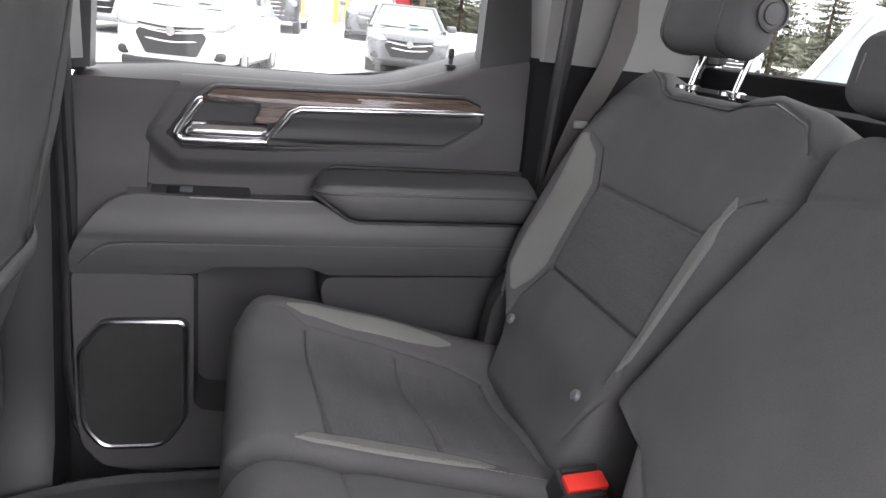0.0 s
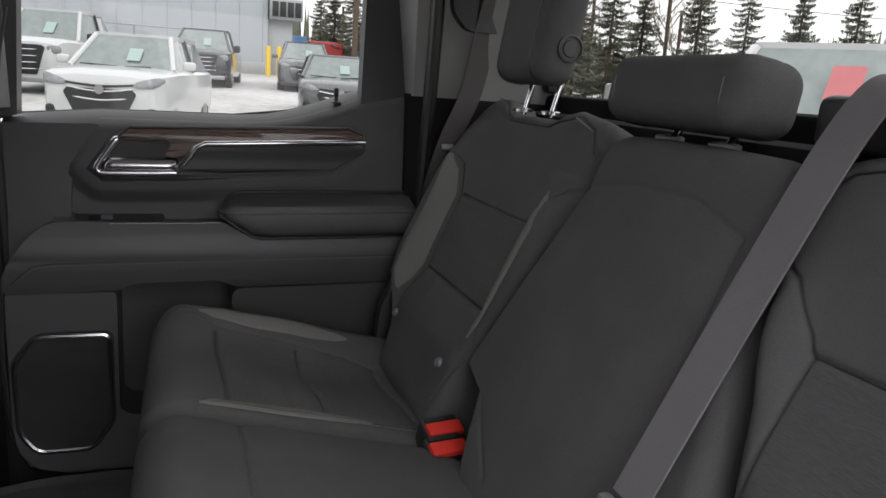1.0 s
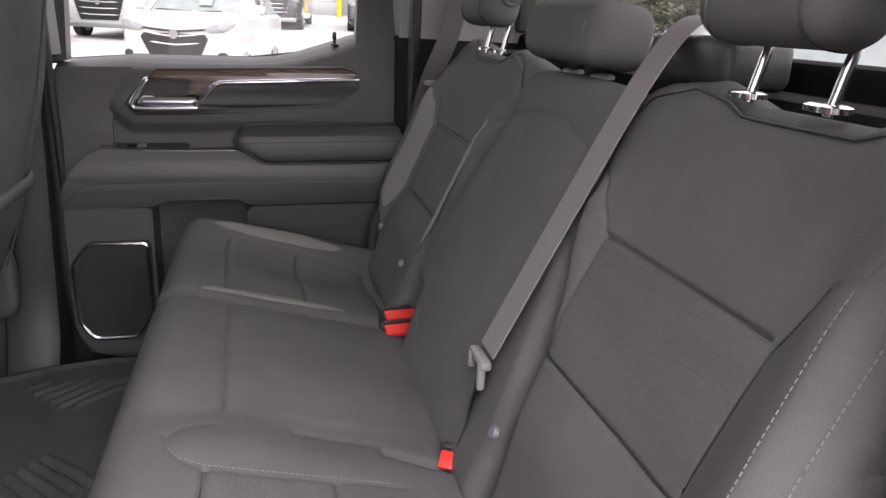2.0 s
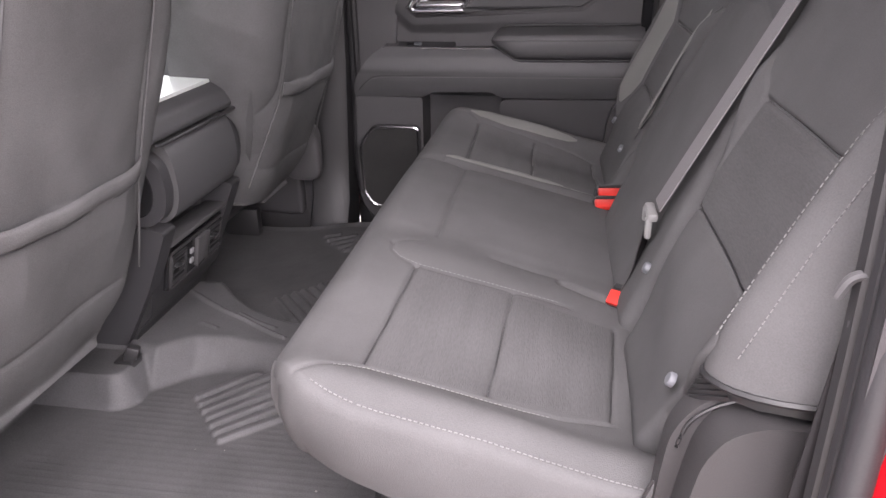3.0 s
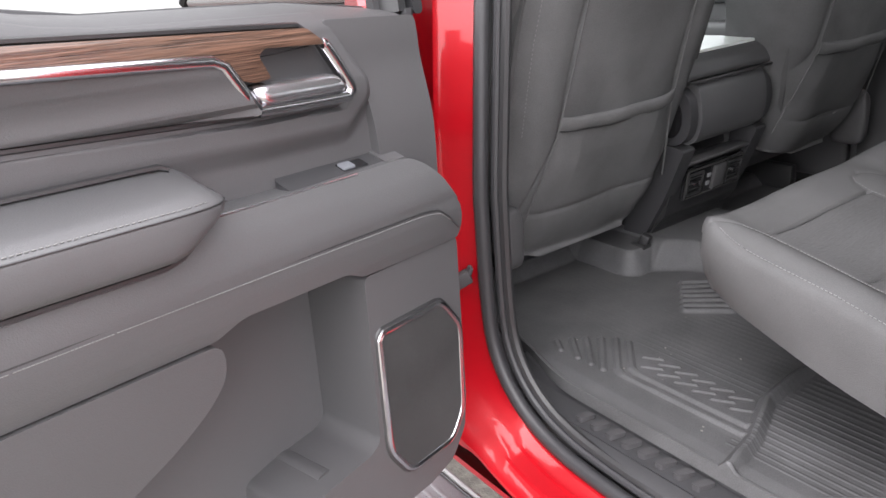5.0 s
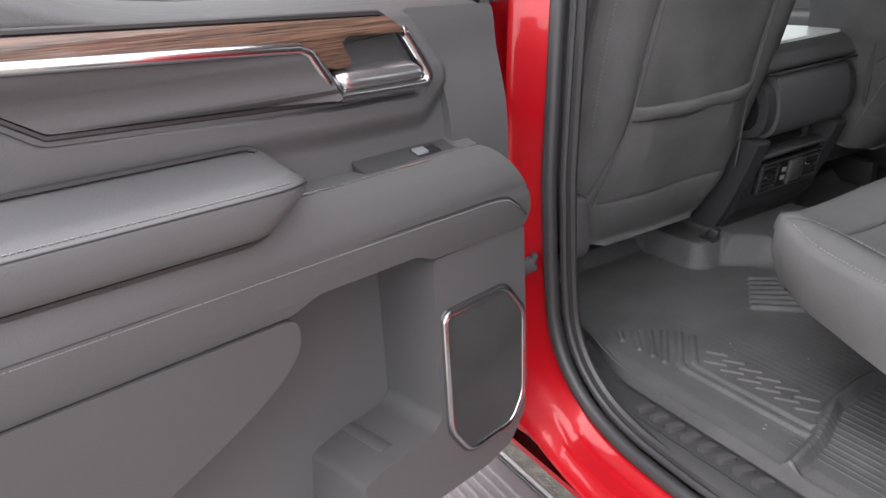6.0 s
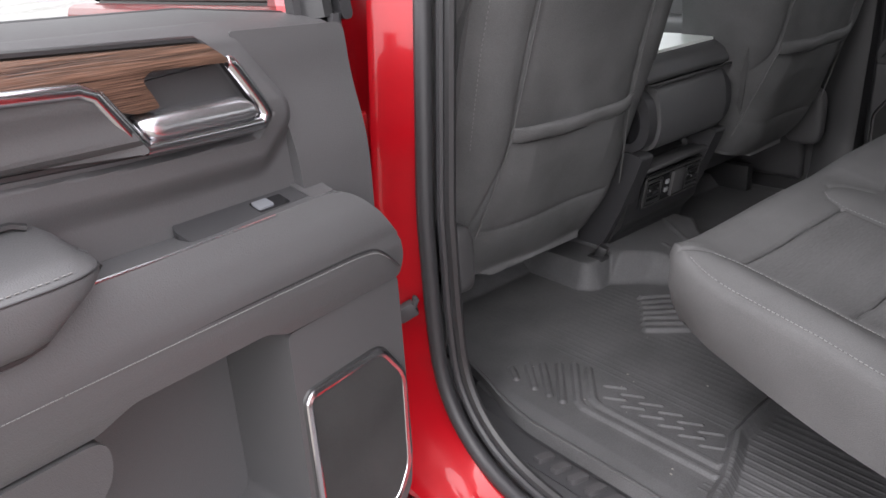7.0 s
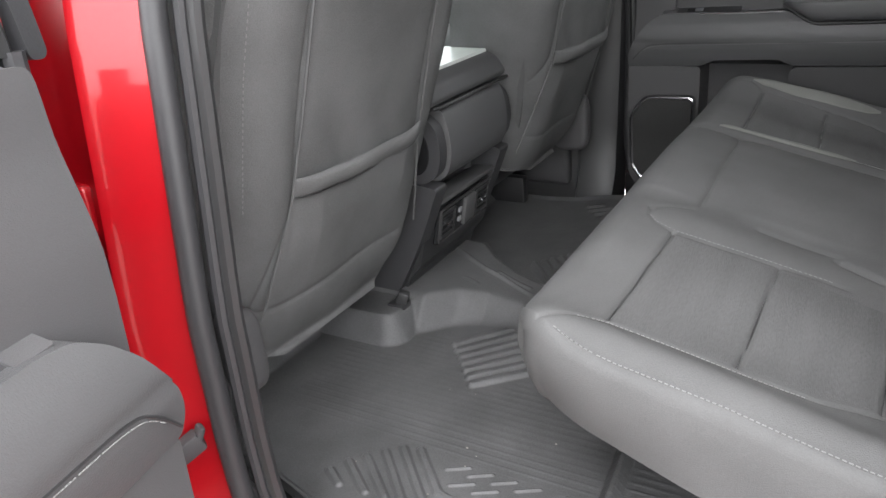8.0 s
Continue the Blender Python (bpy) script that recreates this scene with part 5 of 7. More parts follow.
part("stitching", stitches([on_cushion(-1, x, y) for x, y in ((0.056, 0.238), (0.068, 0.252), (0.095, 0.258), (0.20, 0.259), (0.29, 0.255))], 0.006, 0.0034, 0.0004), THREAD, cl, kind="stuff")
welt = smooth_path([(0.386, -0.6025, 0.972), (0.381, -0.6045, 0.966), (0.373, -0.6045, 0.939), (0.367, -0.6035, 0.917), (0.362, -0.6015, 0.889), (0.358, -0.5980, 0.846)], 4)
part("end_welt", tube(welt, 0.0038, 8), CLOTH, cl, "piped rear edge of the side panel")
part("end_crease", tube([p - Vector((0.0048, 0.0005, 0)) for p in welt[3:]], 0.0016, 6), BLACK, cl)
part("stitching", stitches([p + Vector((0.0050, -0.0025, 0)) for p in welt[9:]], 0.0046, 0.0030, 0.0005), THREAD, cl, kind="stuff")
part("end_flap", tube([p + Vector((0.0085, 0.002, 0)) for p in welt], 0.0048, 8), BLACK, cl, "black edge strip behind the side panel")
for who, s in ((bench, 1), (bench2, -1)):
    for y in (0.284, 0.527 if s > 0 else 0.540):
        part("button", lathe([(0.0075, -0.004), (0.0075, 0.0), (0.006, 0.002), (0.001, 0.0025)], (0, 0, 0), "z", 14), DISC, None)
        b = bpy.context.scene.collection.objects[-1]
        b.parent, b.matrix_basis = who, Matrix.Translation(back_at(s * y, 1.03, 0.014) - WHERE[who]) @ Vector((-1, 0, LEAN)).to_track_quat("Z", "Y").to_matrix().to_4x4()
        tagged(b, "small grey metal button")
    # outboard side shield of the seat frame
    flange = slab(rounded([(0.376, 0.80), (0.378, 0.97), (0.384, 1.030), (0.402, 1.061), (0.432, 1.076), (0.478, 1.081), (0.525, 1.065), (0.545, 0.80)], 0.03), 0.590, 0.617, 0.010, 4)
    sd = part("side_shield", (np.array([(a, s * h, b) for a, b, h in flange[0]]), flange[1]), SHIELD, who, "rounded dark plastic side shield", sharp=60)
    face = slab(rounded([(0.382, 0.80), (0.388, 0.930), (0.395, 0.990), (0.403, 1.036), (0.418, 1.062), (0.445, 1.075), (0.490, 1.075), (0.522, 1.055), (0.540, 0.80)], 0.035), 0.600, 0.662, 0.022, 6)
    part("shield_face", (np.array([(a, s * h, b) for a, b, h in face[0]]), face[1]), SHIELD, sd, sharp=60)
    lip = smooth_path([(0.390, s * 0.6185, 1.018), (0.398, s * 0.6185, 1.044), (0.416, s * 0.6185, 1.061), (0.440, s * 0.6185, 1.071), (0.470, s * 0.6185, 1.076)], 5)
    part("shield_crease", tube(lip, 0.0018, 6), BLACK, sd)
    part("stud", block(0.460, 0.474, s * 0.618, s * 0.636, 1.072, 1.084, 0.003), SHIELD, sd)
    # rounded bolster roll that ends above the shield
    sec = [(0.588, 0.008), (0.595, 0.026), (0.602, 0.0335), (0.611, 0.0345), (0.620, 0.0310), (0.628, 0.0258), (0.634, 0.0208), (0.642, 0.0112), (0.651, -0.004), (0.659, -0.022), (0.665, -0.045), (0.667, -0.075), (0.663, -0.105), (0.59, -0.105)]
    rings = []
    for z, f, cut in ((1.090, 0.84, 1), (1.098, 0.96, 1), (1.130, 1.0, 0), (1.16, 1.0, 0), (1.20, 1.0, 0), (1.25, 0.98, 0), (1.29, 0.9, 0), (1.315, 0.72, 0), (1.335, 0.45, 0), (1.347, 0.12, 0)):
        ring = []
        for y, o in sec:
            p = back_at(s * (0.59 + (y - 0.59) * (0.75 + 0.25 * f)), z, o * f if o > 0 else o)
            if cut:
                p.z = z + 0.08 * (p.x - 0.42) + 0.05 * (y - 0.62)
            ring.append(p)
        rings.append(ring)
    bs = part("bolster_roll", loft(rings), CLOTH, who, "rounded cloth bolster", sharp=50)
    edge = [p for p in rings[0][1:12]]
    part("lower_edge", tube(edge, 0.0034, 6), BLACK, bs)
    skirt = [p + Vector((0.006, -s * 0.006, 0)) for p in edge]
    # black strip put in as the shade of the gap under the bolster
    part("gathered_edge", ribbon([p - Vector((0, 0, 0.006 + 0.0012 * (k % 2))) for k, p in enumerate(skirt)], 0.014, 0.004, (0, 0, 1)), BLACK, bs, "black crinkled strip filling the shaded gap below the bolster")
    # stretched cloth between the roll's nose and the shield
    nose, inner, outer = Vector((0.4085, s * 0.604, 1.092)), Vector((0.398, s * 0.584, 1.044)), Vector((0.425, s * 0.634, 1.078))
    folds = []
    for k in range(13):
        f = k / 12
        ripple = Vector((-0.0022 * (k % 2), 0, 0.001 * (k % 2)))
        folds.append([nose.lerp(inner, f).lerp(nose.lerp(outer, f), g) + ripple - Vector((0.006 * math.sin(math.pi * g) * f, 0, 0)) for g in np.linspace(0, 1, 7)])
    part("gathered_cloth", loft(folds, closed=False), BLACK, bs, "dark gathered stretch cloth", sharp=20)
    if s < 0:
        top_y, top_o = [y for y, _ in sec[:9]], [o for _, o in sec[:9]]
        for ys2 in ((0.600, 0.602, 0.604, 0.606, 0.608, 0.610, 0.611), (0.633, 0.633, 0.633, 0.633, 0.634, 0.635, 0.635)):
            run = []
            for y, (z, f) in zip(ys2, ((1.30, 0.84), (1.275, 0.93), (1.25, 0.98), (1.20, 1.0), (1.16, 1.0), (1.125, 1.0), (1.108, 0.98))):
                run.append(back_at(-(0.59 + (y - 0.59) * (0.75 + 0.25 * f)), z, float(np.interp(y, top_y, top_o)) * f + 0.0008))
            part("stitching", stitches(run, 0.0056, 0.0036, 0.0006), THREAD, bs, kind="stuff")
part("seat_frame", join(block(0.14, 0.42, -0.54, 0.17, 0.855, 0.88, 0.01), block(0.30, 0.33, -0.42, -0.39, FLOOR, 0.86, 0.004), block(0.30, 0.33, 0.02, 0.05, FLOOR, 0.86, 0.004)), BLACK, bench2, "black steel seat frame")
part("seat_frame", join(block(0.14, 0.42, 0.25, 0.60, 0.855, 0.88, 0.01), block(0.30, 0.33, 0.40, 0.43, FLOOR, 0.86, 0.004)), BLACK, bench, "black steel seat frame")

TILT = Matrix.Rotation(radians(8), 4, "Y")


def headrest(y, z0, z1, half, x, hx, label, tall):
    t = thing("headrest", (x, y, z0), label, "headrest", group="rear headrests")
    hz = (z1 - z0) / 2
    r = min(0.030 if tall else 0.026, hx * 0.95)
    m = Matrix.Translation((x, y, z0 + hz)) @ TILT
    p = part("pad", moved(block(-hx, hx, -half, half, -hz, hz, r, 6), m), CLOTH, t, "dark grey cloth pad", sharp=80)
    ring = rounded([(-hx, -hz), (hx, -hz), (hx, hz), (-hx, hz)], r * 1.9, 8)
    for s in (-1, 1):
        part("welt", moved(tube([(a, s * (half - r), b) for a, b in ring], 0.0014, 6, closed=True), m), BLACK, p)
    for dy in (-0.05, 0.05):
        px = x - (z1 - z0) * 0.07 + 0.026
        bot = 1.398 if tall else 1.385
        post = tube([(px + 0.015, y + dy, z0 + 0.05), (px + 0.004, y + dy, z0), (px - 0.008, y + dy, bot)], 0.0046, 12)
        part("post", post, STEEL, t, "polished steel post")
        col = lathe([(0.0145, -0.004), (0.0145, 0.0005), (0.011, 0.002), (0.006, 0.002)], (px - 0.010, y + dy, bot + 0.008), "z", 20)
        part("collar", (np.stack([col[0][:, 0], y + dy + (col[0][:, 1] - y - dy) * 1.5, col[0][:, 2]], 1), col[1]), PLASTIC_GREY if not tall else STEEL, t, "oval post collar")
    if tall:
        for s in (-1, 1):
            bt = lathe([(0.021, 0), (0.021, 0.004), (0.018, 0.005), (0.017, 0.002), (0.013, 0.002), (0.012, 0.004), (0.001, 0.005)], (0, 0, 0), "y", 24)
            v = bt[0].copy()
            v[:, 1] *= s
            part("release_button", (v + np.array((x, y + s * half * 0.995, z0 + 0.055)), bt[1]), PLASTIC, t, "round fold button")
    return t


headrest(0.412, 1.446, 1.71, 0.090, 0.580, 0.036, "tall dark grey cloth headrest on chrome posts above the backrest", True)
headrest(-0.412, 1.446, 1.71, 0.090, 0.580, 0.036, "tall dark grey cloth headrest on chrome posts above the backrest", True)
headrest(0.036, 1.404, 1.485, 0.125, 0.592, 0.046, "low wide dark cloth headrest of the middle seat", False)

# black tubes in the sewn grooves, standing in for the shade there
def sewn(s, lines, relief, spot, parent, flip):
    for ln in lines:
        pts = []
        for (a, b), (c, d) in zip(ln, ln[1:]):
            for k in range(10):
                pts.append((a + (c - a) * k / 10, b + (d - b) * k / 10))
        pts.append(ln[-1])
        out = []
        for y, v in pts:
            h = float(relief(np.array([[s * y]]), np.array([[v]]))[0, 0]) + 0.0006
            out.append(spot(v, s * y, h) if flip else spot(s * y, v, h))
        part("seam", tube(out, 0.0013, 6), BLACK, parent)


C_LINES = [[(0.262, 0.094), (0.510, 0.086)], [(0.268, 0.226), (0.494, 0.220)], [(0.285, 0.362), (0.470, 0.354)]]
B_LINES = [[(0.264, 1.249), (0.530, 1.250)], [(0.262, 1.119), (0.533, 1.119)], [(0.172 + 0.03, 1.308), (0.222, 1.296), (0.255, 1.262), (0.264, 1.245), (0.262, 1.12), (0.258, 1.06)],
           [(0.600, 1.310), (0.565, 1.296), (0.538, 1.245), (0.533, 1.12), (0.555, 1.06)], [(0.580, 1.422), (0.545, 1.410), (0.525, 1.396), (0.50, 1.389), (0.36, 1.389), (0.335, 1.398), (0.28, 1.404), (0.215, 1.388), (0.190, 1.362)]]
sewn(1, [[a, (b[0] + 0.028, b[1])] for a, b in C_LINES], cushion_relief(1), seat_at, cr, True)
sewn(-1, C_LINES, cushion_relief(-1), seat_at, cl, True)
sewn(1, B_LINES, back_relief(1), back_at, br, False)
sewn(-1, B_LINES[:2] + [B_LINES[3][1:]] + B_LINES[4:], back_relief(-1), back_at, bl, False)

# belts and buckles
mb = thing("seat_belt_middle", (0.40, -0.18, 0.96), "grey webbing seat belt across the middle backrest", "seat belt", group="seat belts")
run = [(0.655, -0.205, 1.452), (0.628, -0.203, 1.470), (0.598, -0.200, 1.455), (0.560, -0.196, 1.395), (0.500, -0.190, 1.270), (0.448, -0.186, 1.160), (0.412, -0.184, 1.084)]
part("webbing", ribbon(smooth_path(run, 6), 0.047, 0.0016, (0.0, 1, 0.05)), BELT, mb, "grey belt webbing")
part("tongue", join(block(0.397, 0.411, -0.210, -0.156, 1.068, 1.080, 0.004), block(0.395, 0.405, -0.207, -0.198, 1.042, 1.076, 0.004), block(0.395, 0.405, -0.168, -0.160, 1.054, 1.076, 0.003)), PLASTIC_GREY, mb, "metal belt tongue")
part("lower_webbing", ribbon(smooth_path([(0.405, -0.184, 1.068), (0.398, -0.184, 1.03), (0.390, -0.184, 0.985), (0.368, -0.182, 0.93)], 5), 0.036, 0.0016, (0.45, 1, 0)), BELT_DARK, mb, "folded dark webbing")
part("belt_outlet", join(block(0.60, 0.68, -0.29, -0.13, 1.40, 1.452, 0.012, 3)), BLACK, mb, "black belt outlet on the shelf")
rbelt = thing("seat_belt_right", (0.5, 0.64, 0.95), "seat belt toned darker for shade, hanging on the quarter trim", "seat belt", group="seat belts")
part("webbing", ribbon(smooth_path([(0.578, 0.622, 1.60), (0.566, 0.634, 1.52), (0.550, 0.640, 1.424), (0.514, 0.650, 1.324), (0.49, 0.664, 1.20), (0.47, 0.668, 1.0)], 5), 0.046, 0.0016, (1, 0.1, 0.3)), BELT_SHADE, rbelt)
part("tongue", block(0.500, 0.526, 0.640, 0.650, 1.316, 1.328, 0.004), PLASTIC_GREY, rbelt, "grey belt stop")
lbelt = thing("seat_belt_left", (0.45, -0.70, 1.2), "dark seat belt at the near rear pillar", "seat belt", group="seat belts")
part("webbing", ribbon(smooth_path([(0.565, -0.622, 1.60), (0.545, -0.645, 1.46), (0.512, -0.668, 1.33), (0.492, -0.684, 1.235), (0.482, -0.690, 1.20), (0.474, -0.692, 1.12), (0.466, -0.692, 1.02)], 5), 0.018, 0.0016, (1, 0.1, 0.3)), BELT_DARK, lbelt)
part("belt_stop", block(0.470, 0.479, -0.6975, -0.6930, 1.181, 1.190, 0.0015), PLASTIC, lbelt, "small grey belt stop")
part("hook", tube(smooth_path([(0.492, -0.692, 1.219), (0.478, -0.694, 1.2215), (0.467, -0.694, 1.218), (0.461, -0.693, 1.204)], 5), 0.0038, 8), PLASTIC, lbelt, "grey belt hook")


def buckle(x, y, z, yaw, pitch, label):
    t = thing("seat_belt_buckle", (x, y, z - 0.06), label, "buckle", group="belt buckles")
    m = pose(x, y, z, 0, pitch, yaw)
    part("housing", moved(block(-0.018, 0.020, -0.029, 0.029, -0.085, 0.0, 0.006, 3), m), BLACK, t, "black plastic housing")
    part("release_button", moved(block(-0.0165, 0.006, -0.0265, 0.0265, -0.006, 0.0055, 0.003, 2), m), RED_BUTTON, t, "red release button")
    part("slot_edge", moved(block(0.009, 0.017, -0.024, 0.024, -0.006, 0.004, 0.002), m), BLACK, t)


buckle(0.372, 0.168, 0.962, 97, -22, "black belt buckle with a red button between the cushions")
buckle(0.378, 0.205, 0.972, 97, -22, "black belt buckle with a red button between the cushions")
buckle(0.382, -0.205, 0.952, 62, -40, "black belt buckle with a red button sunk in the bench")


# ---- front seats and console ----
def front_seat(cy, x1, z1, slope, upper, label, inset=0.0, skirt=0.272):
    t = thing("front_seat", (x1 - 0.3, cy, FLOOR), label, "car seat", group="front seats")

    def base(U, V):
        return np.stack([x1 + (V - z1) * np.where(V > z1, upper, slope), U, V], -1)

    def spot(y, z, out):
        return Vector((x1 + (z - z1) * (upper if z > z1 else slope), y, z)) + Vector((1, 0, -slope)).normalized() * out

    def h(U, V):
        y = U - cy
        z = np.zeros(U.shape)
        low = z1 - 0.185
        for s in (-1, 1):
            z += groove(y, V, [(s * 0.140, z1 + 0.35), (s * 0.150, z1 + 0.1), (s * 0.158, z1 - 0.02), (s * 0.200, low), (s * 0.206, low - 0.11)], 0.004, 0.0035, 0.003, 0.02)
        z += groove(y, V, [(-0.21, low), (0.21, low)], 0.003, 0.0035, 0.002, 0.02)
        z -= 0.020 * np.clip((low - V) / 0.1, 0, 1) ** 2
        # slack map pocket below its welt
        d = np.clip(1 - np.abs(y) / 0.155, 0, 1)
        z += 0.012 * np.clip(d * 3, 0, 1) * np.clip((z1 + 0.002 - V) / 0.004, 0, 1) * np.clip((V - low) / 0.12, 0, 1)
        z += 0.0025 * np.sin(y * 60 + V * 40) * np.exp(-((V - z1 - 0.03) / 0.06) ** 2) * np.clip(d * 2, 0, 1)
        z += 0.003 * np.sin(y * 25 + V * 17)
        return z
    wide = curve([(z1 - 0.28, 0.222), (z1 - 0.19, 0.242), (z1, 0.262), (z1 + 0.2, 0.268), (z1 + 0.38, 0.24)])
    data = pad(base, (1, 0, -slope), lambda V: cy - wide(V) + inset * np.clip((z1 + 0.10 - V) / 0.25, 0, 1), lambda V: cy + wide(V), z1 - skirt, const(z1 + 0.40), h, 0.098, 0.012, 0.08, 0.105, 150, 170)
    b = part("backrest", data, SEATBACK, t, "dark grey cloth seat back", sharp=70)
    # flat sewn hem along the pocket's mouth
    band, crease = [], []
    for k in range(25):
        y = -0.156 + 0.013 * k
        e = min(1.0, (0.158 - abs(y)) / 0.05)
        e = 0.15 + 0.85 * e * (2 - e)
        zc = z1 + 0.004 - 0.007 * (1 - (y / 0.156) ** 2) + 0.0012 * math.sin(y * 47)
        band.append([spot(cy + y, zc + dz, o * e - 0.001) for dz, o in ((-0.0125, 0.008), (-0.0125, 0.0135), (-0.009, 0.0165), (0.0, 0.0180), (0.0085, 0.0172), (0.0125, 0.0145), (0.0130, 0.010), (0.006, 0.006))])
        crease.append(spot(cy + y, zc - 0.0135, 0.0142 * e - 0.001))
    part("pocket_hem", loft(band), SEATBACK, b, "sewn hem of the map pocket", sharp=60)
    # black line below the hem paints the shade of its crease
    part("hem_crease", tube(crease, 0.0013, 6), BLACK, b)
    for s in (-1, 1):
        part("piping", tube([spot(cy + s * y, z, 0.0005) for y, z in ((0.140, z1 + 0.35), (0.150, z1 + 0.1), (0.158, z1 - 0.02), (0.200, z1 - 0.185))], 0.0020, 6), CLOTH, b)
    part("stitching", stitches([spot(cy - wide(z1 + dz) + 0.034, z1 + dz, -0.0215) for dz in (0.33, 0.25, 0.15, 0.05, -0.02)], 0.008, 0.004, 0.0007), THREAD, b, kind="stuff") if not inset else None
    fb = pad(lambda U, V: np.stack([x1 - 0.145 + (V - z1) * np.where(V > z1, upper, slope), U, V], -1), (-1, 0, slope), lambda V: cy - wide(V) * 0.97 + inset * np.clip((z1 + 0.10 - V) / 0.25, 0, 1) + 0.3 * inset, lambda V: cy + wide(V) * 0.99, z1 - 0.24, const(z1 + 0.40),
             lambda U, V: 0.02 * np.abs(U - cy) / 0.25, 0.05, 0.04, 0.06, 0.05, 40, 40)
    part("backrest_front", fb, CLOTH, t, sharp=70)
    part("cushion", pad(lambda U, V: np.stack([V, U, 1.02 - 0.12 * (V + 0.6)], -1), (0.12, 0, 1), const(cy - 0.26), const(cy + 0.26), x1 - 0.64, const(x1 - 0.16), lambda U, V: 0.02 * np.abs(U - cy) / 0.25, 0.04, 0.06, 0.03, 0.10, 40, 40), CLOTH, t, "dark grey cloth cushion", sharp=70)
    x0 = x1 - 0.105
    part("seat_pan", block(x0 - 0.42, x0 - 0.07, cy - 0.20, cy + 0.20, 0.84, 0.90, 0.02), BLACK, t, "black seat pan")
    for dy in (-0.20, 0.20):
        part("rail", block(x0 - 0.40, x0 - 0.13, cy + dy - 0.015, cy + dy + 0.015, FLOOR, 0.77, 0.006), BLACK, t, "black floor rail")
    part("cross_bar", block(x0 - 0.36, x0 - 0.33, cy - 0.19, cy + 0.19, 0.75, 0.86, 0.006), BLACK, t)
    if not inset:
        part("recliner_cover", puffy(-0.398, cy - 0.243, 0.905, 0.030, 0.022, 0.062, 4, 16, 24), PLASTIC, t, "dark plastic recliner cover")
    part("recliner_cover", puffy(x0 - 0.015, cy + 0.245, 0.915, 0.05, 0.018, 0.075, 4, 16, 24), PLASTIC, t, "dark plastic recliner cover")
    zt, xt = z1 + 0.55, x1 - 0.10 + 0.55 * upper
    part("headrest", puffy(xt, cy, zt, 0.055, 0.135, 0.09, 4.5), CLOTH, t, "dark cloth headrest", sharp=80)
    for dy in (-0.06, 0.06):
        part("headrest_post", tube([(xt, cy + dy, zt - 0.05), (xt - 0.06, cy + dy, zt - 0.2)], 0.006, 10), STEEL, t)
    return t


front_seat(-0.350, -0.335, 1.110, 0.325, 0.30, "dark grey cloth driver seat with a map pocket", skirt=0.298)
front_seat(0.350, -0.255, 1.150, 0.380, 0.20, "dark grey cloth passenger seat with a map pocket", 0.10, 0.285)

cn = thing("centre_console", (-0.55, 0, FLOOR), "dark centre console with pale lid, padded roll and rear vents", "console")
CY = 0.018


def across(prof, lo, hi, r=0.008, segs=3):
    """A side outline (x, z) drawn out across the car."""
    d = slab(prof, lo, hi, r, segs)
    return np.array([(a, CY + h, b) for a, b, h in d[0]]), d[1]


def mirror_y(data):
    v = data[0].copy()
    v[:, 1] = 2 * CY - v[:, 1]
    return v, data[1]


part("body", across(rounded([(-0.455, 0.735), (-0.440, 0.780), (-0.412, 0.812), (-0.400, 0.86), (-0.386, 0.93), (-0.43, 0.935), (-0.43, 1.00), (-0.95, 0.98), (-0.95, 0.72)], 0.008), -0.135, 0.135), BLACK, cn, "black console body", sharp=50)
cheek = across(rounded([(-0.470, 0.735), (-0.447, 0.775), (-0.400, 0.862), (-0.372, 0.925), (-0.350, 0.978), (-0.392, 0.986), (-0.50, 0.95), (-0.52, 0.735)], 0.01), 0.112, 0.152, 0.012, 4)
ear = across(rounded([(-0.42, 0.985), (-0.375, 0.985), (-0.348, 1.005), (-0.338, 1.045), (-0.346, 1.090), (-0.372, 1.112), (-0.42, 1.112)], 0.025), 0.121, 0.146, 0.009, 4)
disc = across([(-0.392 + 0.030 * math.cos(k * math.pi / 12), 1.046 + 0.044 * math.sin(k * math.pi / 12)) for k in range(24)], 0.138, 0.149, 0.004)
for d in (cheek, mirror_y(cheek)):
    part("side_cheek", d, POD, cn, "dark satin side cheek", sharp=50)
for d in (ear, mirror_y(ear)):
    e = part("hinge_ear", d, POD, cn, "rounded dark hinge cover", sharp=60)
for d in (disc, mirror_y(disc)):
    part("hinge_disc", d, GLOSS_BLACK, cn)
roll = across(rounded([(-0.45, 0.985), (-0.370, 0.980), (-0.345, 0.996), (-0.333, 1.035), (-0.337, 1.085), (-0.350, 1.118), (-0.45, 1.122)], 0.022), -0.116, 0.116, 0.012, 4)
part("padded_hinge", roll, VINYL, cn, "padded dark hinge roll", sharp=60)
lid = across(rounded([(-0.80, 1.124), (-0.350, 1.124), (-0.342, 1.134), (-0.350, 1.160), (-0.372, 1.174), (-0.80, 1.176)], 0.007), -0.150, 0.150, 0.010, 4)
part("lid", lid, VINYL, cn, "padded dark vinyl lid", sharp=60)
tp = slab(rounded([(-0.79, -0.140), (-0.374, -0.140), (-0.374, 0.140), (-0.79, 0.140)], 0.015), 1.172, 1.1795, 0.003)
tp = part("lid_top", (tp[0] + np.array((0, CY, 0)), tp[1]), PALE, cn, "pale glossy lid top")
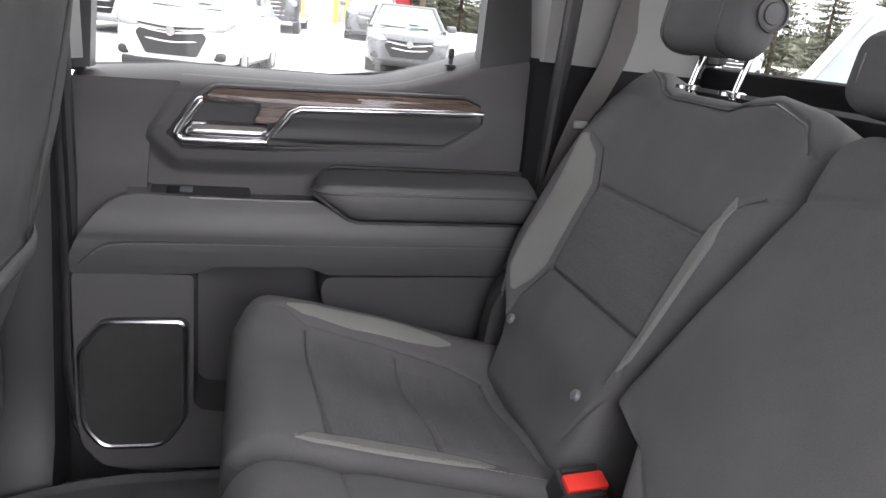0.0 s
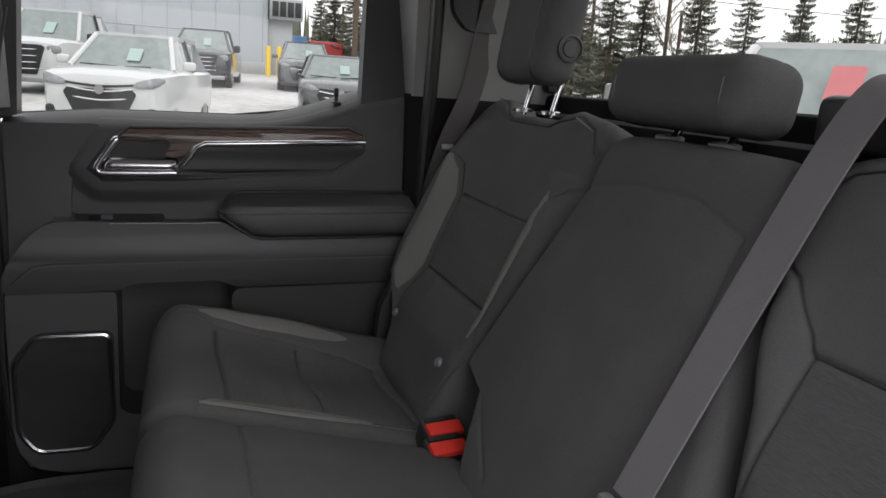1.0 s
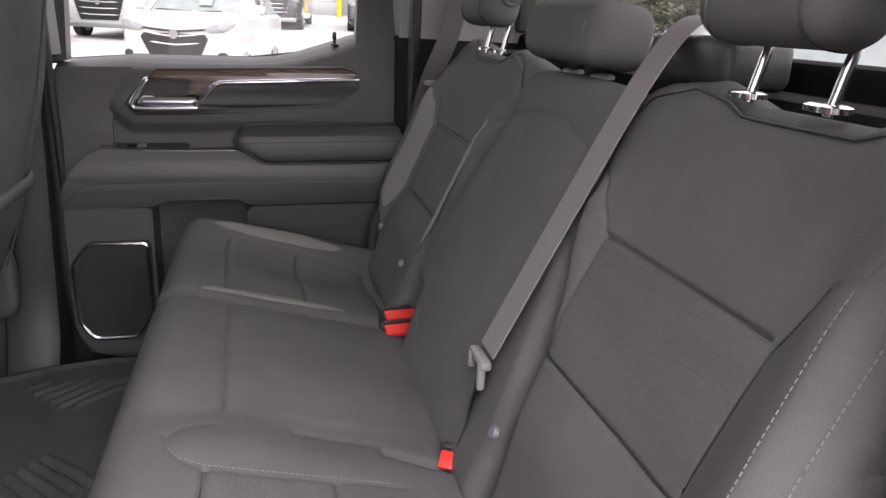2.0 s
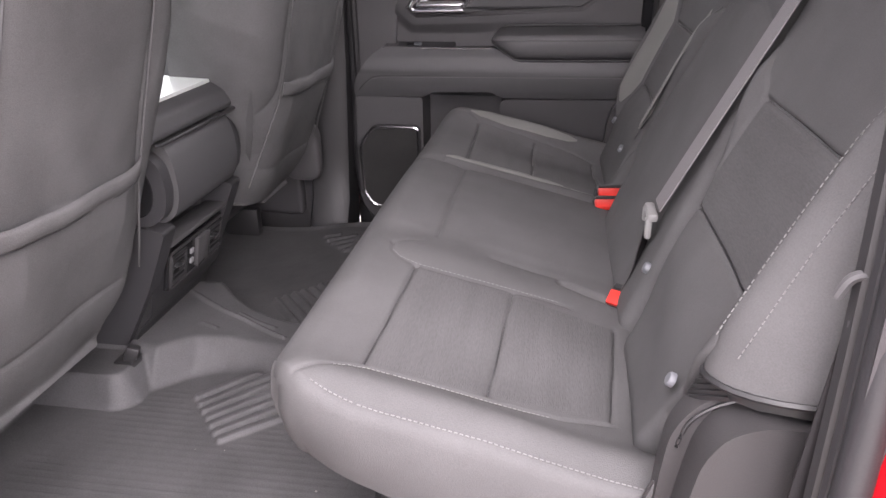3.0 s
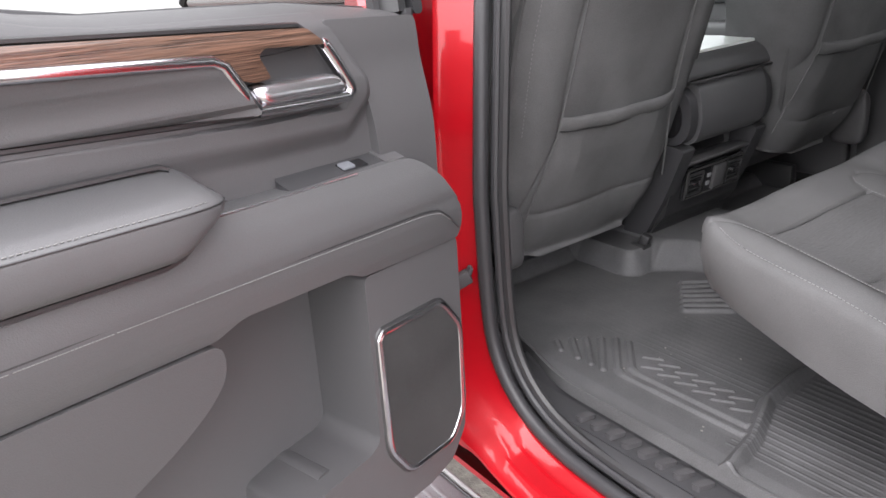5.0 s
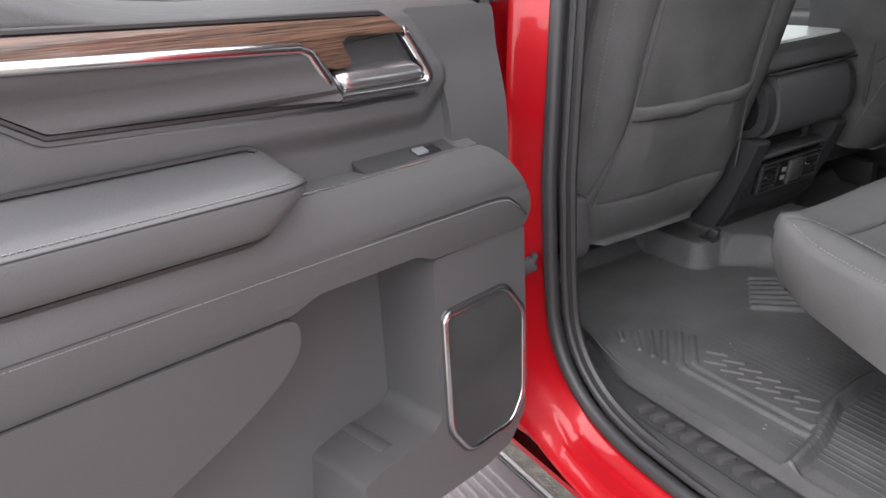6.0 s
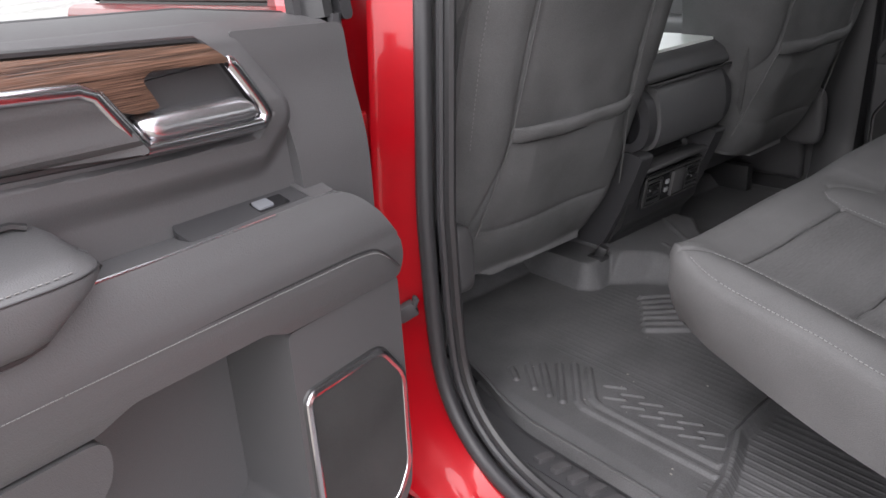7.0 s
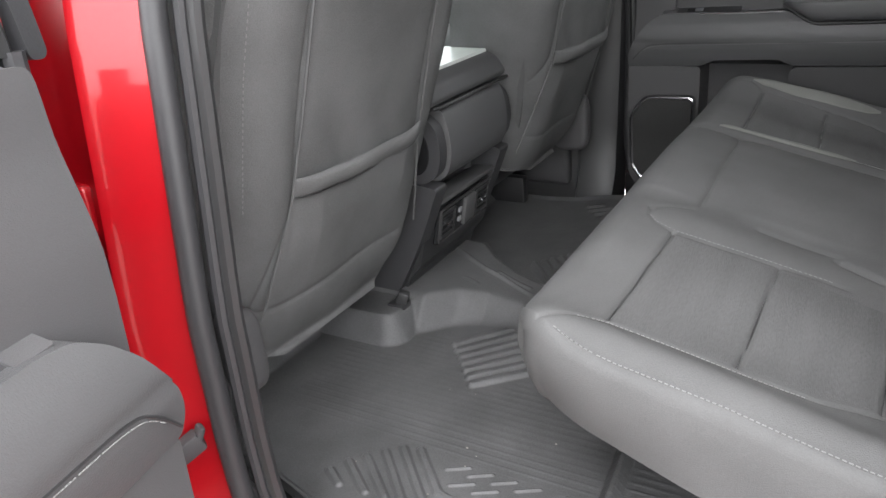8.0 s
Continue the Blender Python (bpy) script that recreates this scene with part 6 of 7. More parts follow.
part("lid_dimple", (puffy(0, 0, 0, 0.045, 0.022, 0.004, 2.5, 10, 24)[0] + np.array((-0.47, CY - 0.02, 1.180)), puffy(0, 0, 0, 0.045, 0.022, 0.004, 2.5, 10, 24)[1]), PALE, tp)
part("lid_seam", tube([(-0.346, CY - 0.146, 1.1225), (-0.340, CY - 0.135, 1.1225), (-0.340, CY + 0.135, 1.1225), (-0.346, CY + 0.146, 1.1225)], 0.0032, 6), BLACK, cn)
VENT = pose(-0.393, 0.026, 0.882, 0, 11, 0)
vp = part("rear_panel", moved(block(-0.012, 0.006, -0.106, 0.106, -0.040, 0.040, 0.005), VENT), GLOSS_BLACK, cn, "black rear outlet panel")
part("tray_edge", block(-0.412, -0.366, CY - 0.112, CY + 0.112, 0.934, 0.943, 0.003), PLASTIC, cn, "thin edge of the rear tray")
part("tray_back", block(-0.432, -0.424, CY - 0.108, CY + 0.108, 0.94, 0.99, 0.002), BLACK, cn)
rim = rounded([(-0.102, -0.036), (0.102, -0.036), (0.102, 0.034), (-0.102, 0.034)], 0.008)
part("panel_rim", moved(tube([(0.007, a, b) for a, b in rim], 0.0022, 6, closed=True), VENT), SHIELD, vp, "satin rim of the outlet panel")
for s in (-1, 1):
    cy2 = s * 0.072
    fr = part("vent", moved(join(block(-0.004, 0.010, cy2 - 0.026, cy2 + 0.026, 0.020, 0.026, 0.002), block(-0.004, 0.010, cy2 - 0.026, cy2 + 0.026, -0.030, -0.024, 0.002),
                                 block(-0.004, 0.010, cy2 - 0.028, cy2 - 0.023, -0.03, 0.026, 0.002), block(-0.004, 0.010, cy2 + 0.023, cy2 + 0.028, -0.03, 0.026, 0.002)), VENT), BLACK, vp, "adjustable rear air vent")
    for k in range(3):
        part("vent_slat", moved(block(0.0, 0.008, cy2 - 0.022, cy2 + 0.022, -0.016 + 0.014 * k, -0.013 + 0.014 * k, 0.001), VENT), BLACK, fr)
    part("vent_tab", moved(block(0.004, 0.015, cy2 - 0.010, cy2 + 0.010, -0.004, 0.003, 0.002), VENT), CHROME, fr, "bright vent tab")
part("socket_cover", moved(block(0.0, 0.013, -0.002, 0.036, -0.028, 0.028, 0.003), VENT), PLASTIC, vp, "grey socket cover")
part("socket_edge", moved(block(0.0, 0.014, -0.009, -0.004, -0.030, 0.028, 0.002), VENT), PLASTIC, vp, "bright edge of the socket cover")
for z in (-0.012, 0.008):
    part("charging_port", moved(block(0.004, 0.009, -0.028, -0.016, z - 0.005, z + 0.005, 0.001), VENT), TEAL, vp, "small pale charging port")
part("foot", join(block(-0.455, -0.418, -0.185, -0.150, 0.742, 0.758, 0.005), moved(block(-0.012, 0.010, -0.010, 0.010, -0.012, 0.016, 0.004), pose(-0.428, -0.166, 0.764, 0, 25, 20))), BLACK, cn, "black bracket at the tunnel")

# dashboard and front door seen between the seats
ds = thing("dashboard", (-1.45, 0, 1.0), "dark grey dashboard below the windscreen", "dashboard", kind="structure")
part("upper", block(-1.70, -1.25, -0.73, 0.73, 1.02, 1.24, 0.05, 4), PLASTIC, ds)
part("lower", block(-1.65, -1.32, -0.73, 0.73, 0.72, 1.02, 0.04, 4), PLASTIC, ds)
part("trim_strip", block(-1.262, -1.240, -0.70, 0.70, 1.10, 1.125, 0.006), CHROME, ds, "bright trim strip")
part("screen", block(-1.252, -1.235, -0.16, 0.16, 1.14, 1.30, 0.008), GLOSS_BLACK, ds, "black screen")
for s in (-1, 1):
    fd = thing("front_door", (-0.9, s * 0.76, FLOOR), "closed front door with dark trim and wood blade", "door", group="front doors", kind="structure")
    aft = -0.395 if s > 0 else -0.50
    part("inner_panel", block(-1.42, aft, s * 0.725, s * 0.80, 0.585, 1.355, 0.012), PLASTIC, fd)
    part("upper_pad", block(-1.40, aft - 0.005, s * 0.700, s * 0.727, 1.20, 1.352, 0.012, 3), PLASTIC, fd)
    part("armrest", block(-1.20, -0.45, s * 0.640, s * 0.727, 1.06, 1.15, 0.02, 3), VINYL, fd, "padded armrest")
    part("wood_blade", block(-1.15, -0.52, s * 0.690, s * 0.702, 1.285, 1.315, 0.005), WOOD, fd, "dark wood blade")
    part("chrome_line", block(-1.15, -0.52, s * 0.688, s * 0.702, 1.268, 1.280, 0.004), CHROME, fd)
    part("sill_cap", block(-1.40, aft - 0.005, s * 0.705, s * 0.80, 1.352, 1.372, 0.008), PLASTIC_GREY, fd)
    part("lower_pad", block(-1.38, aft - 0.025, s * 0.690, s * 0.727, 0.70, 1.06, 0.02, 3), PLASTIC, fd)
    part("outer_skin", block(-1.45, -0.345, s * 0.80, s * 0.868, 0.60, 1.35, 0.02), RED_PAINT, fd, "red outer skin")
    part("window_frame", tube([(-1.50, s * 0.77, 1.36), (-1.0, s * 0.70, 1.80), (aft + 0.005, s * 0.69, 1.835), (aft + 0.025, s * 0.75, 1.36)], 0.02, 8), BLACK, fd)
    g = part("window_glass", (np.array([(-1.48, s * 0.775, 1.34), (aft + 0.015, s * 0.775, 1.34), (aft - 0.005, s * 0.70, 1.83), (-1.0, s * 0.70, 1.80)]), [[0, 1, 2, 3]]), GLASS, fd)


# ---- outside: lot, vehicles, building, trees ----
def lot_z(x, y):
    """The lot climbs gently away from the truck."""
    return GROUND + 0.039 * min(max(y - 2.5, 0.0), 40.0)


gx = [-400, -150, -60, -30, -15, -8, -5, -3.2, -2, -1, 0, 1, 2, 3.2, 5, 8, 15, 30, 60, 150, 400]
gy = [-400, -150, -60, -30, -15, -8, -5, -3.2, -2, -1, 0, 1, 2.5, 4, 6, 9, 13, 18, 25, 33, 42.5, 60, 150, 400]
gv = [(x, y, lot_z(x, y)) for y in gy for x in gx]
gf, gi = [], []
for j in range(len(gy) - 1):
    for i in range(len(gx) - 1):
        k = j * len(gx) + i
        gf.append([k, k + 1, k + len(gx) + 1, k + len(gx)])
        # dark gravel also covers all the unseen near side, to lower bounced light
        gi.append(1 if (gy[j] + gy[j + 1]) / 2 < 2 else 0)
solo("ground", (np.array(gv), gf, gi), [SNOW, GRAVEL], "snow-dusted gravel car lot", "ground", kind="structure")


def vehicle(name, x, y, heading, L, W, H, belt, hood, paint, label, pickup=False, card=True, nose=0.55, badge=True):
    """A parked vehicle; its own front looks along -y before it is turned."""
    m = pose(x, y, lot_z(x, y), 0, 0, heading)
    t = thing(name, (x, y, lot_z(x, y)), label, "car", group="parked vehicles")
    go = lambda d: moved(d, m)
    hw = W / 2

    def ring(w, zb, zs, zt, yy, crown=0.03):
        half = [(w * 0.80, zb), (w * 0.97, zb + 0.10), (w, (zb + zs) / 2), (w * 0.985, zs), (w * 0.90, zt - 0.01), (w * 0.45, zt + crown * 0.8)]
        return [(a, yy, b) for a, b in half] + [(-a, yy, b) for a, b in half[::-1]]
    zb = 0.30 if pickup else 0.22
    end = belt + 0.02
    st = [(0.0, 0.74, zb + 0.1, hood * 0.80, nose), (0.05, 0.86, zb + 0.02, hood * 0.86, hood * 0.90), (0.20, 0.95, zb, hood * 0.93, hood * 0.965), (0.55, 1.0, zb, hood * 0.95, hood), (1.20, 1.0, zb, belt * 0.93, belt * 1.005),
          (2.2, 1.0, zb, belt * 0.94, end), (L - 0.5, 1.0, zb, belt * 0.95, end), (L - 0.12, 0.96, zb, belt * 0.95, end), (L, 0.88, zb + 0.15, belt * 0.9, end - 0.05)]
    part("body", go(loft([ring(hw * w, b, s, tt, yy) for yy, w, b, s, tt in st])), paint, t, sharp=32)
    cab_end = 3.6 if pickup else L - 0.25
    lo = [(hw * 0.90, 1.12), (-hw * 0.90, 1.12), (-hw * 0.93, 1.5), (-hw * 0.93, cab_end - 0.2), (-hw * 0.85, cab_end), (hw * 0.85, cab_end), (hw * 0.93, cab_end - 0.2), (hw * 0.93, 1.5)]
    hi = [(hw * 0.66, 1.85), (-hw * 0.66, 1.85), (-hw * 0.74, 2.1), (-hw * 0.74, cab_end - 0.6), (-hw * 0.66, cab_end - 0.35), (hw * 0.66, cab_end - 0.35), (hw * 0.74, cab_end - 0.6), (hw * 0.74, 2.1)]
    gh = part("greenhouse", go(loft([[(a, b, belt - 0.03) for a, b in lo], [(a, b, H - 0.05) for a, b in hi]])), CAR_GLASS, t, "windows with the sky's reflection put into their colour", sharp=25)
    rf = rounded([(a * 1.03, b) for a, b in hi], 0.12)
    part("roof", go(slab(rf, H - 0.075, H, 0.04, 4)), paint, t, sharp=50)
    for s in (-1, 1):
        part("pillar", go(tube([(s * hw * 0.90, 1.12, belt - 0.02), (s * hw * 0.67, 1.85, H - 0.05)], 0.045, 8)), paint, gh)
        part("pillar", go(tube([(s * hw * 0.94, 2.45, belt - 0.02), (s * hw * 0.75, 2.5, H - 0.05)], 0.04, 8)), BLACK, gh)
        part("mirror", go(puffy(s * (hw + 0.10), 1.42, belt + 0.08, 0.11, 0.06, 0.075 + 0.05 * pickup, 3.5, 12, 18)), paint if not pickup else BLACK, t, "door mirror")
        lens = [[(s * hw * a, b, hood * c + e) for c, e in ((q, d), (q, -d * 0.4), (q, -d), (q - 0.004, -d * 1.1))] for a, b, q, d in ((0.52, -0.030, 0.800, 0.020), (0.60, -0.028, 0.812, 0.045), (0.72, -0.022, 0.828, 0.066), (0.84, 0.010, 0.848, 0.074), (0.91, 0.090, 0.872, 0.058), (0.965, 0.190, 0.890, 0.020))]
        lens = [[p + Vector((0, dy, 0)) for dy, p in zip((0.05, 0.0, 0.0, 0.05), map(Vector, r))] + [Vector(r[3]) + Vector((0, 0.12, 0)), Vector(r[0]) + Vector((0, 0.12, 0))] for r in lens]
        part("headlamp", go(loft(lens) if not pickup else puffy(s * hw * 0.78, 0.085, hood * 0.80, hw * 0.16, 0.075, 0.10, 3, 12, 20)), LAMP, t, "clear headlamp", sharp=60)
        part("fog_recess", go(puffy(s * hw * 0.76, 0.06, zb + 0.20, hw * 0.13, 0.06, 0.07, 3, 10, 16)), BLACK, t)
        for yy in (0.92, L - 0.95):
            wh = part("wheel", go(lathe([(0.20, 0), (0.33, 0.0), (0.36, 0.03), (0.36, 0.19), (0.33, 0.22), (0.20, 0.22)], (s * hw * 0.98 - (0.22 if s > 0 else 0), yy, 0.36), "x", 24)), TYRE, t, "black tyre")
            part("rim", go(lathe([(0.05, 0), (0.20, 0.01), (0.225, 0.03), (0.225, 0.21), (0.20, 0.225), (0.05, 0.23)], (s * hw * 0.98 - (0.222 if s > 0 else 0.005), yy, 0.36), "x", 20)), GALV, wh, "alloy rim")
    gt, gb = (hood * 0.87, zb + 0.16) if pickup else (0.70 * hood + 0.03, zb + 0.17)
    gw = hw * (0.62 if pickup else 0.58)
    g = slab(rounded([(-gw, gt - 0.06), (-gw * 0.9, gt), (gw * 0.9, gt), (gw, gt - 0.06), (gw * 0.72, gb), (-gw * 0.72, gb)], 0.04), 0, 0.05, 0.012)
    gr = part("grille", go((np.array([(a, 0.030 - h, b) for a, b, h in g[0]]), g[1])), BLACK, t, "black grille")
    if not pickup:
        part("grille_band", go(tube(smooth_path([(-hw * 0.54, 0.0, hood * 0.805), (-hw * 0.3, -0.012, hood * 0.785), (0, -0.02, hood * 0.770), (hw * 0.3, -0.012, hood * 0.785), (hw * 0.54, 0.0, hood * 0.805)], 5), 0.024, 8, flat=0.7)), BLACK, gr, "slim black band between the lamps")
    for k in range(4 if pickup else 2):
        z = gb + (gt - gb) * ((k + 0.8) / 4.6 if pickup else 0.62 + 0.36 * k)
        part("grille_bar", go(tube(smooth_path([(-gw * 0.9, 0.0, z + 0.015), (0, -0.03, z - (0.0 if pickup else 0.03)), (gw * 0.9, 0.0, z + 0.015)], 5), 0.014, 6)), CHROME, gr, "chrome grille bar")
    if badge:
        part("emblem", go(lathe([(0.072, 0), (0.072, 0.012), (0.06, 0.018), (0.058, 0.010), (0.001, 0.012)], (0, -0.055, gb + (gt - gb) * (0.62 if pickup else 0.98)), "y", 20)), STEEL, gr, "plain round emblem")
    part("lower_bumper", go(block(-hw * 0.82, hw * 0.82, -0.01, 0.20, zb - 0.02, zb + 0.11, 0.03, 3)), BLACK if not pickup else GALV, t, "lower bumper")
    if card:
        slope = (H - belt) / 0.73
        yy = 1.12 + 0.18
        q = np.array([(hw * 0.03, yy, belt + 0.15 * slope), (hw * 0.27, yy, belt + 0.15 * slope), (hw * 0.27, yy + 0.26, belt + 0.41 * slope), (hw * 0.03, yy + 0.26, belt + 0.41 * slope)])
        q[:, 1] -= 0.035
        part("price_card", go((q, [[0, 1, 2, 3]])), PAPER, t, "pale green paper card behind the windscreen")
    for s in (-1, 1):
        part("wiper", go(tube([(s * 0.05, 1.08, belt + 0.015), (s * 0.55 - 0.1, 1.13, belt + 0.03)], 0.010, 5)), BLACK, t, "black wiper")
    return t


vehicle("parked_crossover", -1.15, 11.6, -12, 4.35, 1.80, 1.64, 1.07, 1.02, WHITE_PAINT, "white compact crossover parked nose-on in the snowy lot", nose=0.80)
vehicle("parked_pickup", -3.60, 19.0, -16, 5.6, 2.08, 2.05, 1.30, 1.30, WHITE_PAINT, "white pickup truck with chrome grille bars", True, nose=0.95)
vehicle("parked_pickup", 0.45, 25.2, -8, 5.6, 2.05, 1.93, 1.24, 1.22, DARK_PAINT, "dark pickup truck parked by the fence", True, nose=0.95)
vehicle("parked_suv", 3.95, 25.5, -8, 4.7, 1.90, 1.76, 1.12, 1.10, GREY_PAINT, "dark blue-grey sport utility parked in the lot", nose=0.85)
vehicle("parked_sedan", 3.20, 15.2, -8, 4.6, 1.82, 1.50, 0.98, 0.92, GREY_PAINT, "dark grey sedan with a dark grille", nose=0.75)
vehicle("parked_sedan", -5.1, 14.5, 5, 4.6, 1.82, 1.55, 1.0, 0.95, DARK_PAINT, "dark sedan parked beside the white pickup", nose=0.75)
rv = vehicle("parked_van", 3.46, 3.1, -58, 4.9, 2.0, 2.01, 1.22, 1.14, WHITE_PAINT, "white sport utility close behind the truck", nose=0.85, card=False)
vehicle("parked_pickup", 16.5, 23.0, -20, 5.4, 2.0, 1.90, 1.22, 1.20, WHITE_PAINT, "white pickup truck in the far row under the trees", True, nose=0.95)
vehicle("parked_sedan", -9.0, 9.0, -78, 4.6, 1.82, 1.50, 0.98, 0.92, WHITE_PAINT, "white sedan beside the lot's lane", nose=0.75)
st = pose(3.46, 3.1, lot_z(3.46, 3.1), 0, 0, -58)
tagged(part("window_sticker", moved((np.array([(0.02, 1.36, 1.56), (0.26, 1.36, 1.56), (0.26, 1.58, 1.82), (0.02, 1.58, 1.82)]), [[0, 1, 2, 3]]), st), PINK, rv, "red paper sticker"))

hall = thing("warehouse", (-12, 41, lot_z(0, 40)), "long pale blue-grey clad warehouse wall behind a fence", "building")
z0 = lot_z(0, 40)
part("wall", block(-45, 3.95, 38.0, 50, z0 - 0.3, z0 + 8.5, 0.02), CLAD, hall, "pale clad wall")
part("base_strip", block(-45, 3.98, 37.93, 38.0, z0 - 0.3, z0 + 0.5, 0.01), GALV, hall, "grey wall base")
for i in range(22):
    part("wall_rib", block(3.7 - i * 1.1, 3.76 - i * 1.1, 37.96, 38.0, z0 + 0.5, z0 + 8.4, 0.01), CLAD, hall)
hd = part("vent_hood", block(4.0, 5.6, 37.6, 39.2, z0 + 2.6, z0 + 3.6, 0.03), GALV, hall, "grey louvred hood")
for i in range(4):
    part("louvre", block(4.12 + 0.37 * i, 4.40 + 0.37 * i, 37.5, 37.62, z0 + 2.75, z0 + 3.45, 0.01), BLACK, hd)
part("annex", block(3.95, 5.2, 38.4, 48, z0 - 0.3, z0 + 2.6, 0.02), GALV, hall, "grey annexe")
part("roof_cap", block(-45, 4.05, 37.9, 50, z0 + 8.5, z0 + 8.75, 0.02), GALV, hall)
for x in (3.84, 4.34):
    b = thing("bollard", (x, 36.5, lot_z(0, 36.5)), "yellow painted steel bollard", "bollard", group="bollards")
    part("post", lathe([(0.12, 0), (0.12, 1.32), (0.10, 1.40), (0.03, 1.43)], (x, 36.5, lot_z(0, 36.5)), "z", 16), YELLOW, b)
fn = thing("chain_link_fence", (-4, 30, lot_z(0, 30)), "grey chain-link fence along the warehouse", "fence")
zf = lot_z(0, 30)
for i in range(9):
    part("post", tube([(-22 + 2.9 * i, 30, zf), (-22 + 2.9 * i, 30, zf + 1.85)], 0.035, 8), GALV, fn)
part("top_rail", tube([(-22, 30, zf + 1.83), (1.2, 30, zf + 1.83)], 0.028, 8), GALV, fn)
red = thing("far_truck", (7.2, 46, lot_z(0, 42)), "red and blue lorry far across the lot", "truck", group="far vehicles")
part("cab", block(7.0, 9.2, 45, 47.5, lot_z(0, 42) + 0.6, lot_z(0, 42) + 2.0, 0.15, 3), RED_PAINT, red, "red lorry cab")
part("box", block(5.5, 6.9, 45, 47.5, lot_z(0, 42) + 0.9, lot_z(0, 42) + 2.2, 0.05), mat("blue_paint", (0.06, 0.16, 0.36), 0.4, bump=0.0), red, "blue box body")
pl = thing("utility_pole", (8.0, 36, lot_z(0, 36)), "weathered wooden utility pole", "pole")
part("pole", tube([(7.9, 36, lot_z(0, 36)), (7.9, 36, 11)], 0.14, 10), BARK, pl)
wr = thing("overhead_cable", (7.9, 36, 9), "thin dark overhead cables", "cable")
for k, (za, zb2) in enumerate(((9.4, 8.0), (8.6, 7.4), (7.2, 6.6))):
    part("cable", tube([Vector((7.9, 36, za)).lerp(Vector((60, 22, zb2)), f) - Vector((0, 0, 3.0 * f * (1 - f))) for f in np.linspace(0, 1, 14)], 0.018, 5), BLACK, wr)


def spruce(h, seed, label):
    rng = random.Random(seed)
    t = thing("spruce_tree", (0, 0, 0), label, "tree", group="spruces")
    part("trunk", loft([[(r * math.cos(a), r * math.sin(a), z) for a in np.linspace(0, 2 * math.pi, 8, endpoint=False)] for r, z in ((0.13, -0.2), (0.10, h * 0.3), (0.05, h * 0.7), (0.010, h))]), BARK, t)
    vs, fs = [], []
    z = h * 0.10
    while z < h * 0.975:
        f = 1 - z / h
        reach = h * 0.27 * f ** 0.85 * rng.uniform(0.72, 1.12) + 0.10
        n = int(8 + 6 * f)
        for i in range(n):
            a = 2 * math.pi * (i + rng.uniform(-0.4, 0.4)) / n
            r = reach * rng.uniform(0.55, 1.10)
            zb, sag = z + rng.uniform(-0.10, 0.10) * (0.4 + f), rng.uniform(0.10, 0.42)
            if rng.random() < 0.16:
                continue
            d, sd = Vector((math.cos(a), math.sin(a), 0)), Vector((-math.sin(a), math.cos(a), 0))
            spot = lambda q: d * (r * q) + Vector((0, 0, zb - sag * r * q + 0.30 * r * q ** 3))
            b0 = len(vs)
            vs += [spot(0) + Vector((0, 0, 0.02)), spot(0) - Vector((0, 0, 0.02)), spot(0.55) - Vector((0, 0, 0.012)), spot(1.0), spot(0.55) + Vector((0, 0, 0.012))]
            fs += [[b0, b0 + 1, b0 + 2, b0 + 4], [b0 + 4, b0 + 2, b0 + 3]]
            steps = max(5, int(r / 0.070))
            for k in range(steps):
                q = (k + rng.uniform(0.2, 0.9)) / steps
                if q < 0.16:
                    continue
                c = spot(q)
                w = (0.10 + 0.34 * (1 - q)) * rng.uniform(0.5, 1.2) * min(1, 0.4 + r * 0.6)
                for e in (-1, 1):
                    tip = c + sd * (e * w) + d * (0.10 + 0.10 * rng.random()) * min(1, r) - Vector((0, 0, 0.02 + 0.12 * rng.random()))
                    b0 = len(vs)
                    vs += [c - d * 0.030, c + d * 0.050, tip, c - Vector((0, 0, 0.07 + 0.16 * rng.random()))]
                    fs += [[b0, b0 + 1, b0 + 2], [b0, b0 + 1, b0 + 3]]
        z += h * 0.030 + 0.10 * f * rng.uniform(0.6, 1.3)
    for i in range(40):
        a, r = rng.uniform(0, 6.28), rng.uniform(0.0, 0.10)
        c = Vector((r * math.cos(a), r * math.sin(a), h * rng.uniform(0.93, 1.0)))
        b0 = len(vs)
        vs += [c, c + Vector((0.1 * math.cos(a), 0.1 * math.sin(a), 0.05)), c + Vector((0, 0.03, 0.16))]
        fs += [[b0, b0 + 1, b0 + 2]]
    part("crown", (np.array([tuple(v) for v in vs]), fs), NEEDLES, t, "drooping dark green needles")
    return t


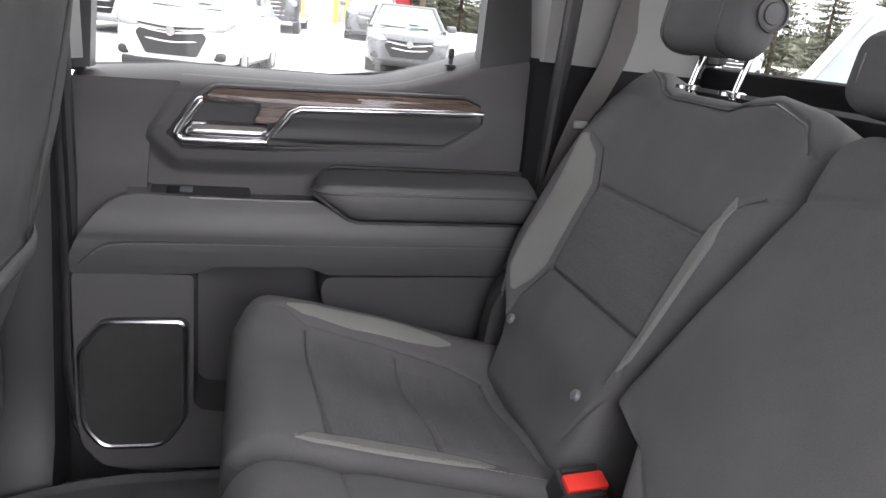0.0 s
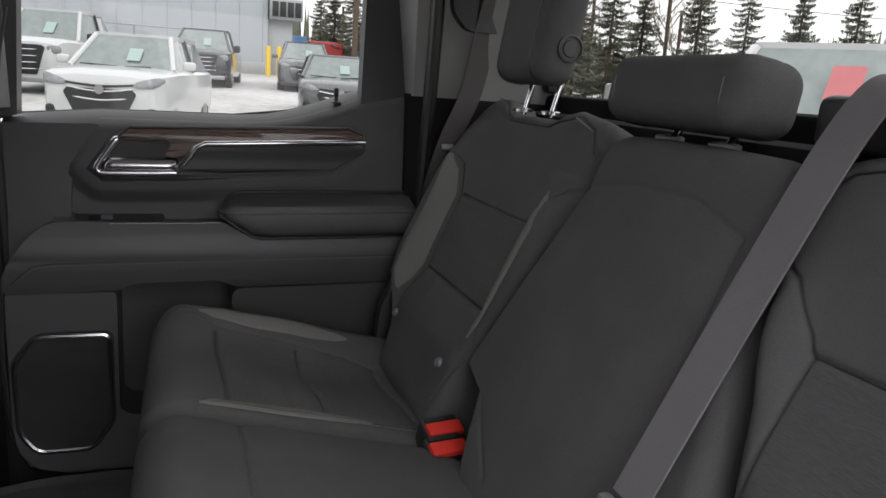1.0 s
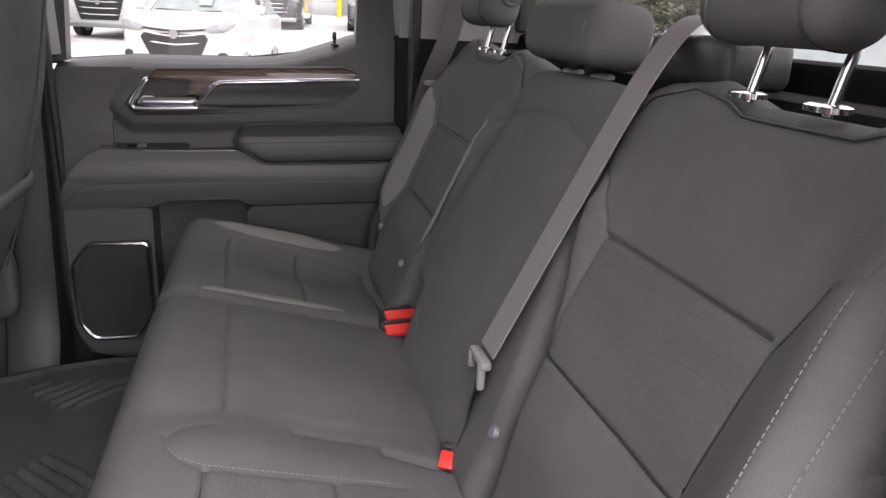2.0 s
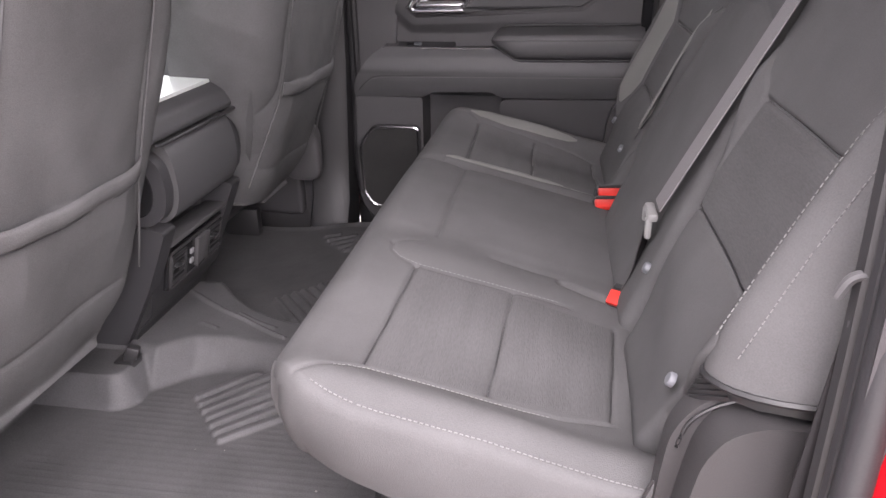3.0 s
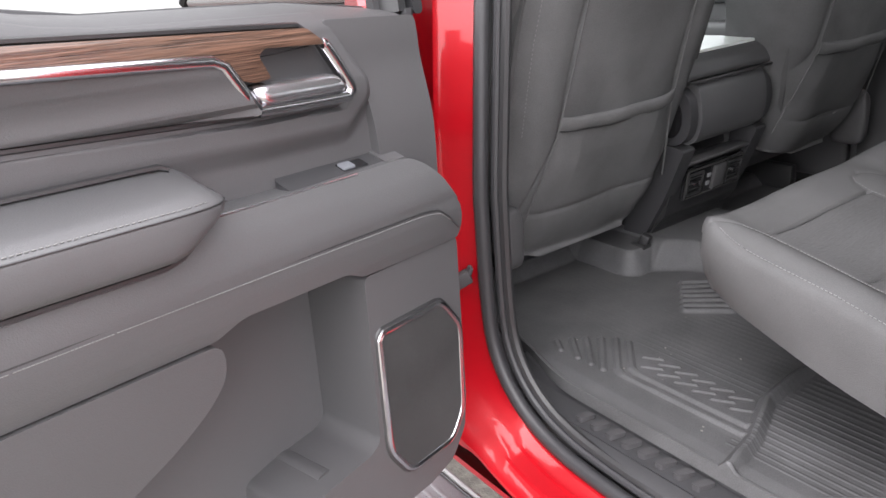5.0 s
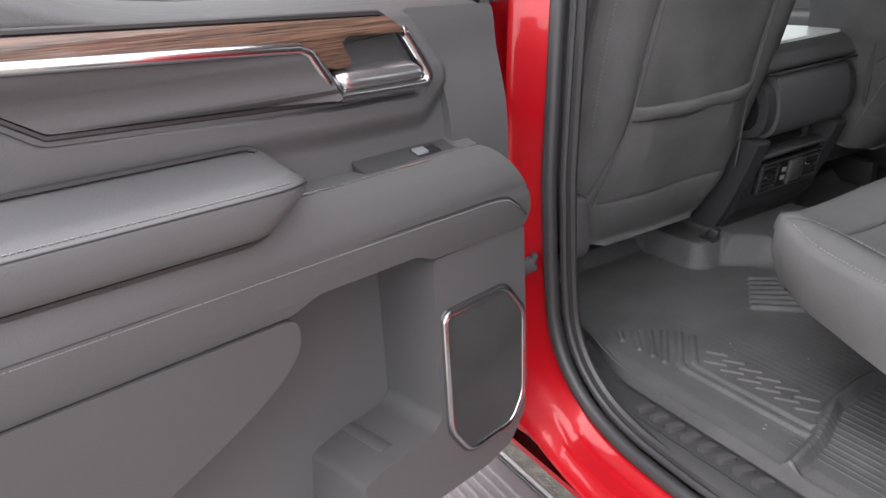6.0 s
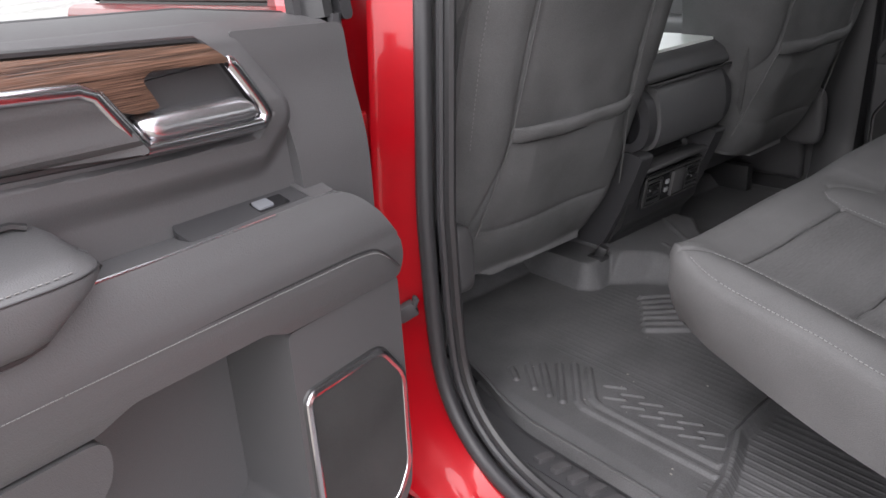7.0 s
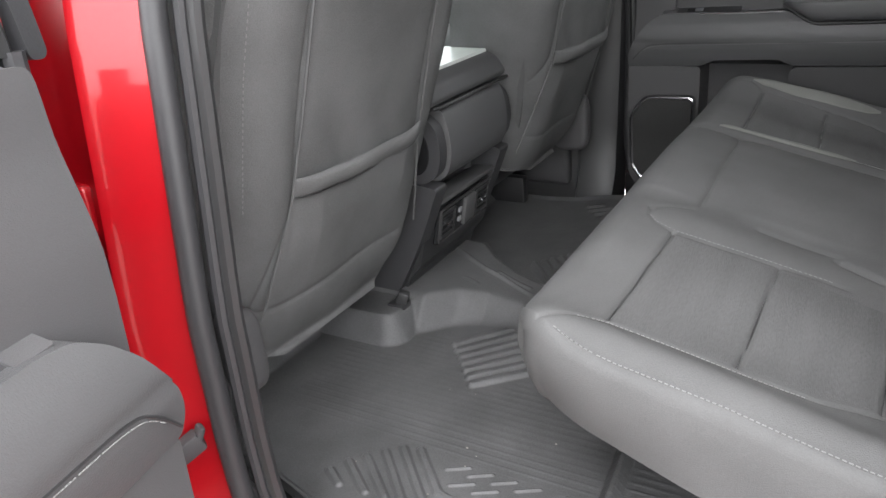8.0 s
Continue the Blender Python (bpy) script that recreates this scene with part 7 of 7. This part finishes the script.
def bare_tree(h, seed):
    rng = random.Random(seed)
    t = thing("bare_tree", (0, 0, 0), "leafless brown tree among the spruces", "tree", group="bare trees")
    part("trunk", tube([(0, 0, -0.2), (0.05, 0, h * 0.3), (0, 0.05, h * 0.8)], 0.10, 8), BARK, t)
    out = []

    def grow(p, d, ln, r, depth):
        q = p + d * ln
        out.append(tube([p, (p + q) / 2 + Vector((rng.uniform(-.05, .05), rng.uniform(-.05, .05), 0)) * ln, q], r, 3))
        if depth:
            for _ in range(3 if depth > 1 else 4):
                nd = (d + Vector((rng.uniform(-.8, .8), rng.uniform(-.8, .8), rng.uniform(-.1, .6)))).normalized()
                grow(p + d * ln * rng.uniform(0.4, 1.0), nd, ln * rng.uniform(0.5, 0.75), r * 0.6, depth - 1)
    for i in range(9):
        a = rng.uniform(0, 6.28)
        grow(Vector((0, 0, h * rng.uniform(0.15, 0.75))), Vector((math.cos(a), math.sin(a), 0.9)).normalized(), h * 0.16, 0.03, 3)
    part("twigs", join(*out), TWIGS, t, "bare brown twigs", kind="stuff")
    return t


kinds = [spruce(7.2, 3, "dark green spruce at the edge of the lot"), spruce(8.2, 8, "tall dark green spruce at the edge of the lot"), spruce(6.0, 5, "dark green spruce at the edge of the lot")]
rng = random.Random(4)
spots = []
for az, dist, k, sc in ((28.5, 37, 1, 0.95), (31.0, 36, 0, 1.02), (33.2, 38, 2, 1.1), (37.0, 35, 0, 0.98), (40.2, 36, 1, 0.85), (43.6, 37, 2, 0.98), (47.0, 36, 0, 0.92), (50.5, 38, 1, 0.8), (54.0, 36, 2, 1.0), (58, 37, 0, 1.0), (62, 36, 1, 0.9),
                        (26.0, 40, 0, 1.1), (23.0, 41, 2, 1.1), (20.0, 43, 1, 1.0), (9.6, 60, 0, 1.0), (10.6, 55, 2, 1.1), (12.0, 47, 1, 0.85), (13.4, 52, 0, 1.1), (15.0, 50, 1, 1.0), (17.2, 49, 0, 1.1), (66, 38, 0, 1.1), (70, 40, 1, 1.0)):
    x, y = dist * math.sin(radians(az)), dist * math.cos(radians(az)) - 0.7
    spots.append((k, Matrix.Translation((x, y, lot_z(x, y) - 0.4)) @ Matrix.Rotation(rng.uniform(0, 6.28), 4, "Z") @ Matrix.Scale(sc, 4)))
used = set()
for k, m in spots:
    if k not in used:
        used.add(k)
        kinds[k].matrix_basis = m
    else:
        copy_thing(kinds[k], m)
bt = bare_tree(7.5, 2)
first = True
for az, dist, sc in ((34.9, 39, 1.0), (29.6, 40, 0.9), (49.3, 40, 0.7), (52.2, 41, 0.7), (11.2, 58, 0.9), (35.8, 41, 0.85)):
    x, y = dist * math.sin(radians(az)), dist * math.cos(radians(az)) - 0.7
    m = Matrix.Translation((x, y, lot_z(x, y) - 0.3)) @ Matrix.Scale(sc, 4)
    if first:
        bt.matrix_basis, first = m, False
    else:
        copy_thing(bt, m)
wood = thing("far_wood", (30, 60, 1.0), "hazy line of far woods behind the lot", "woods", kind="stuff")
vs, fs = [], []
for i in range(2600):
    a = radians(rng.uniform(6, 78))
    d = rng.uniform(62, 80)
    h = rng.uniform(2.0, 6.0) * (0.8 + 0.3 * math.sin(a * 17))
    x, y = d * math.sin(a), d * math.cos(a)
    w = rng.uniform(0.25, 0.7)
    b0 = len(vs)
    z = lot_z(x, y)
    vs += [(x - w * math.cos(a), y + w * math.sin(a), z), (x + w * math.cos(a), y - w * math.sin(a), z), (x + rng.uniform(-0.3, 0.3), y, z + h)]
    fs.append([b0, b0 + 1, b0 + 2])
part("trees", (np.array(vs), fs), NEEDLES, wood, kind="stuff")
